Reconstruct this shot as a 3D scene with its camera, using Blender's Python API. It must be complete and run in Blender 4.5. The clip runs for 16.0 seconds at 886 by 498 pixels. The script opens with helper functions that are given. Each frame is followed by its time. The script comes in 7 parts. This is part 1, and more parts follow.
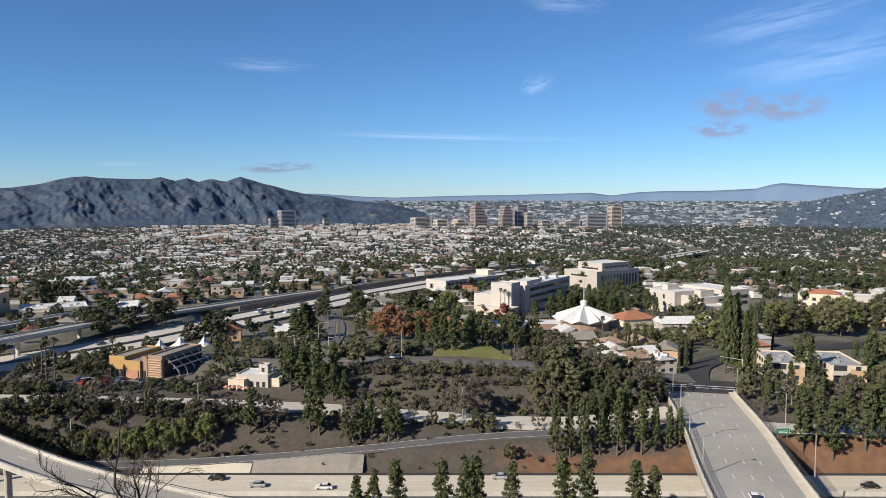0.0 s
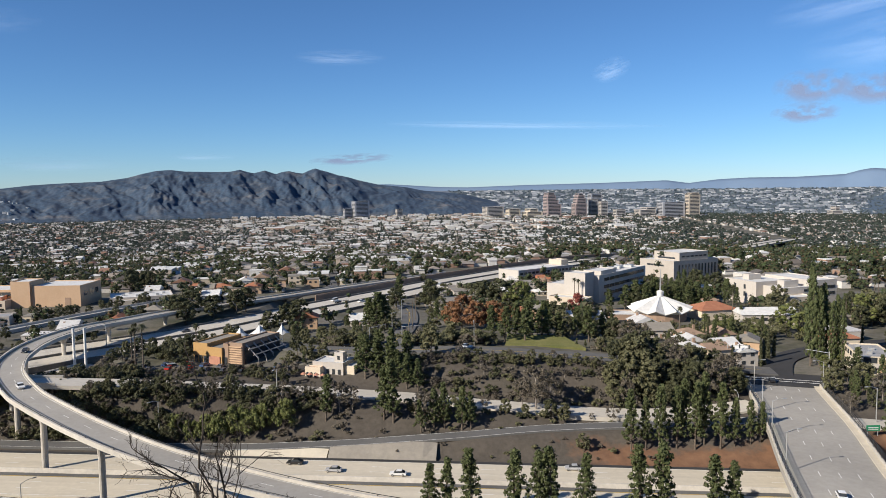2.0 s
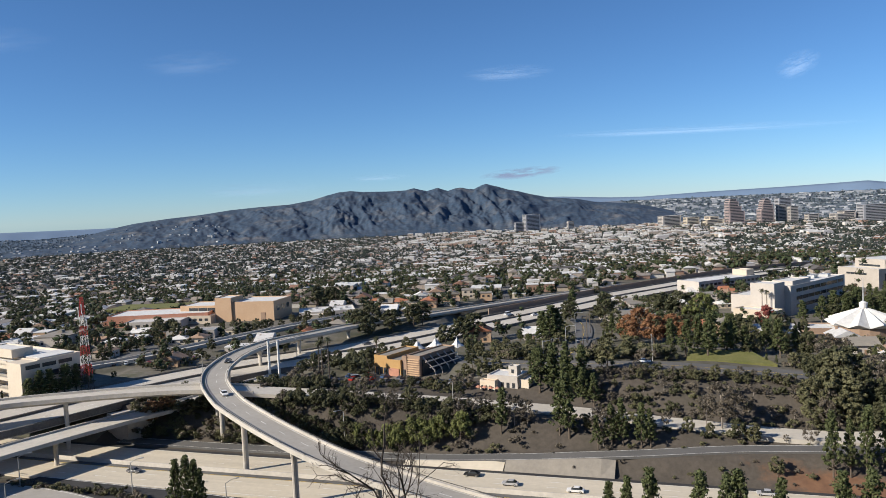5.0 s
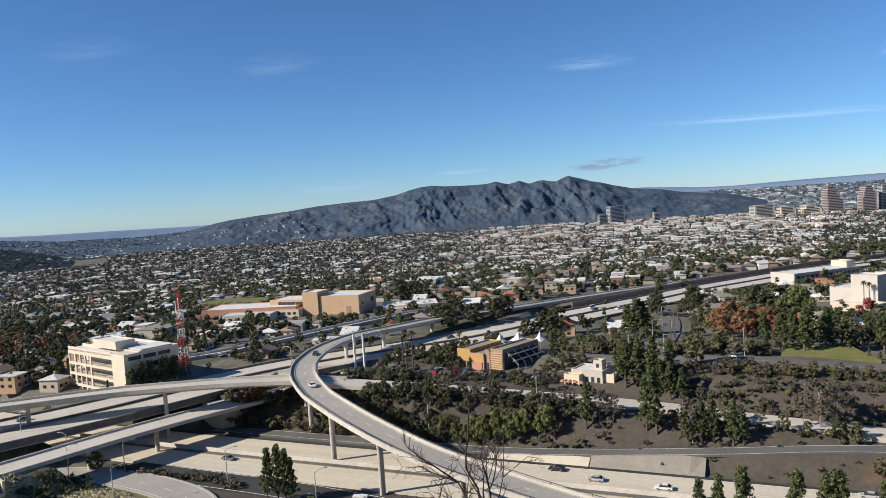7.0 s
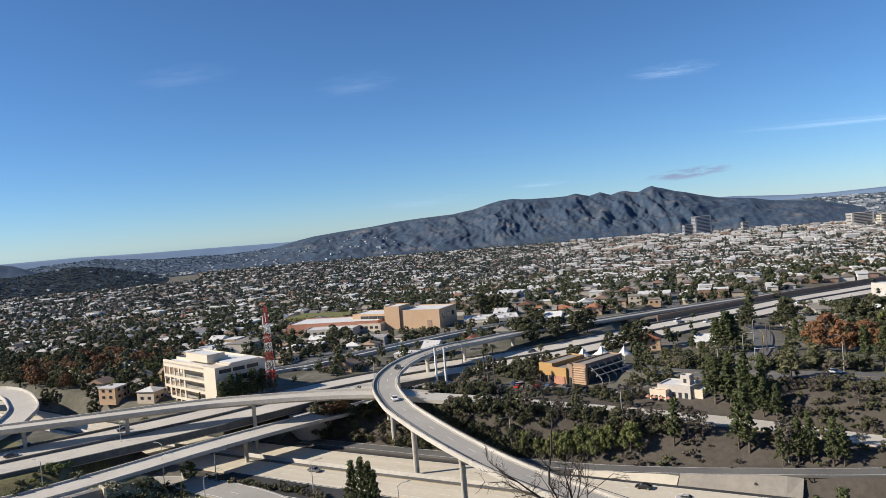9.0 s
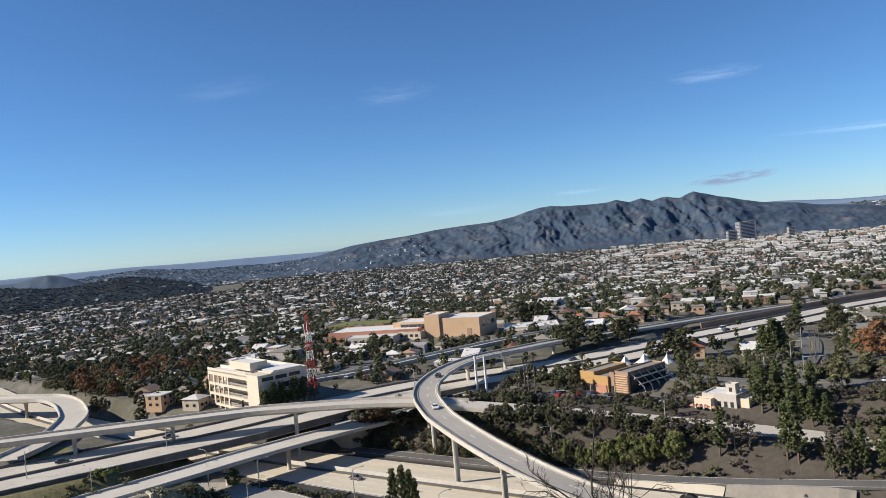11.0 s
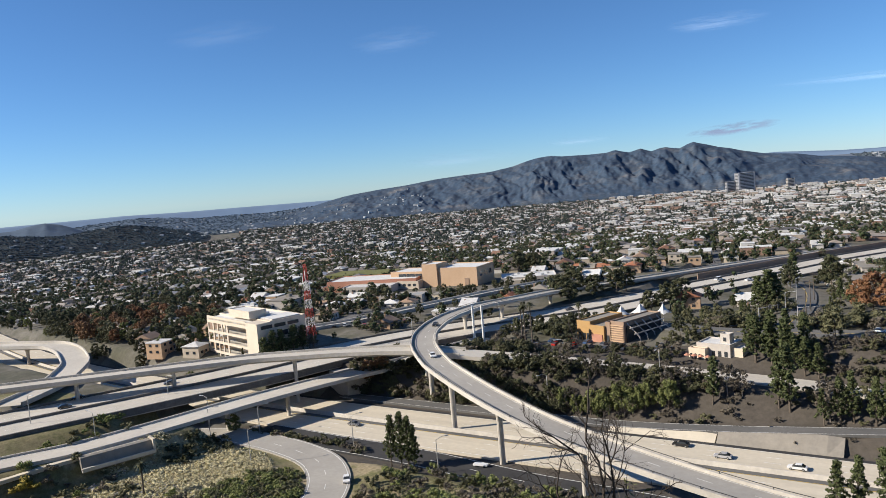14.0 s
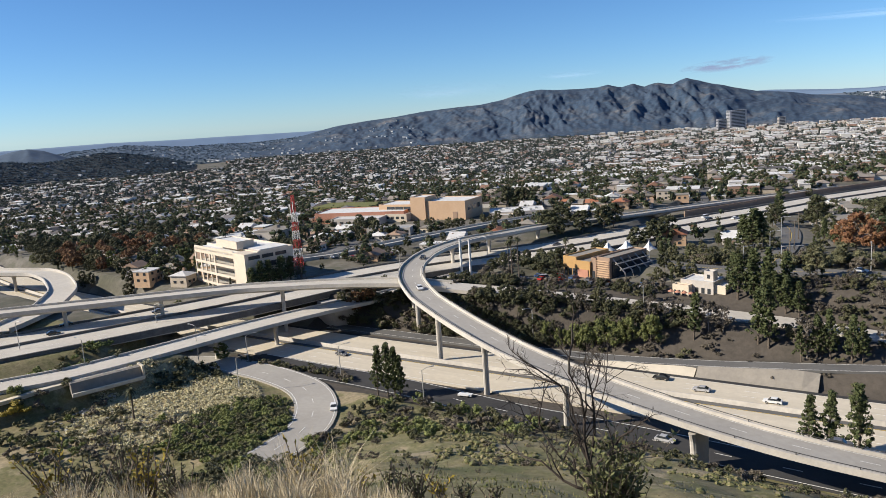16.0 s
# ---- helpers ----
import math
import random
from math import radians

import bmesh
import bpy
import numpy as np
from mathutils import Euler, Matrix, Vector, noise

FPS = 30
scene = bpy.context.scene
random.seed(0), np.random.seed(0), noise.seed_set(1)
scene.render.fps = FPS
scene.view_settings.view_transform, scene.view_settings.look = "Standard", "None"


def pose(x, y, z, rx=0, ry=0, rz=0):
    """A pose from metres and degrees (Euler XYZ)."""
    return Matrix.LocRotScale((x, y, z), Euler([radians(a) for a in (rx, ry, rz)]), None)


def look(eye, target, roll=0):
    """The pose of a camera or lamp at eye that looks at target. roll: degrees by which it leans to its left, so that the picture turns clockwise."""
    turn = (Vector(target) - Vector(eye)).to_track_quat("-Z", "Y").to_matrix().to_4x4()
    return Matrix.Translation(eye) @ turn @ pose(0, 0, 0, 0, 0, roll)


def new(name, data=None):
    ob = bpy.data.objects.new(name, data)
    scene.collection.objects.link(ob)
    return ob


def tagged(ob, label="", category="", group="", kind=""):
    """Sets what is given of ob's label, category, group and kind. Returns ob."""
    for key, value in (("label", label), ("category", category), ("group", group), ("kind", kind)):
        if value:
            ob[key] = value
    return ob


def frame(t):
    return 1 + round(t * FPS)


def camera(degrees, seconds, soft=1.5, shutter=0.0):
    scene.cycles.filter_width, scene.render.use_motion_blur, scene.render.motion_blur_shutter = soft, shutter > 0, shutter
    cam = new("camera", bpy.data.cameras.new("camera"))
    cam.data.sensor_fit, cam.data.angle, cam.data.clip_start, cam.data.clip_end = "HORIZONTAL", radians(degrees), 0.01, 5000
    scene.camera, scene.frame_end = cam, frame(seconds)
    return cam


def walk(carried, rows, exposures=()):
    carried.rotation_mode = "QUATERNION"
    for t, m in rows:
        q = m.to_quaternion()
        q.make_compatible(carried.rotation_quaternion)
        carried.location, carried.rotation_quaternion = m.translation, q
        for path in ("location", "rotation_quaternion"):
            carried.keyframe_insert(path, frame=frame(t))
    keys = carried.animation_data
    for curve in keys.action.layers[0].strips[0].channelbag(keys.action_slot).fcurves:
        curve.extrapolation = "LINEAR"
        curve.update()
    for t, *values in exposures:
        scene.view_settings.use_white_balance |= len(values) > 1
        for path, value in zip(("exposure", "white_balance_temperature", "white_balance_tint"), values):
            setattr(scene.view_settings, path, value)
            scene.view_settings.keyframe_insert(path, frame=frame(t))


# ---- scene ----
# The camera stands on a hillside lookout and turns to the left.
# the plan below is drawn in units of 1.3 m; the last lines of the file bring it to metres
UNIT = 1.3
EYE = (0.0, 0.0, 60.0 * UNIT)
cam = camera(60.8, 16.0, soft=0.7)
# seconds, turn to the left, tilt, lean to the right (degrees)
TURNS = [
    (0.0, 0.00, -4.00, 0.00), (0.5, 1.20, -4.36, 0.17), (1.0, 2.54, -4.63, 0.31), (1.5, 3.85, -4.76, 0.40),
    (2.0, 5.50, -4.75, 0.61), (2.5, 7.40, -4.63, 0.82), (3.0, 9.56, -4.36, 1.08), (3.5, 12.26, -4.03, 1.47),
    (4.0, 14.64, -3.72, 1.89), (4.5, 16.63, -3.48, 2.35), (7.0, 24.70, -3.48, 3.69), (7.5, 26.14, -3.48, 3.75),
    (8.0, 27.95, -3.21, 3.89), (8.5, 29.52, -2.71, 4.21), (9.0, 30.67, -2.00, 4.67), (9.5, 31.58, -1.38, 5.07),
    (12.0, 34.54, -1.65, 4.72), (12.5, 34.74, -2.34, 4.56), (13.0, 34.69, -3.14, 4.63), (13.5, 34.35, -3.92, 4.81),
    (14.0, 33.77, -4.94, 4.93), (14.5, 33.22, -6.22, 4.85), (15.0, 32.95, -7.45, 4.58), (15.5, 32.97, -8.80, 4.26),
    (16.0, 33.26, -10.04, 3.93),
]


def facing(turn, tilt, lean):
    a, b = radians(turn), radians(tilt)
    way = Vector((-math.sin(a) * math.cos(b), math.cos(a) * math.cos(b), math.sin(b)))
    return look(EYE, Vector(EYE) + way, -lean)


walk(cam, [(t, facing(a, b, c)) for t, a, b, c in TURNS],
     [(0.0, 0.45, 5900, 10), (8.0, 0.5, 5900, 10), (16.0, 0.6, 5900, 10)])

# ---- world, sun, exposure
SUN_FROM = Vector((-0.79 * 0.86, -0.61 * 0.86, 0.5)).normalized()
world = bpy.data.worlds.new("sky")
scene.world = world
world.use_nodes = True
wn = world.node_tree.nodes
sky = wn.new("ShaderNodeTexSky")
sky.sky_type = "NISHITA"
sky.sun_disc = False
sky.sun_elevation = math.asin(SUN_FROM.z)
sky.sun_rotation = math.atan2(SUN_FROM.x, SUN_FROM.y)
sky.altitude = 2200
sky.air_density, sky.dust_density, sky.ozone_density = 1.0, 0.35, 7.6
wn["Background"].inputs["Strength"].default_value = 0.08
# a slightly greener blue, as the air over the valley gives it
tint = wn.new("ShaderNodeMix")
tint.data_type, tint.blend_type = "RGBA", "MULTIPLY"
tint.inputs[0].default_value = 1.0
tint.inputs[7].default_value = (0.985, 1.01, 0.965, 1)
world.node_tree.links.new(sky.outputs["Color"], tint.inputs[6])
world.node_tree.links.new(tint.outputs[2], wn["Background"].inputs["Color"])
sun = new("sun", bpy.data.lights.new("sun", "SUN"))
sun.data.energy, sun.data.angle, sun.data.color = 5.0, radians(0.53), (1.0, 0.86, 0.67)
sun.matrix_world = look((0, 0, 0), -SUN_FROM)

# ---- materials


def ramp_of(nt, fac, stops):
    r = nt.nodes.new("ShaderNodeValToRGB")
    el = r.color_ramp.elements
    while len(el) < len(stops):
        el.new(0.5)
    for e, (p, c) in zip(el, stops):
        e.position, e.color = p, (*c, 1)
    nt.links.new(fac, r.inputs["Fac"])
    return r.outputs["Color"]


def noise_of(nt, scale, detail=4.0, rough=0.6, stretch=(1, 1, 1)):
    tc = nt.nodes.new("ShaderNodeTexCoord")
    mp = nt.nodes.new("ShaderNodeMapping")
    mp.inputs["Scale"].default_value = stretch
    nt.links.new(tc.outputs["Object"], mp.inputs["Vector"])
    n = nt.nodes.new("ShaderNodeTexNoise")
    n.inputs["Scale"].default_value, n.inputs["Detail"].default_value = scale, detail
    n.inputs["Roughness"].default_value = rough
    nt.links.new(mp.outputs["Vector"], n.inputs["Vector"])
    return n.outputs["Fac"]


def mix_of(nt, fac, a, b, mode="MIX"):
    m = nt.nodes.new("ShaderNodeMix")
    m.data_type, m.blend_type = "RGBA", mode
    if isinstance(fac, float):
        m.inputs["Factor"].default_value = fac
    else:
        nt.links.new(fac, m.inputs["Factor"])
    for k, v in (("A", a), ("B", b)):
        sock = [i for i in m.inputs if i.name == k and i.type == "RGBA"][0]
        if isinstance(v, tuple):
            sock.default_value = (*v, 1)
        else:
            nt.links.new(v, sock)
    return [o for o in m.outputs if o.type == "RGBA"][0]


def material(name, stops, scale=1.0, rough=0.85, fine=None, bump=0.0, bump_scale=None, by=None, metal=0.0,
             spec=0.3, detail=4.0, stretch=(1, 1, 1), by_stops=None, by_amount=0.85):
    """Noise-varied surface. stops: the colour ramp over broad noise; fine: (scale, amount) of grain;
    by: 'island' or 'object' takes by_stops by a random number for each piece."""
    m = bpy.data.materials.new(name)
    m.use_nodes = True
    nt = m.node_tree
    b = nt.nodes["Principled BSDF"]
    if len(stops) == 1:
        c = stops[0]
        stops = [tuple(v * 0.85 for v in c), tuple(min(1, v * 1.12) for v in c)]
    if not isinstance(stops[0][0], (int, float)) or len(stops[0]) == 2:
        marks = stops
    else:
        k = len(stops)
        marks = [(0.28 + 0.44 * i / (k - 1), c) for i, c in enumerate(stops)]
    col = ramp_of(nt, noise_of(nt, scale, detail, 0.65, stretch), marks)
    if by:
        if by == "island":
            g = nt.nodes.new("ShaderNodeNewGeometry").outputs["Random Per Island"]
        else:
            g = nt.nodes.new("ShaderNodeObjectInfo").outputs["Random"]
        k = len(by_stops)
        col2 = ramp_of(nt, g, [(i / k, c) for i, c in enumerate(by_stops)])
        nt.nodes[-1].color_ramp.interpolation = "CONSTANT"
        mul = mix_of(nt, 1.0, col2, ramp_of(nt, noise_of(nt, scale * 3), [(0.3, (0.8, 0.8, 0.8)), (0.7, (1, 1, 1))]), "MULTIPLY")
        col = mix_of(nt, by_amount, col, mul)
    if fine:
        g = ramp_of(nt, noise_of(nt, fine[0], 5.0, 0.7), [(0.3, (1 - fine[1],) * 3), (0.7, (1, 1, 1))])
        col = mix_of(nt, 1.0, col, g, "MULTIPLY")
    nt.links.new(col, b.inputs["Base Color"])
    b.inputs["Roughness"].default_value = rough
    b.inputs["Metallic"].default_value = metal
    b.inputs["Specular IOR Level"].default_value = spec
    if bump:
        bp = nt.nodes.new("ShaderNodeBump")
        bp.inputs["Strength"].default_value = bump
        bp.inputs["Distance"].default_value = 0.076
        nt.links.new(noise_of(nt, bump_scale or scale * 8, 4.0), bp.inputs["Height"])
        nt.links.new(bp.outputs["Normal"], b.inputs["Normal"])
    return m


M = {}
M["asphalt"] = material("asphalt", [(0.035, 0.035, 0.037), (0.065, 0.064, 0.063)], 0.08, 0.9, (2.0, 0.2), stretch=(1, 1, 1))
M["old_asphalt"] = material("old_asphalt", [(0.10, 0.10, 0.10), (0.17, 0.165, 0.155)], 0.06, 0.9, (1.5, 0.2))
M["pale_concrete"] = material("pale_concrete", [(0.53, 0.475, 0.375), (0.645, 0.58, 0.46)], 0.35, 0.85, (0.7, 0.12), stretch=(0.05, 1.0, 1.0))
M["deck_concrete"] = material("deck_concrete", [(0.491, 0.456, 0.392), (0.608, 0.567, 0.491)], 0.06, 0.85, (0.9, 0.15))
M["structure_concrete"] = material("structure_concrete", [(0.46, 0.43, 0.38), (0.62, 0.58, 0.51)], 0.12, 0.85, (1.2, 0.2), 0.2)
# stained barrier concrete, darkened further to paint in its shaded side
M["shaded_stained_concrete"] = material("shaded_stained_concrete", [(0.14, 0.13, 0.115), (0.24, 0.225, 0.20)], 0.25, 0.9, (1.4, 0.3), 0.2)
M["slope_concrete"] = material("slope_concrete", [(0.24, 0.22, 0.19), (0.33, 0.30, 0.25)], 0.1, 0.85, (1.0, 0.2))
M["white_paint"] = material("white_paint", [(0.62, 0.61, 0.57), (0.8, 0.79, 0.75)], 0.6, 0.7)
M["yellow_paint"] = material("yellow_paint", [(0.55, 0.38, 0.06), (0.65, 0.46, 0.1)], 0.6, 0.7)
M["hillside"] = material("hillside", [(0.30, (0.15, 0.155, 0.06)), (0.43, (0.27, 0.23, 0.125)), (0.52, (0.18, 0.175, 0.075)), (0.60, (0.40, 0.33, 0.21)), (0.72, (0.23, 0.20, 0.105))], 0.06, 0.95, (1.3, 0.5), 0.9, 1.5, detail=8)
M["dry_grass"] = material("dry_grass", [(0.36, 0.30, 0.17), (0.50, 0.43, 0.26), (0.30, 0.25, 0.14)], 0.3, 0.95, (2.0, 0.45), 1.0, 3.0)
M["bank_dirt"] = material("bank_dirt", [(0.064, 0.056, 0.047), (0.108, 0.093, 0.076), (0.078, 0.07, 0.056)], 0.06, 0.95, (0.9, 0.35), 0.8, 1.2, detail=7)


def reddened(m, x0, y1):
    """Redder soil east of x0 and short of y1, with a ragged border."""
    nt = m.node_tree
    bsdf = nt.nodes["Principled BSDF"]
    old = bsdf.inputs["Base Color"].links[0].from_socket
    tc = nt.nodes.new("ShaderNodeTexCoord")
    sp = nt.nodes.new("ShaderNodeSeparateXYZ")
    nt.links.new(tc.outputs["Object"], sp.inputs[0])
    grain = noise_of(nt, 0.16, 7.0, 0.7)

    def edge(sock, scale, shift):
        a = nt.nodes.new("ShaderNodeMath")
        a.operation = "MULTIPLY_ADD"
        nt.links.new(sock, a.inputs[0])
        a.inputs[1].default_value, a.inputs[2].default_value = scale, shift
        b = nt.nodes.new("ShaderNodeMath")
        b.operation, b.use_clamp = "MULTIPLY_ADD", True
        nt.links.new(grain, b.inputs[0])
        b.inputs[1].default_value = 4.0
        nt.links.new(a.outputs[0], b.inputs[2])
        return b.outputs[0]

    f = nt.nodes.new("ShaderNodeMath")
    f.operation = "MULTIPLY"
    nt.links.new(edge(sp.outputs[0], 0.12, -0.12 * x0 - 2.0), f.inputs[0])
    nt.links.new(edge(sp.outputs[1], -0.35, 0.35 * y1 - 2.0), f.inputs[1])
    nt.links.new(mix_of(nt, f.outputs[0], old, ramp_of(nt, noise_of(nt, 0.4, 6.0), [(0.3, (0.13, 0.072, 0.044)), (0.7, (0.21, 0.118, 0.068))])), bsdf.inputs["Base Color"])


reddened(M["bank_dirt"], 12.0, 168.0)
M["red_dirt"] = material("red_dirt", [(0.15, 0.085, 0.05), (0.20, 0.11, 0.062)], 0.08, 0.95, (0.9, 0.35), 0.8, 1.2)
M["city_ground"] = material("city_ground", [(0.06, 0.068, 0.04), (0.11, 0.105, 0.075), (0.19, 0.175, 0.145), (0.085, 0.09, 0.05)], 0.035, 0.95, (0.4, 0.35), detail=6)
# far valley's ground: distance haze mixed into the colour as blue
M["hazy_valley_ground"] = material("hazy_valley_ground", [(0.12, 0.155, 0.20), (0.17, 0.20, 0.245), (0.25, 0.28, 0.315)], 0.012, 0.95, (0.06, 0.4), detail=8)
# mountain scrub, its base blued to stand in for haze
M["hazy_chaparral"] = material("hazy_chaparral", [(0.25, (0.040, 0.072, 0.125)), (0.40, (0.072, 0.102, 0.150)), (0.48, (0.046, 0.080, 0.132)), (0.60, (0.100, 0.122, 0.155)), (0.74, (0.25, 0.235, 0.23))], 0.010, 0.95, (0.11, 0.55), 1.0, 0.05, detail=11)
# the wooded hill's dark floor, its blue painted in for haze
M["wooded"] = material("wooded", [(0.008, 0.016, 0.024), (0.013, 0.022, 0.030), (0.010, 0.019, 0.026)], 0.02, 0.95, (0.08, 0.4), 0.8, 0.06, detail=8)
# haze painted into the colour of the far slopes and their trees
M["haze_slope"] = material("haze_slope", [(0.07, 0.108, 0.16), (0.09, 0.128, 0.18), (0.08, 0.118, 0.17)], 0.01, 0.95, (0.05, 0.3), detail=8)
M["haze_leaf"] = material("haze_leaf", [(0.055, 0.085, 0.115), (0.07, 0.10, 0.13)], 0.02, 0.9, by="island", by_amount=0.7, by_stops=[(0.08, 0.112, 0.142), (0.092, 0.124, 0.156), (0.102, 0.136, 0.166)])
# hill trees shifted towards blue, haze put into the leaf colour
M["hazy_hill_leaf"] = material("hazy_hill_leaf", [(0.024, 0.046, 0.066), (0.036, 0.062, 0.084)], 0.02, 0.9, by="island", by_amount=0.7, by_stops=[(0.052, 0.08, 0.104), (0.06, 0.088, 0.112), (0.068, 0.096, 0.118)])
# bluish copy of city_leaf; distance haze is in the colour
M["hazy_city_leaf"] = material("hazy_city_leaf", [(0.035, 0.05, 0.042), (0.05, 0.065, 0.05)], 0.02, 0.9, by="island", by_amount=0.7, by_stops=[(0.032, 0.048, 0.04), (0.042, 0.058, 0.046), (0.052, 0.064, 0.05), (0.065, 0.066, 0.052)])
# far buildings' walls, greyed blue to carry the haze
M["far_haze_wall"] = material("far_haze_wall", [(0.40, 0.42, 0.45), (0.50, 0.52, 0.54)], 0.05, 0.9, by="island", by_amount=0.8, by_stops=[(0.20, 0.23, 0.26), (0.30, 0.32, 0.35), (0.24, 0.26, 0.29), (0.48, 0.49, 0.50)])
M["tower_glass"] = material("tower_glass", [(0.035, 0.04, 0.048), (0.06, 0.065, 0.075)], 0.3, 0.45, spec=0.3)
M["court_wall"] = material("court_wall", [(0.40, 0.355, 0.30), (0.48, 0.43, 0.37)], 0.12, 0.9, (1.0, 0.12))
# horizon mountains: the pale blue is painted haze
M["haze_ridge"] = material("haze_ridge", [(0.135, 0.20, 0.30), (0.17, 0.235, 0.33)], 0.002, 1.0)
M["lawn"] = material("lawn", [(0.13, 0.145, 0.04), (0.21, 0.20, 0.075)], 0.2, 0.95, (2.0, 0.3))
M["bark"] = material("bark", [(0.10, 0.08, 0.06), (0.20, 0.165, 0.13)], 2.0, 0.95, (8.0, 0.3))
M["pale_bark"] = material("pale_bark", [(0.24, 0.21, 0.18), (0.36, 0.32, 0.28)], 2.0, 0.95, (8.0, 0.3))


def foliage(name, c1, c2):
    m = material(name, [c1, c2], 0.5, 0.75, by="island", by_stops=[tuple(v * k for v in c) for c in (c1, c2) for k in (0.75, 1.0, 1.25)], by_amount=0.7, spec=0.25)
    return m


M["leaf_pine"] = foliage("leaf_pine", (0.064, 0.080, 0.030), (0.102, 0.116, 0.046))
M["leaf_dark"] = foliage("leaf_dark", (0.054, 0.058, 0.028), (0.082, 0.084, 0.042))
M["leaf_bright"] = foliage("leaf_bright", (0.12, 0.138, 0.04), (0.17, 0.182, 0.064))
M["leaf_olive"] = foliage("leaf_olive", (0.104, 0.104, 0.05), (0.148, 0.142, 0.076))
M["leaf_grey"] = foliage("leaf_grey", (0.105, 0.09, 0.068), (0.155, 0.134, 0.102))
M["leaf_autumn"] = foliage("leaf_autumn", (0.17, 0.078, 0.04), (0.24, 0.13, 0.06))
M["leaf_rust"] = foliage("leaf_rust", (0.17, 0.095, 0.05), (0.24, 0.14, 0.065))
M["leaf_fresh"] = foliage("leaf_fresh", (0.115, 0.125, 0.05), (0.17, 0.175, 0.075))
M["leaf_red"] = foliage("leaf_red", (0.19, 0.05, 0.045), (0.26, 0.08, 0.06))
M["leaf_meadow"] = foliage("leaf_meadow", (0.16, 0.185, 0.06), (0.22, 0.24, 0.085))
M["leaf_yellow"] = foliage("leaf_yellow", (0.26, 0.20, 0.03), (0.34, 0.27, 0.05))
M["city_leaf"] = material("city_leaf", [(0.036, 0.050, 0.022), (0.050, 0.061, 0.029)], 0.02, 0.8, by="island", by_amount=0.8,
                          by_stops=[(0.034, 0.05, 0.02), (0.05, 0.07, 0.026), (0.075, 0.085, 0.036), (0.04, 0.052, 0.026), (0.09, 0.08, 0.045), (0.055, 0.085, 0.026), (0.042, 0.05, 0.028), (0.11, 0.065, 0.036)])
# valley trees lightened and blued, haze put into their colour
M["far_haze_leaf"] = material("far_haze_leaf", [(0.075, 0.10, 0.115), (0.09, 0.115, 0.13)], 0.02, 0.9, by="island", by_amount=0.7, by_stops=[(0.095, 0.122, 0.142), (0.11, 0.14, 0.16), (0.13, 0.158, 0.176), (0.10, 0.128, 0.148)])
M["stucco"] = material("stucco", [(0.58, 0.55, 0.49), (0.68, 0.65, 0.6)], 0.2, 0.9, (2.0, 0.1), by="island", by_amount=0.9,
                       by_stops=[(0.66, 0.63, 0.57), (0.46, 0.39, 0.30), (0.74, 0.72, 0.68), (0.34, 0.29, 0.24), (0.52, 0.43, 0.34), (0.66, 0.63, 0.58), (0.32, 0.19, 0.13), (0.42, 0.41, 0.41)])
M["roofing"] = material("roofing", [(0.264, 0.246, 0.229), (0.352, 0.334, 0.308)], 0.2, 0.9, (1.0, 0.2), by="island", by_amount=0.9,
                        by_stops=[(0.60, 0.59, 0.57), (0.24, 0.215, 0.19), (0.15, 0.13, 0.115), (0.28, 0.25, 0.225), (0.40, 0.36, 0.32), (0.70, 0.69, 0.67), (0.19, 0.18, 0.18), (0.33, 0.28, 0.23), (0.11, 0.10, 0.095), (0.30, 0.16, 0.105)])
M["white_roof"] = material("white_roof", [(0.62, 0.615, 0.59), (0.74, 0.73, 0.70)], 0.2, 0.85, (0.8, 0.18))
M["window_glass"] = material("window_glass", [(0.03, 0.035, 0.04), (0.06, 0.065, 0.07)], 0.3, 0.12, spec=0.6)
M["white_wall"] = material("white_wall", [(0.475, 0.435, 0.385), (0.54, 0.495, 0.44)], 0.15, 0.9, (1.2, 0.08))
M["cream_wall"] = material("cream_wall", [(0.62, 0.53, 0.40), (0.70, 0.61, 0.47)], 0.15, 0.9, (1.2, 0.08))
M["office_wall"] = material("office_wall", [(0.60, 0.52, 0.41), (0.67, 0.59, 0.475)], 0.15, 0.9, (1.2, 0.08))
M["worn_deck"] = material("worn_deck", [(0.33, 0.31, 0.275), (0.42, 0.395, 0.35)], 0.06, 0.85, (0.9, 0.15))
M["tan_wall"] = material("tan_wall", [(0.52, 0.44, 0.34), (0.6, 0.52, 0.41)], 0.15, 0.9, (1.2, 0.1))
M["brown_wall"] = material("brown_wall", [(0.30, 0.21, 0.15), (0.38, 0.27, 0.19)], 0.2, 0.9, (1.2, 0.15))
M["orange_wall"] = material("orange_wall", [(0.43, 0.26, 0.10), (0.50, 0.32, 0.135)], 0.2, 0.9, (1.5, 0.12))
M["coral_wall"] = material("coral_wall", [(0.42, 0.20, 0.13), (0.50, 0.26, 0.18)], 0.2, 0.9, (1.5, 0.12))
M["peach_wall"] = material("peach_wall", [(0.50, 0.34, 0.21), (0.57, 0.40, 0.26)], 0.1, 0.9, (1.0, 0.1))
M["grey_tower"] = material("grey_tower", [(0.34, 0.34, 0.35), (0.42, 0.42, 0.43)], 0.1, 0.6)
M["rose_tower"] = material("rose_tower", [(0.36, 0.29, 0.27), (0.43, 0.35, 0.32)], 0.1, 0.6)
M["terracotta"] = material("terracotta", [(0.36, 0.15, 0.085), (0.46, 0.21, 0.12)], 0.4, 0.9, (2.0, 0.3))
M["steel"] = material("steel", [(0.42, 0.42, 0.41), (0.55, 0.55, 0.53)], 0.8, 0.5, metal=0.5)
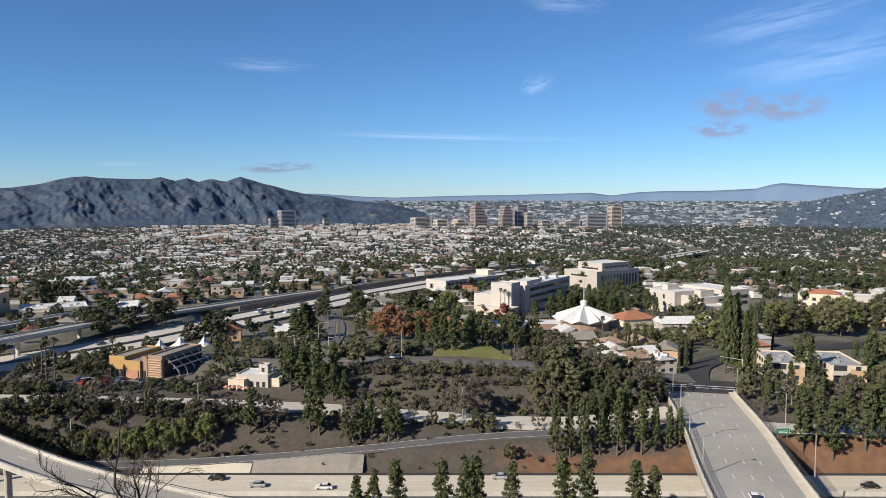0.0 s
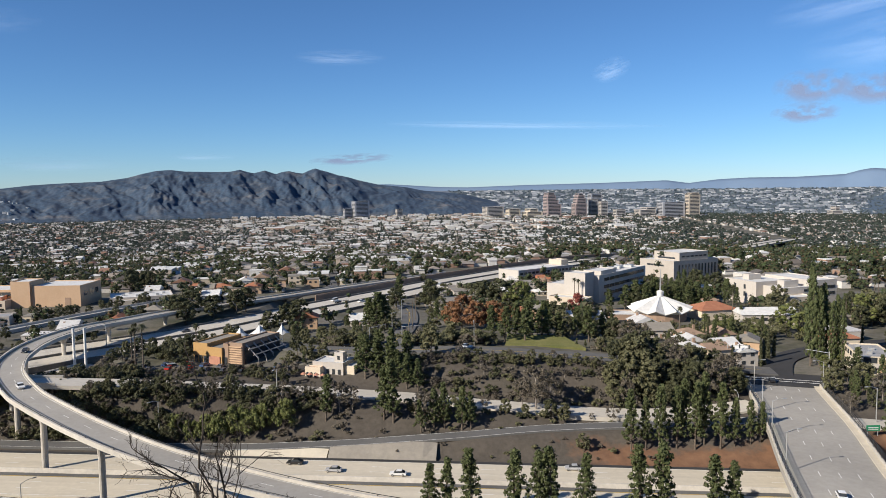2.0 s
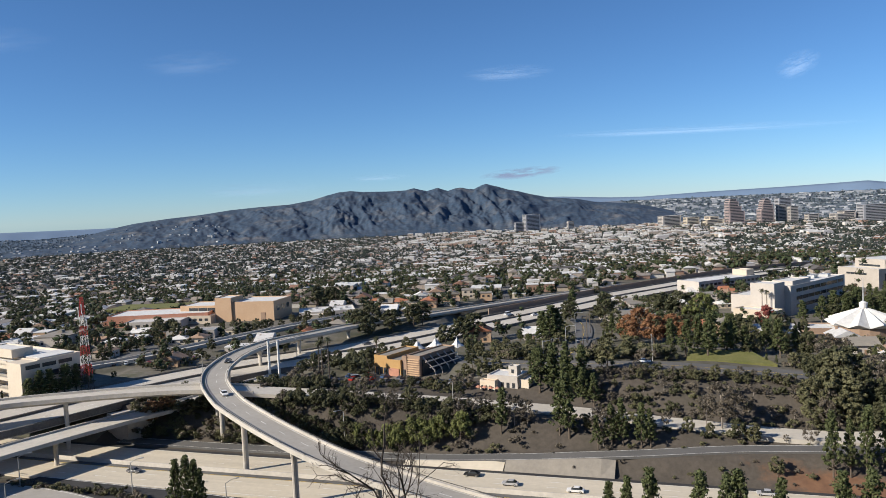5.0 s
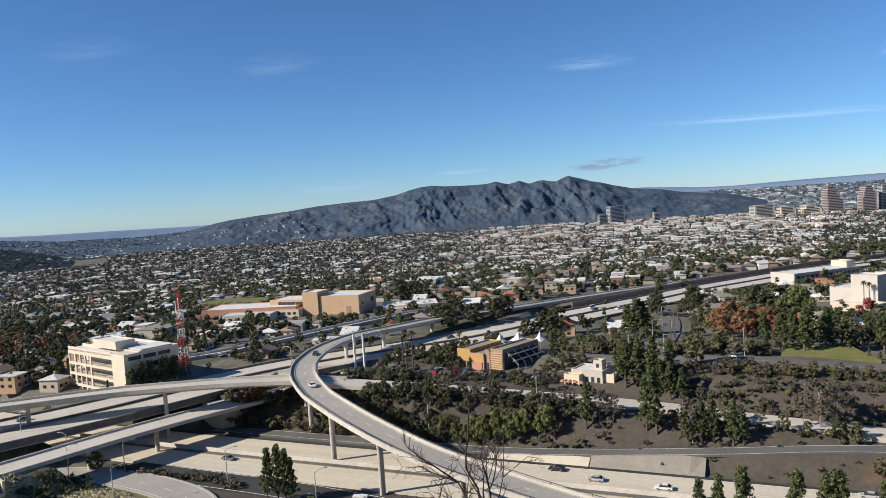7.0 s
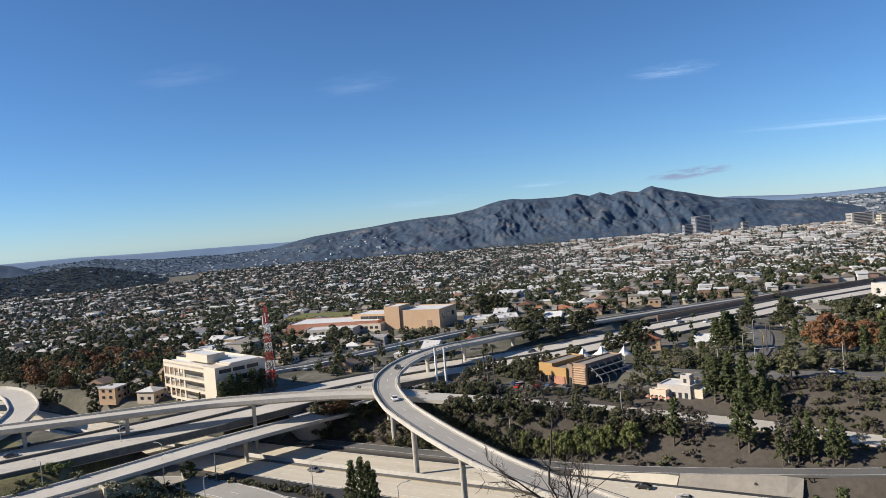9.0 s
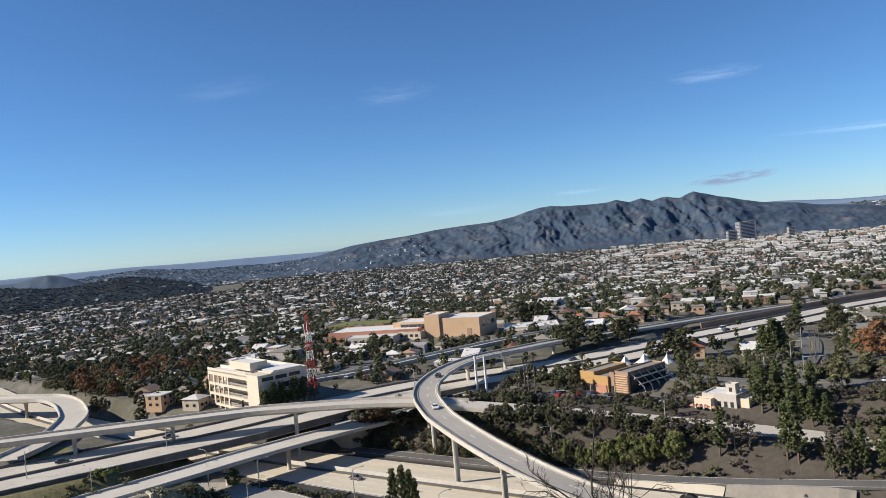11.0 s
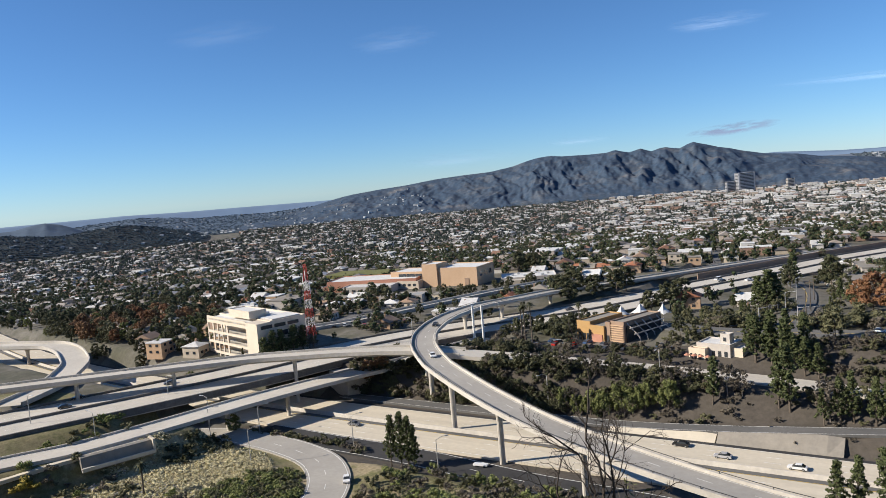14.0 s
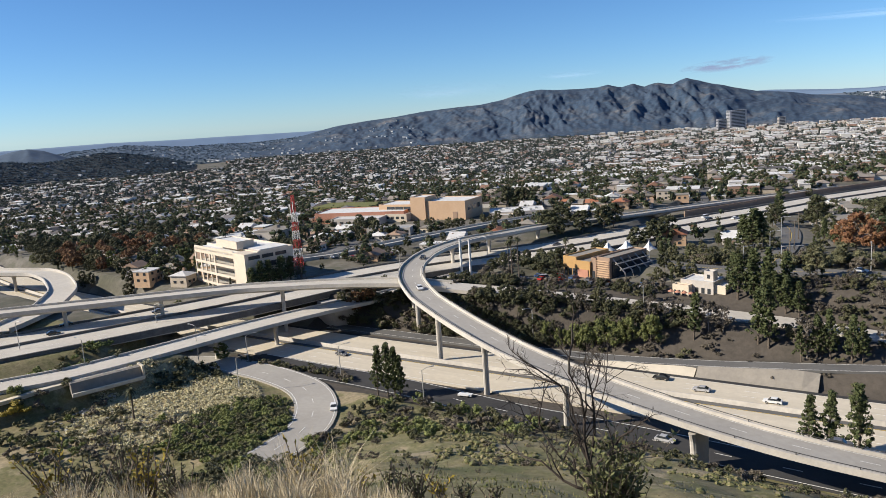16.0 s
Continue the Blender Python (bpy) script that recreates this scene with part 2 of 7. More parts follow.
M["dark_metal"] = material("dark_metal", [(0.05, 0.05, 0.05), (0.09, 0.09, 0.09)], 0.8, 0.6, metal=0.3)
M["red_paint"] = material("red_paint", [(0.36, 0.045, 0.04), (0.46, 0.07, 0.06)], 0.8, 0.6)
M["green_sign"] = material("green_sign", [(0.02, 0.2, 0.1), (0.03, 0.26, 0.13)], 0.8, 0.5)
M["tyre"] = material("tyre", [(0.015, 0.015, 0.015), (0.03, 0.03, 0.03)], 3.0, 0.9)
M["grey_roof"] = material("grey_roof", [(0.30, 0.30, 0.31), (0.42, 0.42, 0.42)], 0.25, 0.9, (0.9, 0.25))
M["rock"] = material("rock", [(0.35, 0.34, 0.32), (0.5, 0.49, 0.46)], 1.0, 0.9, (3.0, 0.3))
for key, colour in (("car_white", (0.78, 0.78, 0.77)), ("car_black", (0.02, 0.02, 0.022)), ("car_silver", (0.42, 0.42, 0.43)),
                    ("car_grey", (0.13, 0.13, 0.14)), ("car_red", (0.4, 0.03, 0.02)), ("car_blue", (0.06, 0.1, 0.2))):
    M[key] = material(key, [colour], 1.5, 0.25, spec=0.6)

# ---- mesh helpers


def fast_mesh(name, verts, quads, mat, smooth=False, mats=None):
    """A mesh from arrays; quads (n, 3) or (n, 4)."""
    v = np.asarray(verts, dtype=np.float32).reshape(-1, 3)
    q = np.asarray(quads, dtype=np.int32)
    me = bpy.data.meshes.new(name)
    k = q.shape[1]
    me.vertices.add(len(v))
    me.vertices.foreach_set("co", v.ravel())
    me.loops.add(q.size)
    me.loops.foreach_set("vertex_index", q.ravel())
    me.polygons.add(len(q))
    me.polygons.foreach_set("loop_start", np.arange(0, q.size, k, dtype=np.int32))
    me.polygons.foreach_set("loop_total", np.full(len(q), k, dtype=np.int32))
    if smooth:
        me.polygons.foreach_set("use_smooth", np.ones(len(q), dtype=bool))
    for m in mat if isinstance(mat, list) else [mat]:
        me.materials.append(m)
    if mats is not None:
        me.polygons.foreach_set("material_index", np.asarray(mats, dtype=np.int32))
    me.update(calc_edges=True)
    me.validate()
    return me


class Geo:
    """Gathers faces for one mesh."""

    def __init__(self):
        self.v, self.f = [], []

    def add(self, verts, faces):
        n = len(self.v)
        self.v.extend([tuple(p) for p in verts])
        self.f.extend([tuple(i + n for i in f) for f in faces])
        return self

    def box(self, x, y, z, sx, sy, sz, turn=0.0):
        """A box on z, turned about its middle by degrees."""
        c, s = math.cos(radians(turn)), math.sin(radians(turn))
        p = []
        for zz in (z, z + sz):
            for a, b in ((-1, -1), (1, -1), (1, 1), (-1, 1)):
                u, w = a * sx / 2, b * sy / 2
                p.append((x + u * c - w * s, y + u * s + w * c, zz))
        return self.add(p, [(3, 2, 1, 0), (4, 5, 6, 7), (0, 1, 5, 4), (1, 2, 6, 5), (2, 3, 7, 6), (3, 0, 4, 7)])

    def prism(self, poly, z0, z1):
        """An upright prism over a plan outline, anticlockwise."""
        n = len(poly)
        p = [(a, b, z0) for a, b in poly] + [(a, b, z1) for a, b in poly]
        return self.add(p, [tuple(reversed(range(n))), tuple(range(n, 2 * n))] + [(i, (i + 1) % n, n + (i + 1) % n, n + i) for i in range(n)])

    def tube(self, path, radii, sides=8):
        """A tube along points."""
        rings = []
        for i, p in enumerate(path):
            p = Vector(p)
            a = Vector(path[max(i - 1, 0)])
            b = Vector(path[min(i + 1, len(path) - 1)])
            d = (b - a).normalized()
            u = d.orthogonal().normalized() if abs(d.z) < 0.95 else Vector((1, 0, 0))
            u = (u - d * u.dot(d)).normalized()
            w = d.cross(u)
            rings.append([p + (u * math.cos(t) + w * math.sin(t)) * radii[i] for t in (2 * math.pi * k / sides for k in range(sides))])
        verts = [q for r in rings for q in r]
        faces = [(i * sides + k, i * sides + (k + 1) % sides, (i + 1) * sides + (k + 1) % sides, (i + 1) * sides + k) for i in range(len(path) - 1) for k in range(sides)]
        faces += [tuple(reversed(range(sides))), tuple((len(path) - 1) * sides + k for k in range(sides))]
        return self.add(verts, faces)

    def mesh(self, name, mat, smooth=False):
        me = bpy.data.meshes.new(name)
        me.from_pydata(self.v, [], self.f)
        me.materials.append(mat)
        if smooth:
            me.polygons.foreach_set("use_smooth", [True] * len(me.polygons))
        me.update()
        return me


def part(name, geo, mat, parent=None, label="", smooth=False):
    me = geo if isinstance(geo, bpy.types.Mesh) else geo.mesh(name, mat, smooth)
    ob = new(name, me)
    ob.parent = parent
    if label:
        ob["label"] = label
    return ob


def thing(name, label, category, at=(0, 0, 0), turn=0.0, group="", kind=""):
    ob = tagged(new(name), label, category, group, kind)
    ob.matrix_world = pose(*at, 0, 0, turn)
    return ob


def smooth_line(points, step=3.0):
    """A smooth line through points (x, y, z), evenly sampled."""
    p = np.array(points, dtype=float)
    p = np.vstack([2 * p[0] - p[1], p, 2 * p[-1] - p[-2]])
    out = []
    for i in range(1, len(p) - 2):
        n = max(2, int(np.linalg.norm(p[i + 1] - p[i]) / step))
        for t in np.arange(n) / n:
            out.append(0.5 * (2 * p[i] + (p[i + 1] - p[i - 1]) * t + (2 * p[i - 1] - 5 * p[i] + 4 * p[i + 1] - p[i + 2]) * t ** 2
                              + (3 * p[i] - p[i - 1] - 3 * p[i + 1] + p[i + 2]) * t ** 3))
    out.append(p[-2])
    return np.array(out)


def step01(a, b, x):
    t = np.clip((x - a) / (b - a), 0, 1)
    return t * t * (3 - 2 * t)


# ---- the roads' centre lines (x, y, z) and widths
ROADS = {
    "freeway": (smooth_line([(-470, 200, 1), (-330, 165, 0), (-250, 153, 0), (-165, 148.4, 0), (-60, 148, 0), (60, 147.8, 0), (260, 147.8, 0), (520, 150, 2)]), 24.6),
    "cross_freeway": (smooth_line([(-226, 40, 8), (-205, 88, 8), (-190, 120, 8), (-177, 150, 8), (-165, 185, 8), (-147, 218, 8), (-114, 260, 8), (-88, 310, 8), (-61, 362, 7.5), (-27, 432, 6.5), (62, 590, 2), (200, 830, -14), (420, 1200, -26)]), 27.0),
    "low_ramp": (smooth_line([(-186, 54, 7), (-174, 78, 7), (-166, 92, 7), (-160, 113, 7), (-156, 130.5, 7), (-151, 147.5, 7), (-145, 164, 7), (-139, 178, 7), (-134, 196, 7), (-128, 215, 7)]), 9.5),
    "high_ramp": (smooth_line([(-262, 62, 12.5), (-240, 83, 13.5), (-217, 104, 14), (-196, 124.5, 14), (-173, 146, 14), (-159, 155, 14), (-144, 163, 14), (-126, 170, 13.7), (-106, 176.5, 12), (-66.5, 181.5, 9.8), (-37, 184, 8.0), (-19, 183.4, 7.1), (-10, 182.8, 6.5), (0.8, 181.8, 6.1), (12, 180.8, 5.7), (22, 180.4, 5.4), (34, 181, 5.3), (48, 184, 5.6), (58, 187, 6.2)]), 7.8),
    "flyover": (smooth_line([(95, 127, 1.0), (45, 120.5, 3.2), (15, 117.3, 5.1), (-4.4, 116.4, 6.5), (-17, 116.2, 7.6), (-30, 117.5, 8.9), (-46, 120.8, 10.5), (-65, 127, 12.2), (-84, 137, 13.7), (-103.5, 150.8, 14.5), (-111.5, 157.8, 14.7), (-121.4, 168.2, 14.9), (-127.4, 176, 15), (-133, 185.4, 15), (-137.2, 195.6, 15), (-139.8, 204, 15), (-142.2, 217, 14.8), (-141.8, 234, 14.6), (-137, 251, 14.1), (-131, 277, 13), (-117, 320, 10.5), (-95, 367, 9), (-68, 414, 8.0), (-40, 462, 6.8)], 2.0), 7.4),
    "loop_ramp": (smooth_line([(-420, 120, 8), (-350, 150, 8), (-318, 160, 8), (-303, 163, 8), (-286, 159, 8), (-270, 152, 8), (-257, 145, 8), (-246, 136, 8), (-232, 122, 8), (-222, 104, 8)]), 9.5),
    "near_ramp": (smooth_line([(-172, 118, 1), (-156, 124.5, 0.8), (-147, 125.2, 0.6), (-134.5, 124.4, 0.5), (-122, 121.5, 0.5), (-114, 117, 0.7), (-107, 110.4, 1), (-102, 103, 1.3), (-99.7, 97, 1.7), (-98.4, 91, 2.1), (-97.6, 85.5, 2.3)]), 9.2),
    "slip_road": (smooth_line([(-150, 132.5, 0.02), (-128, 131.5, 0.05), (-100, 130.5, 0.1), (-70, 127, 0.2), (-46, 125.8, 0.3), (0, 122.5, 0.3), (60, 119, 0.5), (160, 118, 0.6)]), 9.0),
    "bank_ramp": (smooth_line([(-150, 164.6, 0.1), (-100, 164.6, 0.2), (-66, 164.6, 0.5), (-41, 165, 1.8), (-29, 165.4, 2.7), (-11.5, 167.6, 3.6), (3.4, 170.4, 4.3), (16.5, 172.4, 4.6), (30, 173.8, 4.8), (48, 175.6, 5.2), (66, 178, 6.2)]), 4.6),
    "avenue": (smooth_line([(-80, 232, 10), (-52, 217, 12), (-31, 211, 13.5), (-13, 210, 14), (2.5, 207.3, 14), (18, 204.6, 13.7), (33.7, 205.4, 12.6), (44, 209, 11.2), (56, 213.4, 9.4), (66.5, 215.6, 7.9), (72, 215.6, 7.5)]), 8.6),
    "hill_street": (smooth_line([(-36, 214, 13.2), (-37, 228, 12.5), (-38, 262, 11), (-44, 305, 9), (-58, 350, 7)]), 6.2),
    "bridge_street": (smooth_line([(51, 96, 6.6), (58, 138, 7), (64.5, 170, 7), (69.5, 202, 7.1), (75, 222, 7.4), (82, 234, 7.6), (97, 245, 7.8), (125, 256, 8), (175, 270, 8)]), 18.5),
    "frontage_road": (smooth_line([(-212, 198, 8.2), (-205, 212, 8.5), (-197, 225, 8.5), (-189, 252, 8.5), (-182, 277, 8.3), (-172, 310, 8), (-158, 350, 7)]), 7.5),
    "east_ramp": (smooth_line([(72, 172, 7), (84, 170, 6.8), (110, 169, 6.5), (160, 168, 6), (230, 168, 5)]), 7.0),
}
# level roads that the ground meets, in the order in which they shape it
LEVELLED = [("avenue", 7), ("hill_street", 6), ("frontage_road", 5), ("bridge_street", 8), ("east_ramp", 6), ("cross_freeway", 7), ("low_ramp", 6), ("loop_ramp", 5), ("high_ramp", 8), ("bank_ramp", 4), ("near_ramp", 6), ("slip_road", 5), ("freeway", 5)]


def road_near(name, x, y):
    """Distance to a road's centre line and its height there, for arrays."""
    line, width = ROADS[name]
    line = line[::2] if len(line) > 60 else line
    d = np.full(x.shape, 1e9)
    h = np.zeros(x.shape)
    for a, b in zip(line[:-1], line[1:]):
        e = b[:2] - a[:2]
        t = np.clip(((x - a[0]) * e[0] + (y - a[1]) * e[1]) / (e @ e), 0, 1)
        dd = np.hypot(x - a[0] - t * e[0], y - a[1] - t * e[1])
        m = dd < d
        d = np.where(m, dd, d)
        h = np.where(m, a[2] + t * (b[2] - a[2]), h)
    return d, h


def waves(x, y, size, seed=0.0):
    """A cheap smooth roughness of about one."""
    a, b = x / size + seed, y / size - seed * 0.7
    return (np.sin(a * 2.1 + 1.3 * np.sin(b * 1.7)) + np.sin(b * 2.7 + 1.1 * np.sin(a * 1.9 + 2)) + np.sin((a + b) * 1.6 + 0.7)) / 3


def ground_height(x, y):
    x, y = np.asarray(x, dtype=float), np.asarray(y, dtype=float)
    r = np.hypot(x, y)
    az = np.degrees(np.arctan2(x, y))
    edge = np.interp(az, [-60, -30, -15, 0, 40], [400, 430, 470, 530, 540])
    plain = 8 - 0.0175 * np.clip(r - 250, 0, 200)
    plain = plain + (-30 - plain) * step01(edge, edge + 560, r)
    z = np.where(r < 2307, plain, -30 + (22 + 48 * step01(-38, -20, az)) * step01(2300, 3700, r))
    # the sunken freeway's two sides
    low = 1.2 * step01(-190, -160, x) + 6.5 * (1 - step01(-190, -160, x))
    low = np.where(x > 60, 1.2, low)
    north = step01(166, 182, y + 6 * np.clip((x - 20) / 60, 0, 1))
    z = np.where(r < 600, low * (1 - north) + z * north, z)
    # the rise under the avenue
    z = z + 5.6 * np.exp(-((x + 2) / 52) ** 2) * step01(176, 202, y) * (1 - step01(235, 330, y))
    # the mound behind the flyover
    z = z + 3.4 * np.exp(-((x + 108) / 24) ** 2 - ((y - 180) / 10) ** 2)
    z = np.where((r < 420) & (x < -108) & (x > -165), np.maximum(z, 8.6 * step01(166, 175, y) * step01(-160, -150, x)), z)
    # the sunken lot before the office building
    z = z - 4.5 * np.exp(-((x + 214) / 17) ** 2 - ((y - 164) / 11) ** 2)
    # the lookout's hillside
    foot = np.interp(az, [-180, -60, -46, -41, -33, -20, -10, 30, 180], [26.0, 26.0, 25.4, 23.3, 22.3, 24.4, 26.5, 28, 28])
    rf = 58.0 / np.tan(np.radians(foot))
    near = np.interp(az, [-180, -70, -62, -57, -49, -45, -40, -33, -25, 0, 180], [23.6, 23.6, 24.6, 26.0, 26.6, 27.5, 28.2, 29.2, 30.0, 31.0, 31.0])
    el = near + (foot - near) * np.clip((r - 12) / (rf - 12), 0, 1.3)
    hill = np.minimum(58.75, 60 - r * np.tan(np.radians(el)))
    hill = np.where(y < -0.2 * np.abs(x), 58.3 + 0.2 * np.minimum(r, 60), hill)
    hill = hill + (0.9 * waves(x, y, 9) + 0.35 * waves(x, y, 3.1, 2)) * step01(10, 30, r) * step01(2, 8, hill)
    z = np.where(r < 420, np.maximum(z, hill), z)
    z = z + 0.25 * waves(x, y, 7.0) * (r < 400) * step01(14, 40, r)
    near = (np.abs(x) < 520) & (y < 900) & (y > -20)
    if near.any():
        xs, ys, zs = x[near], y[near], z[near]
        for name, margin in LEVELLED:
            d, h = road_near(name, xs, ys)
            w = ROADS[name][1] / 2
            k = 1 - step01(w + 0.6, w + 0.6 + margin, d)
            if name == "cross_freeway":
                k = k * (1 - (np.abs(ys - 148) < 22))
            if name == "low_ramp":
                k = k * (1 - (np.abs(ys - 148) < 19))
            if name == "high_ramp":
                k = k * step01(-118, -98, xs)
            if name == "loop_ramp":
                k = k * (xs < -330)
            if name == "bridge_street":
                k = k * (1 - (np.abs(ys - 140) < 34))
            zs = zs * (1 - k) + (h - 0.35) * k
        z = z.copy()
        z[near] = zs
    return z


# ---- the ground: one sheet, fine near the roads and coarse far off


def spread(lo, hi, fine, ends, growth):
    mid = list(np.arange(lo, hi + 0.01, fine))
    step, a, b = fine, [lo], [hi]
    while a[-1] > ends[0]:
        step *= growth
        a.append(a[-1] - step)
    step = fine
    while b[-1] < ends[1]:
        step *= growth
        b.append(b[-1] + step)
    return np.array(a[:0:-1] + mid + b[1:])


gx = spread(-250, 120, 1.6, (-3600, 3600), 1.1)
gy = spread(-6, 240, 1.6, (-300, 3780), 1.1)
GX, GY = np.meshgrid(gx, gy)
GZ = ground_height(GX, GY)
nx, ny = len(gx), len(gy)


def ground_at(x, y):
    """The sheet's height at a place."""
    i = min(max(int(np.searchsorted(gx, x)) - 1, 0), nx - 2)
    j = min(max(int(np.searchsorted(gy, y)) - 1, 0), ny - 2)
    u, w = (x - gx[i]) / (gx[i + 1] - gx[i]), (y - gy[j]) / (gy[j + 1] - gy[j])
    return float((GZ[j, i] * (1 - u) + GZ[j, i + 1] * u) * (1 - w) + (GZ[j + 1, i] * (1 - u) + GZ[j + 1, i + 1] * u) * w)


# room beside the roads, on a grid of two metres
RX, RY = np.arange(-480, 520, 2.0), np.arange(30, 940, 2.0)
_rx, _ry = np.meshgrid(RX, RY)
ROOM = {nm: road_near(nm, _rx, _ry)[0] - ROADS[nm][1] / 2 for nm in ROADS}
ROOM_ALL = np.min(np.stack(list(ROOM.values())), 0)
ROOM_MAIN = np.min(np.stack([ROOM[nm] for nm in ("cross_freeway", "flyover", "loop_ramp", "freeway")]), 0)


def room(x, y, table):
    i, j = int(round((x - RX[0]) / 2)), int(round((y - RY[0]) / 2))
    return float(table[j, i]) if 0 <= i < len(RX) and 0 <= j < len(RY) else 99.0


idx = np.arange(nx * ny).reshape(ny, nx)
quads = np.stack([idx[:-1, :-1], idx[:-1, 1:], idx[1:, 1:], idx[1:, :-1]], -1).reshape(-1, 4)
cx = ((GX[:-1, :-1] + GX[1:, 1:]) / 2).ravel()
cy = ((GY[:-1, :-1] + GY[1:, 1:]) / 2).ravel()
cr = np.hypot(cx, cy)
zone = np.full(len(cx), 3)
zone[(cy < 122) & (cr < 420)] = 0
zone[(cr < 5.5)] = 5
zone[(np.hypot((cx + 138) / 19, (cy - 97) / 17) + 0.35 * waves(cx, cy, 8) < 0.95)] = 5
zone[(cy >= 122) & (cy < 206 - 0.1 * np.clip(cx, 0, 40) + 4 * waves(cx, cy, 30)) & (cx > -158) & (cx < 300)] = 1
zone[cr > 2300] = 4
ground = part("ground", fast_mesh("ground", np.stack([GX, GY, GZ], -1), quads, [M["hillside"], M["bank_dirt"], M["red_dirt"], M["city_ground"], M["hazy_valley_ground"], M["dry_grass"]], True, zone), None)
tagged(ground, "dry brown and green hillside, roadside banks and the city's flat land", "ground", kind="structure")


# ---- mountains


def ridge_mesh(name, marks, r_foot, r_top, r_back, z_foot, mat, rough, step=0.12, rows=46, seed=1.0):
    """A range seen from the lookout's height: marks are (bearing, rise over the level) in degrees along its crest."""
    a = np.arange(marks[0][0], marks[-1][0] + step / 2, step)
    rise = np.interp(a, [m[0] for m in marks], [m[1] for m in marks])
    k = np.linspace(0, 1, rows)
    A, K = np.meshgrid(a, k)
    R = r_foot + (r_back - r_foot) * K
    top = 60 + r_top * np.tan(np.radians(np.tile(rise, (rows, 1))))
    up = np.clip((R - r_foot) / (r_top - r_foot), 0, 1)
    down = 1 - step01(r_top, r_back, R)
    X, Y = R * np.sin(np.radians(A)), R * np.cos(np.radians(A))
    U, V = A * 52.0 + 30 * waves(X, Y, 160, seed), R * 0.30
    spur = np.abs(waves(U, V, 130, seed))
    ridged = up ** (0.8 + rough * 1.1 * spur)
    Z = z_foot + (top - z_foot) * ridged * down
    env = (1 - np.abs(2 * up - 1) ** 4) * down
    Z = Z + env * (top - z_foot) * rough * (0.13 * (0.5 - np.abs(waves(U, V, 90, seed + 3))) + 0.10 * (0.5 - np.abs(waves(U, V, 40, seed + 7))) + 0.06 * waves(U, V, 19, seed + 9) + 0.03 * waves(U, V, 8, seed + 11))
    crag = np.array([noise.ridged_multi_fractal(Vector((u, w, seed)), 0.9, 2.1, 6, 1.0, 2.0) for u, w in zip((U / 210).ravel(), (V / 210).ravel())]).reshape(X.shape)
    Z = Z + env * (top - z_foot) * rough * 0.16 * (crag - crag.mean())
    n, m = len(a), rows
    ids = np.arange(n * m).reshape(m, n)
    q = np.stack([ids[:-1, :-1], ids[:-1, 1:], ids[1:, 1:], ids[1:, :-1]], -1).reshape(-1, 4)
    return fast_mesh(name, np.stack([X, Y, Z], -1), q, mat, True)


RANGE = [(-52.5, -2.3), (-51.1, -1.85), (-48.2, -1.35), (-45.7, -1.12), (-43.5, -0.92), (-42.4, -0.66), (-41.3, -0.42), (-40.35, -0.26), (-38.24, -0.05), (-36.12, 0.1), (-33.99, 0.35), (-31.87, 0.48), (-29.75, 0.56), (-28.06, 0.81), (-26.9, 1.13), (-26.1, 1.3), (-25.2, 1.36), (-24.3, 1.25), (-22.26, 1.2), (-21.1, 1.22), (-20.44, 1.36), (-19.9, 1.2), (-19.45, 1.1), (-18.65, 1.3), (-18.2, 1.14), (-17.87, 1.03), (-17.3, 1.2), (-16.89, 1.24), (-16.4, 1.12), (-15.92, 1.06), (-15.4, 1.3), (-14.97, 1.43), (-14.6, 1.3), (-14.21, 1.2), (-13.28, 0.9), (-12.6, 0.76), (-11.8, 0.52), (-10.35, 0.18), (-8.23, -0.04), (-7, -0.3), (-4, -0.6), (-1, -1.3), (0.5, -2.0)]
mountain = part("mountain", ridge_mesh("mountain", RANGE, 2250, 2900, 3500, -30, M["hazy_chaparral"], 0.52, step=0.06, rows=100), None)
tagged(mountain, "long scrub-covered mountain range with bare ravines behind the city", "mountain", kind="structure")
WEST_HILL = [(-70, -0.85), (-65.1, -0.95), (-63.5, -1.03), (-61.9, -1.28), (-60.2, -1.38), (-58.4, -1.18), (-56.9, -1.02), (-55.6, -1.15), (-54.6, -1.33), (-52.8, -1.72), (-50.9, -2.38), (-48.9, -2.95)]
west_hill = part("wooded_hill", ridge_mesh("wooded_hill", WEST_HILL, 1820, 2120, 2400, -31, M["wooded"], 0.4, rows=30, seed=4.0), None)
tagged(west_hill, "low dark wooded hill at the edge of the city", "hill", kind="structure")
KNOLL = [(-67, -0.75), (-65.1, -0.74), (-63.2, -0.7), (-62.1, -0.46), (-61.3, -0.36), (-60.4, -0.54), (-59.6, -0.86), (-58.8, -1.2), (-57.5, -1.6)]
knoll = part("far_knoll", ridge_mesh("far_knoll", KNOLL, 2380, 2600, 2800, -30, M["haze_slope"], 0.3, rows=24, seed=9.0), None)
tagged(knoll, "small hill behind the wooded one, coloured blue-grey for haze", "hill", kind="structure")
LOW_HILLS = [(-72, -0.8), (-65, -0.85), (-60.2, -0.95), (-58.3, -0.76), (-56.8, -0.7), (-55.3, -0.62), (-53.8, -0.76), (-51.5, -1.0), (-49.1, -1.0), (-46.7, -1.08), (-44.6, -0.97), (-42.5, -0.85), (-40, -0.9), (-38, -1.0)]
low_hills = part("low_hills", ridge_mesh("low_hills", LOW_HILLS, 2420, 2900, 3300, -30, M["haze_slope"], 0.25, rows=40, seed=6.0), None)
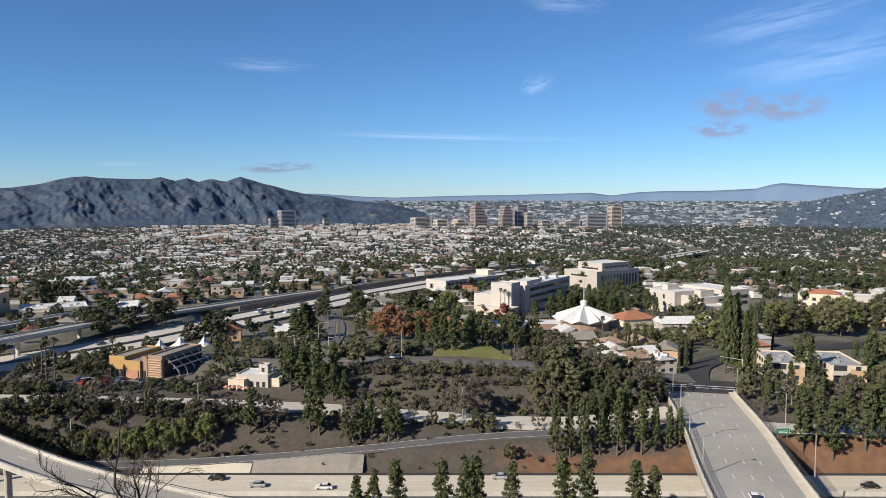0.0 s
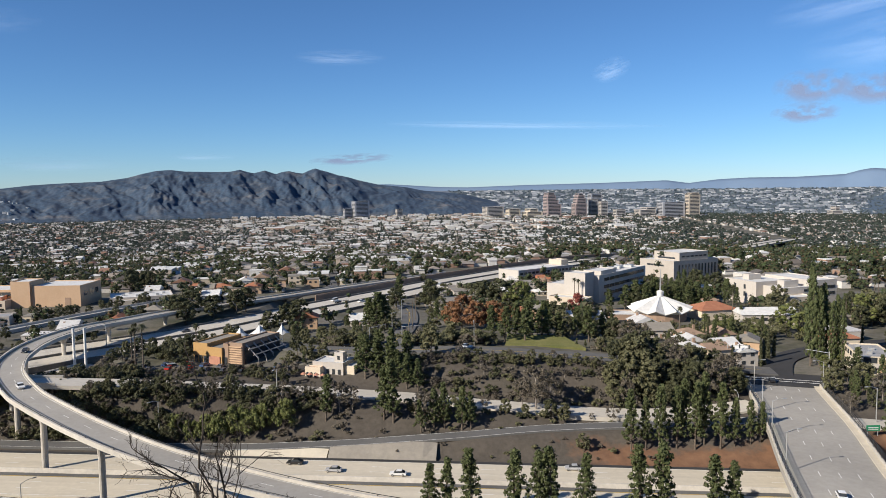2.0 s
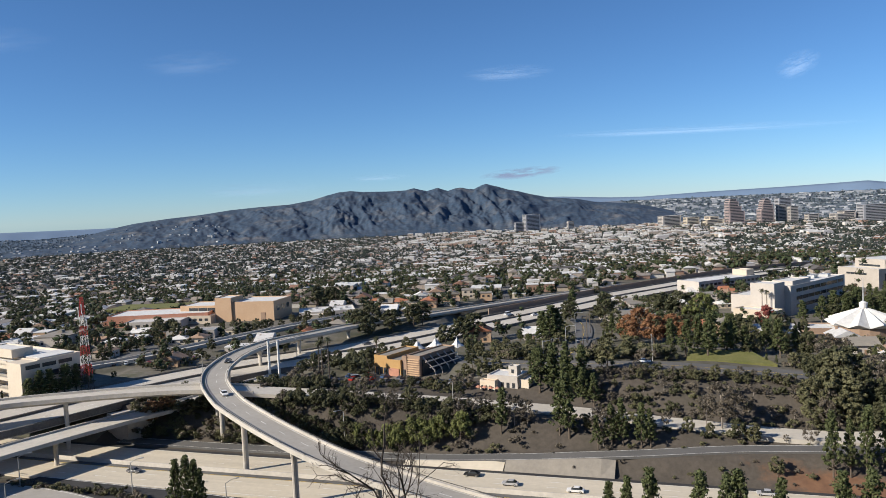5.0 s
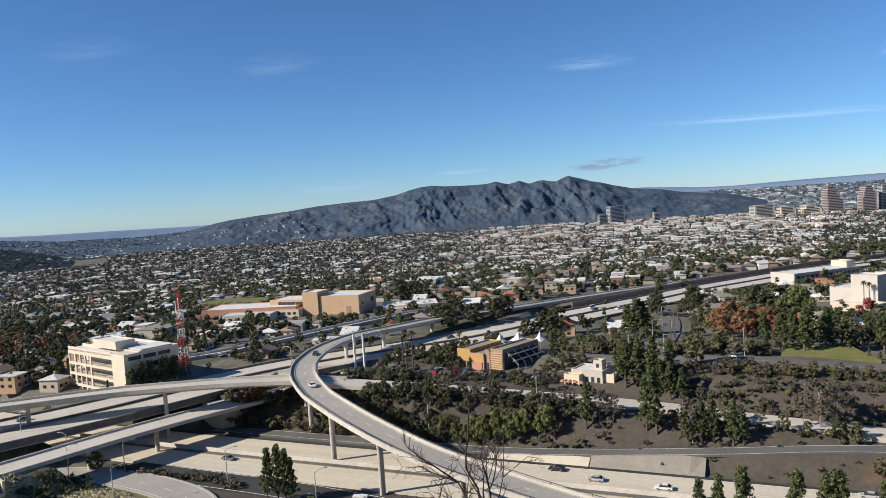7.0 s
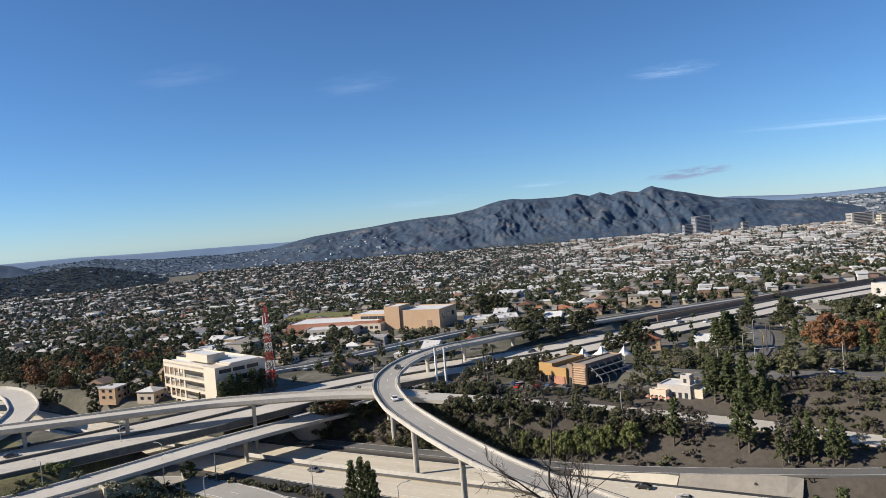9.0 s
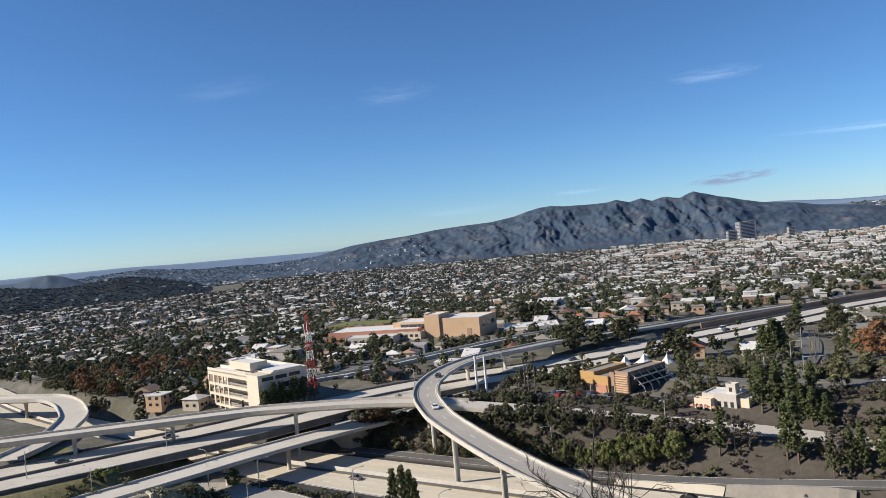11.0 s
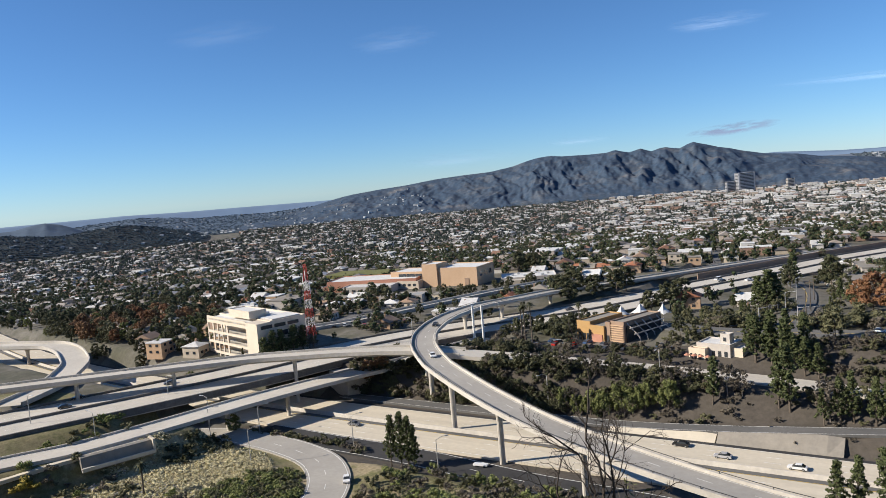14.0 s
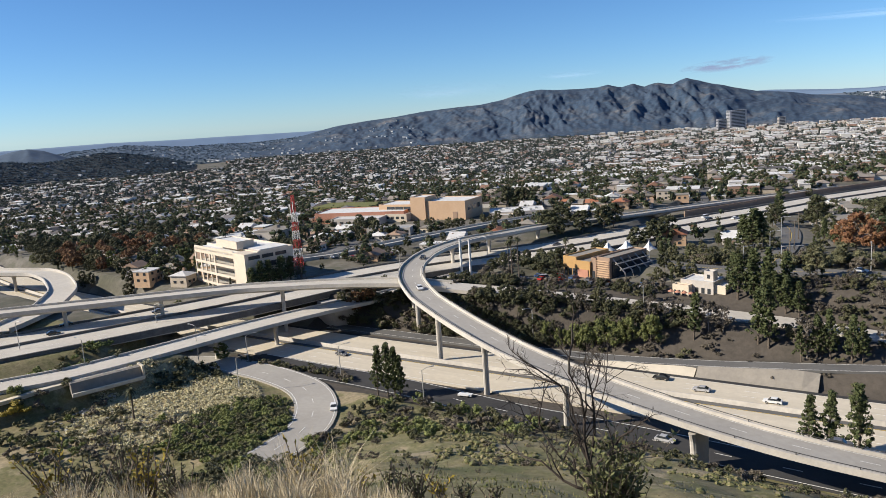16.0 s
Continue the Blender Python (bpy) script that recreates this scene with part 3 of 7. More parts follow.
tagged(low_hills, "low wooded hills with scattered houses, coloured blue-grey for haze", "hill", kind="structure")
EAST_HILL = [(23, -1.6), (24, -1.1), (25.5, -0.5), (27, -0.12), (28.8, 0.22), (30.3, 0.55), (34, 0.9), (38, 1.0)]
east_hill = part("east_hill", ridge_mesh("east_hill", EAST_HILL, 2250, 2950, 3400, -31, M["haze_slope"], 0.3, rows=40, seed=8.0), None)
tagged(east_hill, "green hillside with houses among trees", "hill", kind="structure")
BACK = [(-75, -0.4), (-65.1, -0.41), (-62.6, -0.39), (-60, -0.38), (-56.4, -0.35), (-52.6, -0.44), (-48.7, -0.46), (-44.6, -0.5), (-42.5, -0.52), (-38, -0.4), (-20, 0.1), (-9.5, 0.20), (-5.7, -0.05), (-3.6, -0.1), (0.7, 0.03), (6, 0.12), (9.2, 0.21), (11.0, 0.27), (12.5, 0.05), (14.5, 0.3), (16.5, 0.39), (19.6, 0.4), (22.5, 0.54), (23.4, 0.8), (24.1, 0.92), (25.4, 0.8), (27.4, 0.65), (28.8, 0.55), (30.3, 0.5), (45, 0.4)]
back_ridge = part("backdrop", ridge_mesh("backdrop", BACK, 3440, 3640, 3760, -34, M["haze_ridge"], 0.15, step=0.3, rows=12, seed=2.0), None)
tagged(back_ridge, "mountains on the horizon, coloured pale blue for haze", "mountain", kind="structure")

# ---- roads


def sides_of(line):
    d = np.gradient(line[:, :2], axis=0)
    d /= np.linalg.norm(d, axis=1)[:, None]
    return np.stack([d[:, 1], -d[:, 0]], 1)


def sweep(line, section, caps=True, z_off=0.0):
    """Geo of a closed section [(offset to the right, height)] drawn along a line."""
    nrm = sides_of(line)
    k = len(section)
    g = Geo()
    v = [(p[0] + n[0] * o, p[1] + n[1] * o, p[2] + h + z_off) for p, n in zip(line, nrm) for o, h in section]
    f = [(i * k + j, (i + 1) * k + j, (i + 1) * k + (j + 1) % k, i * k + (j + 1) % k) for i in range(len(line) - 1) for j in range(k)]
    if caps:
        f += [tuple(range(k)), tuple(reversed(range((len(line) - 1) * k, len(line) * k)))]
    return g.add(v, f)


def dashes(line, offset, width, dash, gap, lift=0.03):
    """Painted dashes along a line (gap 0: one solid stripe)."""
    nrm = sides_of(line)
    s = np.concatenate([[0], np.cumsum(np.linalg.norm(np.diff(line[:, :2], axis=0), axis=1))])
    g = Geo()
    at = lambda q: (np.array([np.interp(q, s, line[:, i]) for i in range(3)]), np.array([np.interp(q, s, nrm[:, i]) for i in range(2)]))
    if gap == 0:
        starts, dash = np.arange(0, s[-1] - 3, 3.0), 3.0
    else:
        starts = np.arange(0, s[-1] - dash, dash + gap)
    for q in starts:
        v = []
        for e in (q, q + dash):
            p, n = at(e)
            for o in (offset - width / 2, offset + width / 2):
                v.append((p[0] + n[0] * o, p[1] + n[1] * o, p[2] + lift))
        g.add(v, [(0, 1, 3, 2)])
    return g


def painted(name, line, off, sw, dash, gap, mat, parent):
    """A stripe as one part, or each dash as a part of its own."""
    g = dashes(line, off, sw, dash, gap)
    if gap == 0:
        part(name, g, mat, parent)
        return
    for i in range(len(g.f)):
        part(name, Geo().add(g.v[4 * i:4 * i + 4], [(0, 1, 3, 2)]), mat, parent)


def surface_road(name, key, mat, label, category="road", thick=0.5, stripes=(), edges=None, trim=None):
    line, w = ROADS[key]
    if trim:
        line = line[trim[0]:trim[1]]
    ob = part(name, sweep(line, [(-w / 2, 0), (-w / 2, -thick), (w / 2, -thick), (w / 2, 0)]), mat)
    tagged(ob, label, category, kind="structure")
    for nm, off, sw, dash, gap, m in stripes:
        part(nm, dashes(line, off, sw, dash, gap), m, ob)
    return ob


def viaduct(name, key, label, deck_mat, columns, girder=True, stripes=(), span=None, wall=0.55, depth=1.35):
    """A ramp bridge: deck, girder, two parapets, columns (distance along, kind)."""
    line, w = ROADS[key]
    if span:
        line = line[span[0]:span[1]]
    top = thing(name, label, "bridge")
    h = w / 2
    part("deck", sweep(line, [(-h, 0), (-h, -0.32), (h, -0.32), (h, 0)]), deck_mat, top, "grooved grey concrete deck")
    if girder:
        part("girder", sweep(line, [(-h * 0.72, -0.33), (-h * 0.5, -depth), (h * 0.5, -depth), (h * 0.72, -0.33)]), M["structure_concrete"], top)
    for sgn in (-1, 1):
        a, b = sorted((sgn * h, sgn * (h - 0.42)))
        part("parapet", sweep(line, [(a, wall), (a - 0.02 * (sgn < 0), -0.45), (b + 0.02 * (sgn > 0), -0.45), (b, wall)]) if sgn < 0
             else sweep(line, [(a, wall), (a, -0.45), (b + 0.02, -0.45), (b, wall)]), M["structure_concrete"], top)
    for nm, off, sw, dash, gap, m in stripes:
        painted(nm, line, off, sw, dash, gap, m, top)
    for cx_, cy_, kind in columns:
        d = np.hypot(line[:, 0] - cx_, line[:, 1] - cy_)
        i = int(d.argmin())
        x, y, z = line[i]
        x, y = (cx_, cy_) if kind == "at" else (x, y)
        base = min(ground_at(x, y), z - 3) - 0.4
        t = line[min(i + 1, len(line) - 1)] - line[max(i - 1, 0)]
        turn = math.degrees(math.atan2(t[1], t[0]))
        part("column", flared_column(x, y, base, z - depth + 0.05, 0.68 if kind != "wall" else 0.95, turn, 3.4 if kind == "wall" else 0), M["structure_concrete"], top)
    return top


def flared_column(x, y, z0, z1, rad, turn, broad=0.0):
    """An octagonal column that widens across the deck under its head."""
    g = Geo()
    c, s = math.cos(radians(turn)), math.sin(radians(turn))
    rings = []
    for z, k in ((z0, 1.0), (z1 - 3.2, 1.0), (z1 - 1.4, 1.25), (z1, 1.9)):
        ring = []
        for j in range(12):
            a = 2 * math.pi * (j + 0.5) / 12
            u, v = rad * 0.8 * math.cos(a), (rad * math.sin(a)) * k + broad / 2 * (1 if math.sin(a) > 0 else -1)
            ring.append((x + u * c - v * s, y + u * s + v * c, z))
        rings.append(ring)
    n = 12
    faces = [(i * n + j, i * n + (j + 1) % n, (i + 1) * n + (j + 1) % n, (i + 1) * n + j) for i in range(3) for j in range(n)]
    faces += [tuple(reversed(range(n))), tuple(3 * n + j for j in range(n))]
    return g.add([p for r in rings for p in r], faces)


W, Y = M["white_paint"], M["yellow_paint"]
lanes = [("lane_line", o, 0.16, 3.2, 8.5, W) for o in (-7.9, -5.0, 5.0, 8.2)] + [("edge_line", o, 0.16, 3, 0, W) for o in (-10.7, 11.4)] + [("edge_line", o, 0.16, 3, 0, Y) for o in (-2.2, 2.2)]
freeway = surface_road("road", "freeway", M["pale_concrete"], "pale concrete freeway with three lanes each way", stripes=lanes)
line_f, _w = ROADS["freeway"]
tagged(part("median_barrier", sweep(line_f, [(-0.35, 0.02), (0.35, 0.02), (0.12, 0.95), (-0.12, 0.95)][::-1]), M["structure_concrete"]), "low grey concrete barrier along the freeway's middle", "barrier", kind="structure")
for off in (-1.35, 1.35):
    part("shoulder", sweep(line_f, [(off - 0.95, 0.012), (off - 0.95, -0.2), (off + 0.95, -0.2), (off + 0.95, 0.012)]), M["old_asphalt"], freeway)
part("shoulder", sweep(line_f, [(-12.34, 0.02), (-12.34, -0.4), (-11.0, -0.4), (-11.0, 0.02)]), M["asphalt"], freeway)
cross = surface_road("road", "cross_freeway", M["deck_concrete"], "grey concrete freeway on a low embankment", thick=1.5,
                     stripes=[("lane_line", o, 0.16, 3.2, 8.5, W) for o in (-9.8, -6.2, 6.2, 9.8)] + [("edge_line", o, 0.16, 3, 0, W) for o in (-12.8, 12.8)])
line_c, _w = ROADS["cross_freeway"]
for off, hgt in ((-13.4, 0.65), (0.0, 0.7), (13.4, 0.65)):
    tagged(part("barrier", sweep(line_c, [(off - 0.3, hgt), (off - 0.3, -1.2 if off else 0.02), (off + 0.3, -1.2 if off else 0.02), (off + 0.3, hgt)]), M["shaded_stained_concrete"]), "low weathered concrete barrier beside the lanes, darkened for its shaded side", "barrier", kind="structure")
tagged(part("sound_wall", sweep(line_c[(line_c[:, 1] > 330) & (line_c[:, 1] < 700)], [(-17.3, 2.7), (-17.3, -1), (-16.9, -1), (-16.9, 2.7)]), M["brown_wall"]), "long brown masonry sound wall beside the freeway", "wall", kind="structure")
viaduct("flyover_bridge", "flyover", "curving concrete flyover ramp on tall flared columns", M["worn_deck"],
        [(-30.6, 119.2, "wall"), (-56.6, 125.2, "at"), (-79.4, 134.6, "at"), (-101.2, 149.8, "at"), (-120.3, 168.4, "at"), (-138, 198, "mid"), (-144.7, 222, "mid"), (-140, 245, "mid"), (-132, 272, "mid"), (-125, 298, "mid")],
        stripes=[("lane_line", 0.5, 0.13, 2.6, 6.5, W), ("edge_line", -2.7, 0.12, 3, 0, Y), ("edge_line", 2.9, 0.12, 3, 0, W)])
viaduct("ramp_bridge", "low_ramp", "straight concrete ramp bridge over the freeway", M["deck_concrete"],
        [(-159.1, 147.7, "mid"), (-157, 128, "mid")], stripes=[("edge_line", -3.6, 0.16, 3, 0, W), ("edge_line", 3.6, 0.16, 3, 0, Y)], wall=0.5, depth=1.15)
hr = ROADS["high_ramp"][0]
cut = int(np.argmax(hr[:, 0] > -118))
viaduct("ramp_bridge", "high_ramp", "long concrete ramp bridge high over both freeways", M["deck_concrete"],
        [(-228, 93.5, "mid"), (-206, 114.5, "mid"), (-186, 134, "mid"), (-160, 154.5, "mid"), (-124, 171, "mid")], span=(0, cut + 2), stripes=[("edge_line", -3.3, 0.14, 3, 0, W)], wall=0.6, depth=1.3)
surface_road("road", "high_ramp", M["deck_concrete"], "pale concrete connector road behind the trees", trim=(cut, None), thick=1.0)
low = [(-318, 160), (-286, 159), (-262, 148), (-245, 135)]
viaduct("ramp_bridge", "loop_ramp", "curved concrete loop ramp bridge", M["deck_concrete"], [(a, b, "mid") for a, b in low], wall=0.9)
viaduct("ramp_bridge", "frontage_road", "low pale-walled concrete ramp beside the office building", M["deck_concrete"], [], girder=False, wall=0.9)
surface_road("road", "near_ramp", M["worn_deck"], "curving grey concrete exit ramp below the hillside",
             stripes=[("lane_line", 0.5, 0.14, 3.0, 6.0, W), ("edge_line", -4.0, 0.16, 3, 0, W), ("edge_line", 4.0, 0.16, 3, 0, W)])
surface_road("road", "slip_road", M["asphalt"], "dark asphalt slip road beside the freeway",
             stripes=[("edge_line", 4.1, 0.18, 3, 0, W), ("edge_line", -4.1, 0.18, 3, 0, W), ("lane_line", 0.2, 0.16, 3.0, 8.0, W)])
surface_road("road", "bank_ramp", M["old_asphalt"], "grey asphalt ramp climbing the bare bank",
             stripes=[("edge_line", 2.0, 0.14, 3, 0, W), ("edge_line", -2.0, 0.14, 3, 0, W)])
surface_road("road", "avenue", M["old_asphalt"], "grey asphalt avenue along the hilltop", stripes=[("lane_line", 0, 0.16, 3, 0, Y)])
surface_road("road", "hill_street", M["old_asphalt"], "grey asphalt street between trees", stripes=[("lane_line", 0, 0.16, 3, 0, Y)])
surface_road("road", "east_ramp", M["deck_concrete"], "grey concrete ramp behind trees")
bs, bw = ROADS["bridge_street"]
cut_b = int(np.argmax(bs[:, 1] > 205))
bridge = thing("street_bridge", "wide pale concrete street bridge with railings over the freeway", "bridge")
part("deck", sweep(bs[:cut_b], [(-bw / 2, 0), (-bw / 2, -1.3), (bw / 2, -1.3), (bw / 2, 0)]), M["worn_deck"], bridge)
for sgn in (-1, 1):
    part("pavement", sweep(bs[:cut_b], [(sgn * 8.4 - 0.8, 0.18), (sgn * 8.4 - 0.8, 0.003), (sgn * 8.4 + 0.8, 0.003), (sgn * 8.4 + 0.8, 0.18)]), M["pale_concrete"], bridge)
    part("parapet", sweep(bs[:cut_b], [(sgn * 9.1 - 0.13, 0.85), (sgn * 9.1 - 0.13, 0.183), (sgn * 9.1 + 0.13, 0.183), (sgn * 9.1 + 0.13, 0.85)]), M["structure_concrete"], bridge)
    for hh in (1.25, 1.75, 2.25):
        part("rail", sweep(bs[:cut_b], [(sgn * 9.1 - 0.04, hh + 0.04), (sgn * 9.1 - 0.04, hh - 0.04), (sgn * 9.1 + 0.04, hh - 0.04), (sgn * 9.1 + 0.04, hh + 0.04)]), M["dark_metal"], bridge)
    nb = sides_of(bs[:cut_b])
    post_mesh = Geo().box(0, 0, 0, 0.1, 0.1, 1.5).mesh("rail_post", M["dark_metal"])
    for p, n in zip(bs[:cut_b], nb):
        part("rail_post", post_mesh, None, bridge).matrix_local = pose(p[0] + n[0] * sgn * 9.1, p[1] + n[1] * sgn * 9.1, p[2] + 0.85)
for off in (-3.2, 3.4):
    painted("lane_line", bs[:cut_b], off, 0.15, 2.5, 6, W, bridge)
painted("lane_line", bs[:cut_b], 0.2, 0.15, 2.5, 6, W, bridge)
for px, py in ((61, 152), (58.5, 140), (55.5, 126)):
    part("pier", Geo().box(px, py, -0.5, 15, 1.0, 6.3, 10), M["structure_concrete"], bridge)
st = part("road", sweep(bs[cut_b - 1:], [(-4.0, 0.05), (-4.0, -0.5), (4.0, -0.5), (4.0, 0.05)]), M["asphalt"])
tagged(st, "dark asphalt street climbing away from the bridge", "road", kind="structure")
tagged(part("road", Geo().prism([(59, 203), (82, 198), (84, 212), (64, 217)], 6.4, 7.22), M["asphalt"]), "dark asphalt crossing at the bridge's end", "road", kind="structure")
# paved slope between freeway and bank ramp


def slope_paving(x0, x1, mat, label):
    n = 8
    g = Geo()
    br = ROADS["bank_ramp"][0]
    v = []
    for i in range(n + 1):
        x = x0 + (x1 - x0) * i / n
        j = int(np.abs(br[:, 0] - x).argmin())
        yy, zz = br[j, 1] - 2.35, br[j, 2] - 0.03
        zz -= 0.5 if i == n else 0.0
        v += [(x, 160.3, 0.06), (x, max(yy, 160.5), zz), (x, 160.3, -0.6), (x, max(yy, 160.5), zz - 0.6)]
    f = []
    for i in range(n):
        a = i * 4
        f += [(a, a + 4, a + 5, a + 1), (a + 2, a + 3, a + 7, a + 6), (a, a + 2, a + 6, a + 4), (a + 1, a + 5, a + 7, a + 3)]
    f += [(0, 1, 3, 2), (n * 4, n * 4 + 2, n * 4 + 3, n * 4 + 1)]
    return tagged(part("slope_paving", g.add(v, f), mat), label, "paving", kind="structure")


slope_paving(-66, -42, M["pale_concrete"], "pale concrete paving on the slope under the bank ramp")
slope_paving(-41.7, -17.5, M["slope_concrete"], "stained grey concrete paving on the slope")

# ---- the city


def house_mesh(kind, w, d, h, rng):
    """Walls and roof of a small house, centred on the origin, as two Geos."""
    a, b = Geo(), Geo()
    a.box(0, 0, -1.5, w, d, h + 1.5)
    e = 0.5
    if kind == "flat":
        b.box(0, 0, h + 0.004, w + 0.3, d + 0.3, 0.35)
        if w > 14:
            b.box(w * 0.2, d * 0.1, h + 0.36, 2.5, 2.0, 1.2)
    elif kind == "gable":
        r = d * 0.24
        p = [(-w / 2 - e, -d / 2 - e, h - 0.1), (w / 2 + e, -d / 2 - e, h - 0.1), (w / 2 + e, d / 2 + e, h - 0.1), (-w / 2 - e, d / 2 + e, h - 0.1), (-w / 2 - e, 0, h + r), (w / 2 + e, 0, h + r)]
        b.add(p, [(0, 1, 5, 4), (2, 3, 4, 5), (0, 4, 3), (1, 2, 5), (3, 2, 1, 0)])
    else:
        r, k = min(w, d) * 0.22, max(0.0, (w - d) / 2)
        p = [(-w / 2 - e, -d / 2 - e, h - 0.1), (w / 2 + e, -d / 2 - e, h - 0.1), (w / 2 + e, d / 2 + e, h - 0.1), (-w / 2 - e, d / 2 + e, h - 0.1), (-k, 0, h + r), (k, 0, h + r)]
        b.add(p, [(0, 1, 5, 4), (2, 3, 4, 5), (3, 0, 4), (1, 2, 5), (3, 2, 1, 0)])
    return a, b


GRID = 14.0
SITES = []  # circles kept free of small houses and loose trees
gc, gs = math.cos(radians(GRID)), math.sin(radians(GRID))


def keep_free(x, y, r):
    SITES.append((x, y, r))


for site in ((-206, 176, 32), (-176, 183, 12), (-214, 342, 34), (-262, 326, 36), (55, 280, 24), (35, 335, 42), (95, 425, 45), (122, 345, 34), (96, 292, 14), (77, 305, 12), (-86, 222, 28), (-49, 200, 16), (-5, 480, 45),
             (-322, 398, 42), (-184, 356, 18), (-214, 282, 13), (172, 356, 34), (110, 214, 24), (0, 215, 30)):
    keep_free(*site)


def clear(x, y, pad=0.0):
    ok = np.ones(np.shape(x), dtype=bool)
    for a, b, r in SITES:
        ok &= np.hypot(x - a, y - b) > r + pad
    return ok


def in_city(x, y):
    r, az = np.hypot(x, y), np.degrees(np.arctan2(x, y))
    ok = (az > -68) & (az < 36) & (r > 215) & (r < 2290)
    cl = ROADS["cross_freeway"][0]
    cx_ = np.interp(y, cl[:, 1], cl[:, 0])
    left = x < cx_ - 26
    right = (x > cx_ + 26) & ((y > 262) | ((x > 92) & (y > 228)))
    ok &= (left & (y > np.where(x < -205, 168, 100))) | right
    ok &= ~((az < -48.5) & (r > 1830))
    return ok


rng = np.random.default_rng(7)
BLOCK, LOT = 50.0, 9.2
lots = []
for block in range(-67, 99):
    for row in range(2):
        v = block * BLOCK + 10.5 + row * 20.5
        for k in range(-315, 315):
            u = k * LOT
            if k % 16 == 0:
                continue
            lots.append((u + rng.uniform(-1.5, 1.5), v + rng.uniform(-2, 2), row))
lots = np.array(lots)
LX, LY = lots[:, 0] * gc - lots[:, 1] * gs, lots[:, 0] * gs + lots[:, 1] * gc
keep = in_city(LX, LY) & clear(LX, LY)
for nm in ("cross_freeway", "freeway", "flyover", "high_ramp", "loop_ramp", "frontage_road", "hill_street", "avenue", "bridge_street"):
    m = keep & (np.hypot(LX, LY) < 1400)
    d, _h = road_near(nm, LX[m], LY[m])
    keep[np.where(m)[0][d < ROADS[nm][1] / 2 + 12]] = False
LX, LY = LX[keep], LY[keep]
LR, LA = np.hypot(LX, LY), np.degrees(np.arctan2(LX, LY))
LZ = ground_height(LX, LY)
order = np.argsort(LR)
LX, LY, LZ, LR, LA = (q[order] for q in (LX, LY, LZ, LR, LA))
wall_all, roof_all, white_all = Geo(), Geo(), Geo()
NEAR_HOUSES = []
for i, (x, y, z, r, az) in enumerate(zip(LX, LY, LZ, LR, LA)):
    leafy = az > 2
    if rng.random() < (0.14 if leafy else 0.10):
        continue
    dense = (-22 < az < 12 and r > 700)
    big = rng.random() < (0.16 if dense else 0.045 if not leafy else 0.03)
    w, d, h = rng.uniform(5.6, 8), rng.uniform(6.5, 10), rng.uniform(2.2, 2.8) * (1.8 if rng.random() < 0.2 else 1)
    if big:
        w, d, h = rng.uniform(13, 24), rng.uniform(12, 18), rng.uniform(3.6, 6.0) + (rng.uniform(0, 5) if dense and r > 1500 else 0)
    kind = "flat" if big or rng.random() < 0.33 else ("gable" if rng.random() < 0.5 else "hip")
    turn = GRID + rng.choice((0, 90, 180, 270)) + rng.uniform(-2, 2)
    if len(NEAR_HOUSES) < 150 and r < 620:
        NEAR_HOUSES.append((x, y, z, w, d, h, kind, turn))
        continue
    a, b = house_mesh(kind, w, d, h, rng)
    c, s = math.cos(radians(turn)), math.sin(radians(turn))
    mv = lambda vs: [(x + p[0] * c - p[1] * s, y + p[0] * s + p[1] * c, z + p[2]) for p in vs]
    wall_all.add(mv(a.v), a.f)
    (white_all if kind == "flat" and rng.random() < 0.7 else roof_all).add(mv(b.v), b.f)
city = thing("city_houses", "hundreds of low stucco houses with pale and tiled roofs", "houses", kind="stuff")
part("walls", wall_all, M["stucco"], city)
part("roofs", roof_all, M["roofing"], city)
part("flat_roofs", white_all, M["white_roof"], city, "white flat roofs")

# streets of the city
sg = Geo()
for block in range(-18, 48):
    for axis in (0, 1):
        for k in range(-60, 70):
            if axis == 0:
                u0, u1, v0 = k * 50.0, k * 50 + 50.0, block * BLOCK - 4.5
                pts = [(u0, v0 - 3.4), (u1, v0 - 3.4), (u1, v0 + 3.4), (u0, v0 + 3.4)]
            else:
                if k % 2:
                    continue
                u, v0, v1 = block * LOT * 16, k * 40.0, k * 40.0 + 80
                pts = [(u - 3.4, v0), (u + 3.4, v0), (u + 3.4, v1), (u - 3.4, v1)]
            p = [(a * gc - b * gs, a * gs + b * gc) for a, b in pts]
            mx, my = np.mean([q[0] for q in p]), np.mean([q[1] for q in p])
            if not (in_city(np.array([mx]), np.array([my]))[0] and clear(mx, my, 20)):
                continue
            if room(mx, my, ROOM_MAIN) < 34:
                continue
            zz = ground_height(np.array([q[0] for q in p]), np.array([q[1] for q in p])) + 0.25 + 0.004 * axis
            sg.add([(q[0], q[1], z) for q, z in zip(p, zz)] + [(q[0], q[1], z - 0.6) for q, z in zip(p, zz)], [(0, 1, 2, 3), (0, 4, 5, 1), (1, 5, 6, 2), (2, 6, 7, 3), (3, 7, 4, 0)])
tagged(part("road", sg, M["old_asphalt"]), "grid of grey asphalt city streets", "road", kind="structure")

# ---- trees


ICO = [(0, 0, 1)] + [(0.894 * math.cos(a), 0.894 * math.sin(a), 0.447) for a in np.arange(5) * 1.2566] + [(0.894 * math.cos(a), 0.894 * math.sin(a), -0.447) for a in np.arange(5) * 1.2566 + 0.6283] + [(0, 0, -1)]
ICO = np.array(ICO)
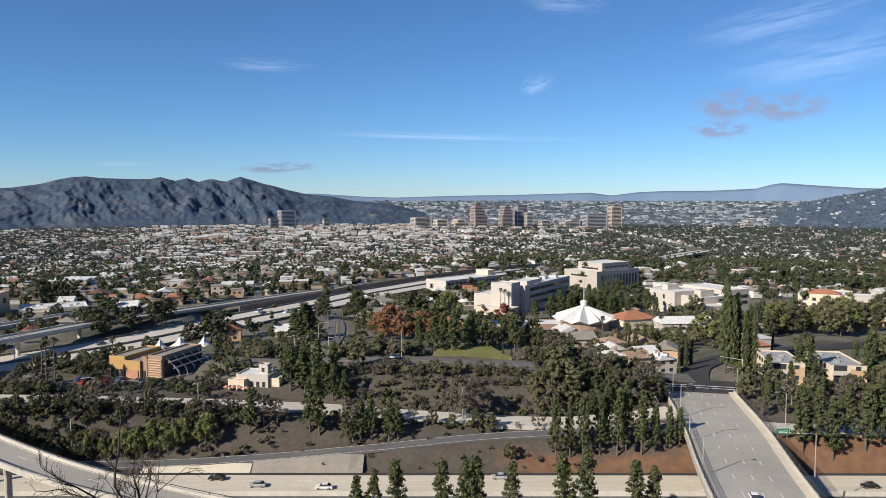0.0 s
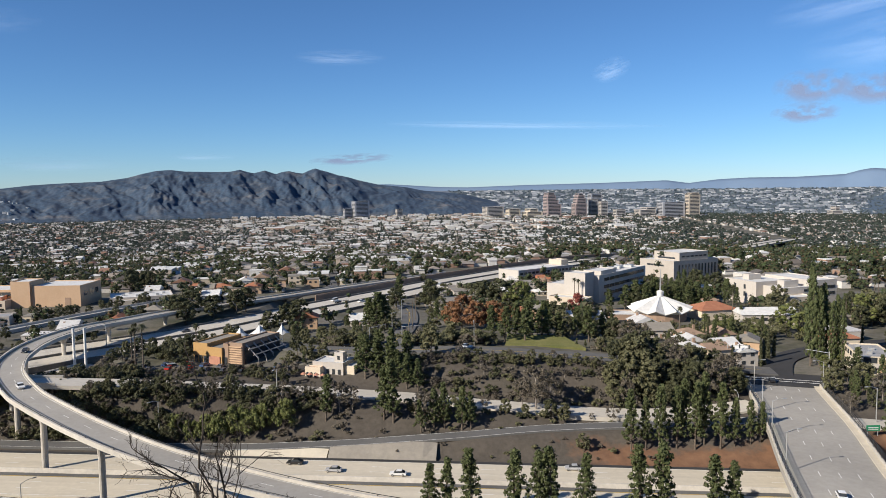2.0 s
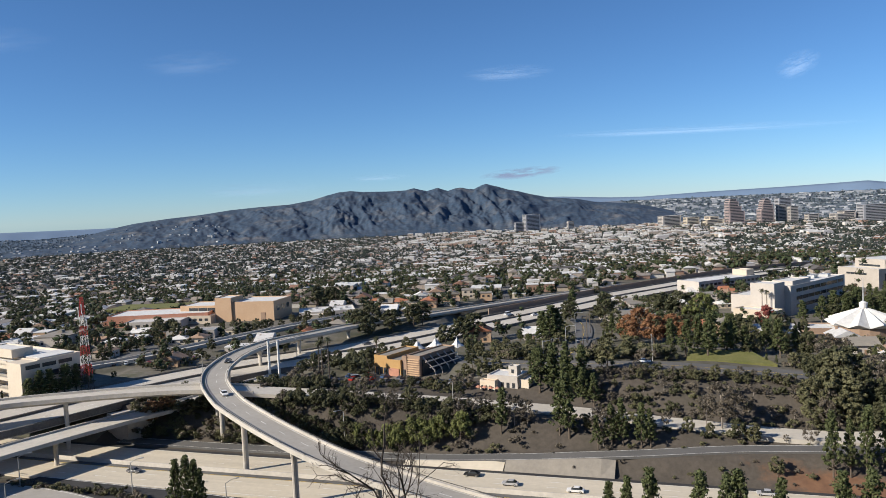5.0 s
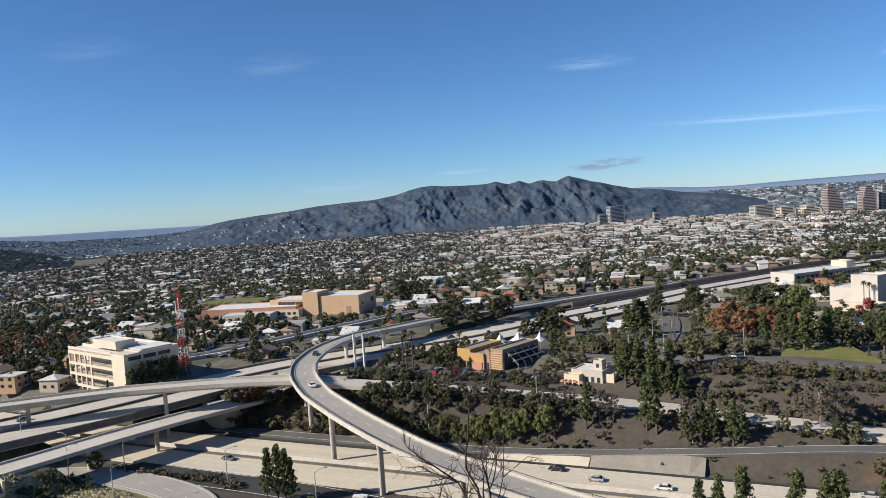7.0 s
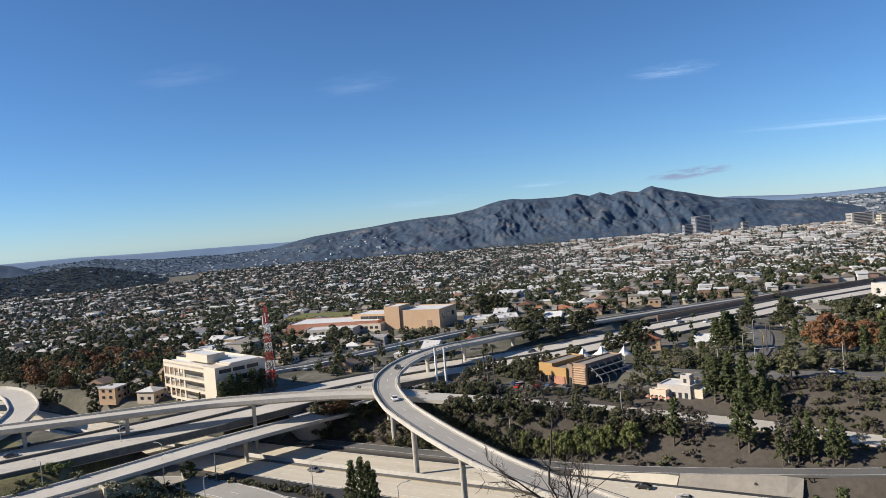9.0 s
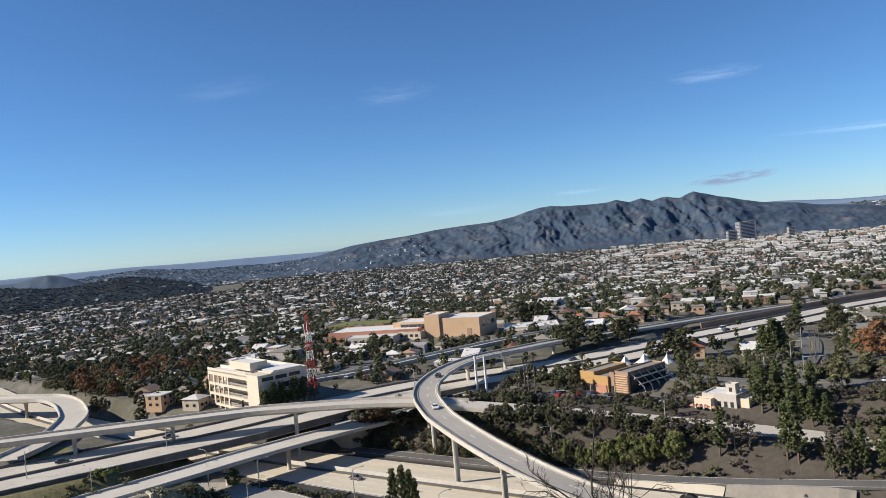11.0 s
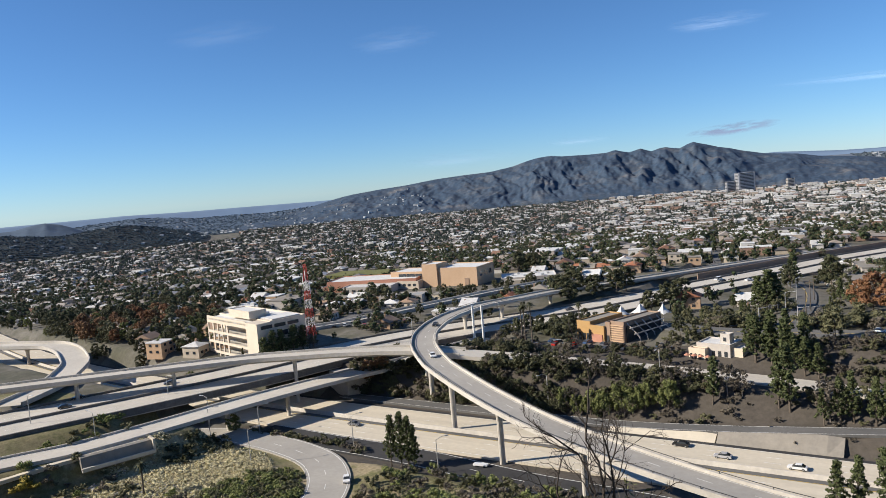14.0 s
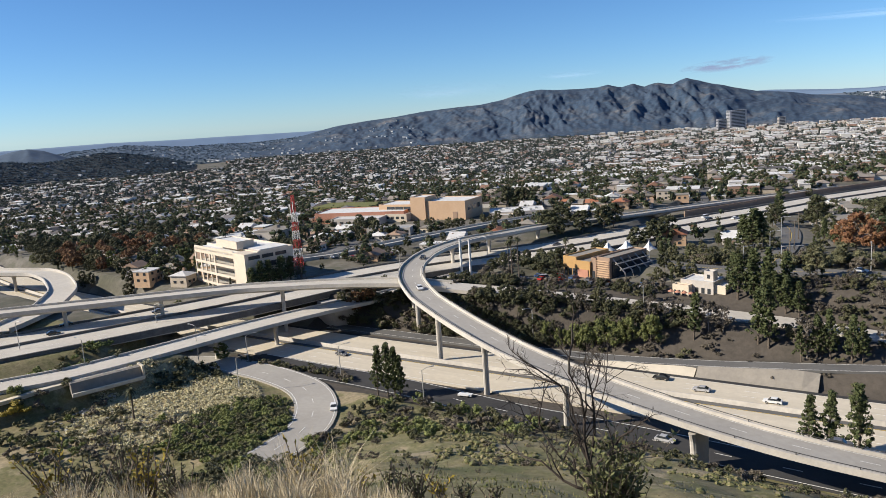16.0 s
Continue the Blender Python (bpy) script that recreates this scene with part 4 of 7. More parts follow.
ICO_FACES = np.array([(0, 1 + k, 1 + (k + 1) % 5) for k in range(5)] + [(1 + k, 6 + k, 1 + (k + 1) % 5) for k in range(5)] + [(1 + (k + 1) % 5, 6 + k, 6 + (k + 1) % 5) for k in range(5)] + [(11, 6 + (k + 1) % 5, 6 + k) for k in range(5)])


def leaf_cloud(centres, radii, per, size, rng, flat=1.0, core=0.72):
    """Clumps of foliage: a dense uneven heart and many small leaf sprays round it, as loose triangles. size: of a spray, one number or one for each clump."""
    centres, radii = np.asarray(centres, dtype=float), np.asarray(radii, dtype=float)
    m, n = len(centres), len(centres) * per
    squash = np.array([1, 1, flat])
    c = np.repeat(centres, per, 0)
    rr = np.repeat(radii, per)[:, None]
    d = rng.normal(size=(n, 3))
    d /= np.linalg.norm(d, axis=1)[:, None]
    p = c + d * rr * np.clip(rng.normal(0.88, 0.2, (n, 1)), 0.4, 1.4) * squash
    nr_ = d + rng.normal(size=(n, 3)) * 0.5 + np.array([0, 0, 0.2])
    a = np.cross(nr_, rng.normal(size=(n, 3)))
    a /= np.linalg.norm(a, axis=1)[:, None]
    b = np.cross(nr_, a)
    b /= np.linalg.norm(b, axis=1)[:, None]
    s = (np.repeat(size, per)[:, None] if np.ndim(size) else size) * rng.uniform(0.7, 1.5, (n, 1))
    v = np.stack([p + a * s, p - a * s * 0.7 + b * s * 0.75, p - a * s * 0.7 - b * s * 0.75], 1).reshape(-1, 3)
    if core:
        k = ICO[None] * (core * radii)[:, None, None] * rng.uniform(0.65, 1.3, (m, 12, 1)) * squash + centres[:, None]
        v = np.concatenate([v, k[:, ICO_FACES].reshape(-1, 3)])
    return v, np.arange(len(v)).reshape(-1, 3)


# loose trees of the city, all in one
TX = np.concatenate([LX + rng.uniform(-8, 8, len(LX)) for _ in range(4)])
TY = np.concatenate([LY + rng.uniform(-12, 12, len(LX)) for _ in range(4)])
ta, tr = np.degrees(np.arctan2(TX, TY)), np.hypot(TX, TY)
share = np.where(ta > 2, 0.56, np.where((ta > -24) & (tr > 700), 0.6, np.where(ta < -34, 0.95, 0.82))) * np.where(tr > 1300, 0.85, 0.95)
keep = clear(TX, TY, -3) & (rng.random(len(TX)) < share)
for nm in ("cross_freeway", "flyover", "loop_ramp", "frontage_road", "hill_street", "avenue", "bridge_street", "freeway"):
    m = np.where(keep & (tr < 1300))[0]
    d, _h = road_near(nm, TX[m], TY[m])
    keep[m[d < ROADS[nm][1] / 2 + 3.5]] = False
TX, TY = TX[keep], TY[keep]


def tree_mass(name, sel, per, grain, label, size=(1.8, 4.6), leaf="city_leaf"):
    x, y = TX[sel], TY[sel]
    n = len(x)
    z = ground_height(x, y)
    s = rng.uniform(*size, n) * np.where(np.degrees(np.arctan2(x, y)) > 2, 1.3, 1.0)
    tall = np.where(rng.random(n) < 0.14, rng.uniform(1.6, 2.6, n), rng.uniform(0.85, 1.15, n))
    centres, radii = [], []
    for k in range(4):
        a = rng.uniform(0, 6.28, n)
        o = s * (0.0 if k == 0 else 0.55) / np.sqrt(tall)
        centres.append(np.stack([x + np.cos(a) * o, y + np.sin(a) * o, z + s * tall * (0.55 + 0.38 * k / 1.5 * rng.uniform(0.6, 1.2, n))], 1))
        radii.append(s * (0.62 if k == 0 else 0.46) / np.sqrt(tall))
    c, rr = np.vstack(centres), np.concatenate(radii)
    v, q = leaf_cloud(c, rr, per, rr * grain, rng, 0.8)
    ob = part(name, fast_mesh(name, v, q, M[leaf]), None)
    return tagged(ob, label, "trees", kind="stuff")


tdist = np.hypot(TX, TY)
tree_mass("city_trees", tdist < 560, 34, 0.24, "leafy green garden trees among the nearer houses")
tree_mass("city_trees", (tdist >= 560) & (tdist < 1100), 8, 0.42, "small dark green trees among the houses")
tree_mass("city_trees", tdist >= 1100, 2, 0.7, "far dark green tree crowns over the roofs", leaf="hazy_city_leaf")


# ---- the far valley: roofs and tree crowns too small to tell apart
fr = np.random.default_rng(31)
n = 3400
fa = np.radians(np.concatenate([fr.uniform(-4, 34, int(n * 0.75)), fr.uniform(-66, -43, n - int(n * 0.75))]))
fd = 2290 + (3480 - 2290) * fr.random(n) ** 0.8
fd = np.where(fa < -0.5, 2290 + (fd - 2290) * 0.3, fd)
fx, fy = fd * np.sin(fa), fd * np.cos(fa)
fz = ground_height(fx, fy)
g_far = Geo()
for x, y, z in zip(fx, fy, fz):
    if fr.random() < 0.25 + 0.55 * float(waves(np.array(x), np.array(y * 2.2), 170, 4.0) > 0.05):
        g_far.box(x, y, z - 2, fr.uniform(6, 26), fr.uniform(8, 16), fr.uniform(2.5, 6) + 2, fr.uniform(-20, 20))
tagged(part("far_buildings", g_far, M["far_haze_wall"]), "tiny pale buildings spread over the far valley", "buildings", kind="stuff")
n = 20000
fa = np.radians(np.concatenate([fr.uniform(-5, 36, int(n * 0.62)), fr.uniform(-68, -42, n - int(n * 0.62))]))
fd = 2250 + (3520 - 2250) * fr.random(n) ** 0.85
fd = np.where(fa < -0.5, 2250 + (fd - 2250) * 0.3, fd)
fx, fy = fd * np.sin(fa), fd * np.cos(fa)
fs = fr.uniform(5, 13, n)
fc = np.stack([fx, fy, ground_height(fx, fy) + fs * 0.12], 1)
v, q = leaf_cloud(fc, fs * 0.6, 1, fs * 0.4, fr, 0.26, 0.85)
tagged(part("far_trees", fast_mesh("far_trees", v, q, M["far_haze_leaf"]), None), "dark tree cover of the far valley", "trees", kind="stuff")


# ---- growth and houses on the hills


def hill_trees(p, s, r_, leaf):
    lv, lq = leaf_cloud(p + np.stack([0 * s, 0 * s, s * 0.3], 1), s * 0.8, 2, s * 0.35, r_, 0.42)
    tagged(part("hill_trees", fast_mesh("hill_trees", lv, lq, M[leaf]), None), "dark green trees covering the hill", "trees", kind="stuff")


def on_hill(hill, n, keep, seed, houses=0, leaf="far_haze_leaf", walls="stucco", west=90.0, front=9e9):
    r_ = np.random.default_rng(seed)
    v = np.empty(len(hill.data.vertices) * 3, dtype=np.float32)
    hill.data.vertices.foreach_get("co", v)
    v = v.reshape(-1, 3)
    v = v[(v[:, 2] > -27) & (np.hypot(v[:, 0], v[:, 1]) < front) & (np.degrees(np.arctan2(v[:, 0], v[:, 1])) < west)]
    p = v[r_.integers(0, len(v), n)] + r_.normal(0, 6, (n, 3)) * np.array([1, 1, 0.05])
    s = r_.uniform(2.5, 6, n) * keep
    if n:
        hill_trees(p, s, r_, leaf)
    if houses:
        g = Geo()
        for q in v[r_.integers(0, len(v), houses)]:
            g.box(q[0] + r_.normal(0, 5), q[1] + r_.normal(0, 5), q[2] - 3, r_.uniform(5, 11), r_.uniform(5, 10), r_.uniform(4.5, 6.5), r_.uniform(0, 90))
        tagged(part("hill_houses", g, M[walls]), "small pale houses on the hill", "houses", kind="stuff")


on_hill(west_hill, 9000, 0.85, 51, 70, "hazy_hill_leaf", "far_haze_wall")
on_hill(east_hill, 5000, 1.0, 52, 200, "far_haze_leaf", "far_haze_wall")
on_hill(low_hills, 6000, 1.0, 53, 160, "haze_leaf", "far_haze_wall", 90.0, 2950)
on_hill(mountain, 0, 0.8, 54, 110, "hazy_city_leaf", "far_haze_wall", -34.0, 2780)

g = Geo()
for k in (0.12, 0.30):
    g.add([(62.5 + 19 * q, 205.5 + 14 * k - 4.6 * q + w, 7.235) for q, w in ((0, 0), (1, 0), (1, 0.45), (0, 0.45))], [(0, 1, 2, 3)])
tagged(part("crosswalk", g, M["white_paint"]), "two painted white crosswalk lines at the crossing", "marking", kind="structure")

# ---- trees near the roads


def limb_tree(name, kind, h, seed):
    """Trunk and crown meshes of a tree h metres tall on the origin."""
    r = np.random.default_rng(seed)
    t = Geo()
    lean = r.normal(0, 0.03, 2) * h
    trunk_top = {"pine": 0.95, "column": 0.9, "round": 0.55, "willow": 0.6, "sparse": 0.6, "cypress": 0.9, "shrub": 0.35}[kind]
    spine = [(lean[0] * k * k, lean[1] * k * k, h * trunk_top * k) for k in (0, 0.25, 0.5, 0.75, 1.0)]
    rad = max(0.05, h * 0.016)
    t.tube([(p[0], p[1], p[2] - (0.4 if i == 0 else 0)) for i, p in enumerate(spine)], [rad * q for q in (1.25, 1.0, 0.8, 0.55, 0.25)], 6)
    cen, rr = [], []
    n = {"pine": 72, "column": 80, "round": 52, "willow": 40, "sparse": 34, "cypress": 26, "shrub": 12}[kind]
    for i in range(n):
        k = (i + 0.5) / n
        a = i * 2.4 + r.uniform(-0.5, 0.5)
        if kind == "pine":
            zz = 0.22 + 0.78 * k
            reach = (0.17 * (1 - zz) ** 0.75 + 0.025) * h * r.uniform(0.3, 1.2)
            size = h * 0.05 * r.uniform(0.6, 1.3)
        elif kind == "column":
            zz = 0.12 + 0.86 * k
            reach = 0.11 * h * math.sin(math.pi * min(1, 0.25 + 0.72 * k)) ** 0.6 * r.uniform(0.3, 1.1)
            size = h * 0.06 * r.uniform(0.7, 1.2)
        elif kind == "cypress":
            zz = 0.06 + 0.92 * k
            reach = 0.03 * h * (1 - k * 0.7)
            size = h * 0.055 * (1.15 - 0.75 * k)
        elif kind == "shrub":
            zz = r.uniform(0.25, 0.8)
            reach = h * r.uniform(0.1, 0.75)
            size = h * r.uniform(0.2, 0.36)
        elif kind == "willow":
            zz = r.uniform(0.3, 0.93)
            reach = h * 0.36 * math.sqrt(max(0.05, 1 - ((zz - 0.5) / 0.5) ** 2)) * r.uniform(0.5, 1.05)
            size = h * 0.105 * r.uniform(0.7, 1.2)
        else:
            u = r.uniform(-0.75, 1)
            zz = (0.55 + 0.42 * u) if kind == "round" else 0.62 + 0.35 * u
            reach = h * 0.34 * math.sqrt(max(0.0, 1 - u * u)) * r.uniform(0.55, 1.1)
            size = h * (0.105 if kind == "round" else 0.085) * r.uniform(0.7, 1.3)
        c = (math.cos(a) * reach + lean[0] * zz, math.sin(a) * reach + lean[1] * zz, h * zz)
        cen.append(c)
        rr.append(size * 0.8)
        if kind not in ("cypress", "shrub") and i % 3 == 0:
            b = h * min(trunk_top * 0.98, max(0.15, zz - 0.12))
            t.tube([(lean[0] * (b / h) ** 2, lean[1] * (b / h) ** 2, b), ((c[0]) * 0.6, c[1] * 0.6, (b + c[2] * 1.2) / 2.2), c], [rad * 0.45, rad * 0.3, rad * 0.12], 4)
        elif kind == "shrub" and i % 2 == 0:
            t.tube([(0, 0, 0), (c[0] * 0.5, c[1] * 0.5, c[2] * 0.6), c], [rad * 0.7, rad * 0.5, rad * 0.2], 4)
    per = {"pine": 34, "column": 50, "round": 40, "willow": 60, "sparse": 40, "cypress": 34, "shrub": 44}[kind]
    grain = {"pine": 0.021, "column": 0.012, "round": 0.028, "willow": 0.026, "sparse": 0.024, "cypress": 0.022, "shrub": 0.055}[kind]
    core = {"pine": 0.56, "sparse": 0.35, "willow": 0.6}.get(kind, 0.72)
    flat = {"pine": 0.75, "willow": 1.7, "shrub": 0.8, "cypress": 1.5}.get(kind, 0.85)
    v, q = leaf_cloud(cen, rr, per, min(0.21, max(0.1, h * grain)), r, flat, core)
    return t, v, q


TREES = {}


def tree_kind(key, name, kind, h, leaf, bark, label, variants=3):
    protos = []
    for i in range(variants):
        t, v, q = limb_tree(name, kind, h, 11 * i + len(TREES) * 101 + 5)
        protos.append((t.mesh("trunk", M[bark]), fast_mesh("crown", v, q, M[leaf])))
    TREES[key] = (name, h, protos, label)


tree_kind("pine", "pine_tree", "pine", 13.0, "leaf_pine", "bark", "tall green pine with an uneven open crown", 4)
tree_kind("column", "poplar_tree", "column", 24.0, "leaf_pine", "bark", "very tall narrow dense green tree")
tree_kind("oak", "oak_tree", "round", 9.0, "leaf_dark", "bark", "dark green broad-crowned tree on the bank", 4)
tree_kind("green", "broadleaf_tree", "round", 10.0, "leaf_bright", "bark", "bright green round-crowned tree")
tree_kind("willow", "pepper_tree", "willow", 6.6, "leaf_bright", "bark", "drooping yellow-green pepper tree on the bank")
tree_kind("grey", "sycamore_tree", "sparse", 10.0, "leaf_grey", "pale_bark", "half-bare greyish brown tree with several limbs")
tree_kind("olive", "olive_tree", "round", 8.0, "leaf_olive", "bark", "dull olive-green tree with a rounded crown", 4)
tree_kind("autumn", "maple_tree", "round", 10.0, "leaf_autumn", "bark", "orange autumn-coloured tree beside the avenue")
tree_kind("rust", "autumn_tree", "round", 9.0, "leaf_rust", "bark", "rust-brown autumn tree by the houses")
tree_kind("red", "maple_tree", "round", 8.0, "leaf_red", "bark", "small bright red autumn tree", 1)
tree_kind("elm", "garden_tree", "round", 8.0, "leaf_dark", "bark", "dark green rounded tree between the houses", 3)
tree_kind("cypress", "cypress_tree", "cypress", 9.0, "leaf_dark", "bark", "slim dark green cypress tree", 2)
tree_kind("shrub", "shrub", "shrub", 2.2, "leaf_dark", "bark", "low dark green shrub on dry ground", 4)
tree_kind("dry_shrub", "shrub", "shrub", 2.2, "leaf_grey", "bark", "low dry grey-brown shrub on the slope", 4)
tree_kind("olive_shrub", "shrub", "shrub", 2.2, "leaf_olive", "bark", "low olive-green shrub on dry ground", 4)
tree_kind("yellow_shrub", "shrub", "shrub", 2.6, "leaf_yellow", "bark", "rounded yellow flowering shrub", 1)
tree_kind("bright_shrub", "shrub", "shrub", 1.6, "leaf_meadow", "bark", "fresh green low shrub", 3)
trng = random.Random(5)


SCRUB = {}  # shrubs and small trees past the first few hundred, by leaf: lists of crown arrays
COUNT = {"shrub": 0, "olive_tree": 0, "garden_tree": 0, "oak_tree": 0}


def crown_arrays(me):
    v = np.empty(len(me.vertices) * 3, dtype=np.float32)
    me.vertices.foreach_get("co", v)
    return v.reshape(-1, 3)


def plant(key, x, y, h, group="", z=None, wide=1.0):
    name, h0, protos, label = TREES[key]
    k = h / h0
    tm, cm = protos[trng.randrange(len(protos))]
    z = ground_at(x, y) if z is None else z
    if name in COUNT:
        COUNT[name] += 1
        if COUNT[name] > 270:
            a = trng.uniform(0, 6.28)
            v = crown_arrays(cm) * np.array([k * wide, k * wide, k])
            SCRUB.setdefault(key, []).append(np.stack([v[:, 0] * math.cos(a) - v[:, 1] * math.sin(a) + x, v[:, 0] * math.sin(a) + v[:, 1] * math.cos(a) + y, v[:, 2] + z - 0.05], 1))
            return None
    ob = tagged(new(name), label, "shrub" if "shrub" in name else "tree", group)
    ob.matrix_world = pose(x, y, z - 0.05, 0, 0, trng.uniform(0, 360)) @ Matrix.Diagonal((k * wide, k * wide, k, 1))
    part("trunk", tm, None, ob)
    part("crown", cm, None, ob)
    return ob


def off_road(x, y, pad=1.5):
    return room(x, y, ROOM_ALL) > pad


def scatter(keys, n, x0, x1, y0, y1, h0, h1, group="", pad=1.5, test=None, gap=2.0):
    done, tries = [], 0
    while len(done) < n and tries < n * 12:
        tries += 1
        x, y = trng.uniform(x0, x1), trng.uniform(y0, y1)
        if test and not test(x, y):
            continue
        if any((x - a) ** 2 + (y - b) ** 2 < gap * gap for a, b in done) or not off_road(x, y, pad):
            continue
        done.append((x, y))
        plant(trng.choice(keys), x, y, trng.uniform(h0, h1), group)


scatter(["olive_shrub", "shrub", "bright_shrub", "dry_shrub"], 110, -97, -52, 88, 126, 0.7, 2.6, "scrub on the hillside", 0.6, lambda x, y: y > 110 or trng.random() < 0.4, 1.3)
scatter(["olive_shrub", "dry_shrub", "shrub"], 90, -60, 0, 100, 118, 0.5, 1.8, "scrub beside the slip road", 0.6, None, 1.3)
scatter(["olive_shrub", "dry_shrub"], 60, -90, -30, 55, 100, 0.3, 1.0, "scrub on the hillside", 0.6, None, 1.5)
for x, y, h in ((25.3, 165.4, 13.8), (28.5, 166, 11.7), (31.4, 166, 14.9), (35.4, 167, 13.7), (39.2, 166.5, 15.1), (41.5, 168, 16.3), (44.7, 166.5, 14.9), (47.8, 167.1, 11), (51.3, 167.5, 10), (53.7, 168, 9.1),
                (37, 169.5, 13)):
    plant("pine", x, y, h, "pines on the bank beside the bridge", wide=0.8)
for x, y, h in ((79.8, 164, 14.6), (83, 164.5, 12.7), (93.6, 163.9, 14.6), (89.9, 165, 12.7), (97.4, 164.5, 13.5), (102, 165, 14), (86, 163, 13), (110, 164, 14)):
    plant("pine", x, y, h, "pines on the bank east of the bridge", wide=1.05)
for x, y, h in ((-15.5, 130, 10.5), (-12.5, 130.5, 11.5), (-8, 130, 13.2), (-0.5, 130, 13), (4, 130, 12.6), (6.3, 130.5, 13.5), (12, 130.5, 12.2), (21.5, 130, 13.8), (25.5, 130.5, 14.2), (34.5, 130, 12.6), (37.5, 130.5, 11)):
    plant("pine", x, y, h, "pines between flyover and freeway")
for x, y, h in ((-100.6, 123.4, 11.4), (-98.3, 124, 12.4), (-96.7, 124.4, 11.6), (-95.3, 124.6, 10)):
    plant("pine", x, y, h, "pines below the hillside", wide=0.85)
for x, y, h in ((-19, 171.3, 10), (-16.6, 172, 11.1), (-12.5, 171.6, 10.5), (-10.5, 171.8, 9), (-28.9, 173, 15.3), (-31.2, 173.5, 12.3), (-45.2, 173, 11.3), (-22, 170.5, 8)):
    plant("pine", x, y, h, "trees along the connector road", wide=1.0)
for x, y, h in ((-42.2, 174.5, 8), (-39.1, 175, 6.5), (-21, 172, 9)):
    plant("grey", x, y, h, "trees along the connector road")
for x, y, h in ((-39.6, 193.3, 11.8), (-35.8, 193.1, 11), (-32.8, 192.6, 12), (-28.1, 190.3, 9.4), (-25.1, 189.6, 8.6), (-37, 197, 11), (-33, 198, 10.5), (-42, 199, 9.5), (-29, 196, 10), (-30.5, 192, 9)):
    plant("pine", x, y, h, "tall pines beside the white building", wide=1.25)
for x, y, h in ((101.8, 206, 13.5), (117, 204.5, 15.5), (119.5, 207, 14), (100.4, 209, 12), (88.5, 203.5, 9)):
    plant("pine", x, y, h, "pines beside the apartment houses", wide=1.1)
plant("grey", 4.8, 180.5, 11, wide=1.1), plant("grey", 8, 181, 9.3), plant("grey", 1.5, 181.2, 8)
plant("olive", 14.9, 165.1, 4.2)
for x, y, h in ((-77, 168.4, 5.0), (-73.4, 168.6, 6.2), (-70, 168.3, 6.6), (-66.4, 169.6, 7.0), (-63, 169, 6.8), (-54.8, 170.8, 7.2), (-80.4, 169, 5.2), (-60.2, 170.6, 6.2)):
    plant("willow", x, y, h, "pepper trees on the bank")
scatter(["oak", "grey", "olive", "grey", "oak"], 58, -104, -46, 169.4, 177, 2.2, 3.8, "thicket under the connector road", 0.6, lambda x, y: y > 169.4 + max(0, x + 62) * 0.45, 1.7)
scatter(["shrub", "olive_shrub", "dry_shrub"], 70, -106, -40, 168, 181, 1.3, 2.8, "thicket under the connector road", 0.4, None, 1.2)
# dark-leaved planting here stands in for the flyover's shadow on the bank
scatter(["oak", "shrub"], 56, -114, -80, 167.2, 176, 2.4, 4.4, "dark thicket behind the flyover", 0.5, None, 1.5)
scatter(["grey", "olive", "grey"], 9, -104, -48, 173, 178, 4.4, 6, "thicket under the connector road", 1.0, None, 2.4)
scatter(["olive_shrub", "shrub", "olive", "elm", "shrub"], 34, -104, -38, 189, 214, 0.9, 2.4, "planting in the car park", 0.8, lambda x, y: clear(x, y, -6) and (x + 86) ** 2 + (y - 222) ** 2 > 150, 1.8)
for x, y, h in ((46, 322, 11), (50.5, 324, 13), (55, 322, 12), (58, 325, 14), (62.5, 323, 11), (67, 325, 12.5), (72, 324, 11), (76, 326, 12), (80.5, 325, 10.5), (40, 324, 9)):
    plant("pine", x, y, h, "dark pines behind the church", wide=1.5)
scatter(["olive", "oak", "dry_shrub"], 22, -122, -60, 188, 204, 2.0, 4.4, "trees beside the car park", 1.5, lambda x, y: y > 188 and (x + 86) ** 2 + (y - 222) ** 2 > 380, 3.0)
scatter(["grey", "olive", "grey"], 64, -28, 58, 184, 202, 1.8, 4.0, "scrub on the slope below the avenue", 1.2, lambda x, y: y < 204 - max(0, x - 5) * 0.28, 2.0)
scatter(["grey", "oak", "olive"], 14, -26, 26, 174.5, 179, 2.0, 5.5, "trees along the connector road", 0.5, None, 2.6)
scatter(["dry_shrub", "olive_shrub", "shrub"], 230, -28, 54, 175, 205, 0.8, 2.2, "scrub on the slope below the avenue", 1.0, None, 1.2)
scatter(["olive", "grey", "oak"], 26, 26, 57, 190, 203, 6, 9.5, "trees west of the bridge", 1.0, lambda x, y: y < 207 - max(0, x - 40) * 0.25, 2.6)
scatter(["oak", "olive", "grey"], 20, 24, 58, 176, 194, 5, 8, "trees west of the bridge", 1.5, None, 2.6)
scatter(["oak", "olive", "pine", "grey"], 46, 76, 128, 178, 203, 4, 8, "trees east of the bridge", 2.0, lambda x, y: (x - 92) ** 2 + (y - 208) ** 2 > 80 and (x - 109) ** 2 + (y - 207) ** 2 > 100, 3.0)
for x, y, h in ((84.6, 223.5, 27), (87.0, 223.2, 23), (86.2, 227, 29), (90, 222.5, 19), (92.8, 222.6, 17), (89.4, 226.5, 24), (93.4, 227, 20)):
    plant("column", x, y, h, "tall trees by the crossing", wide=0.52)
av = ROADS["avenue"][0]
an = sides_of(av)
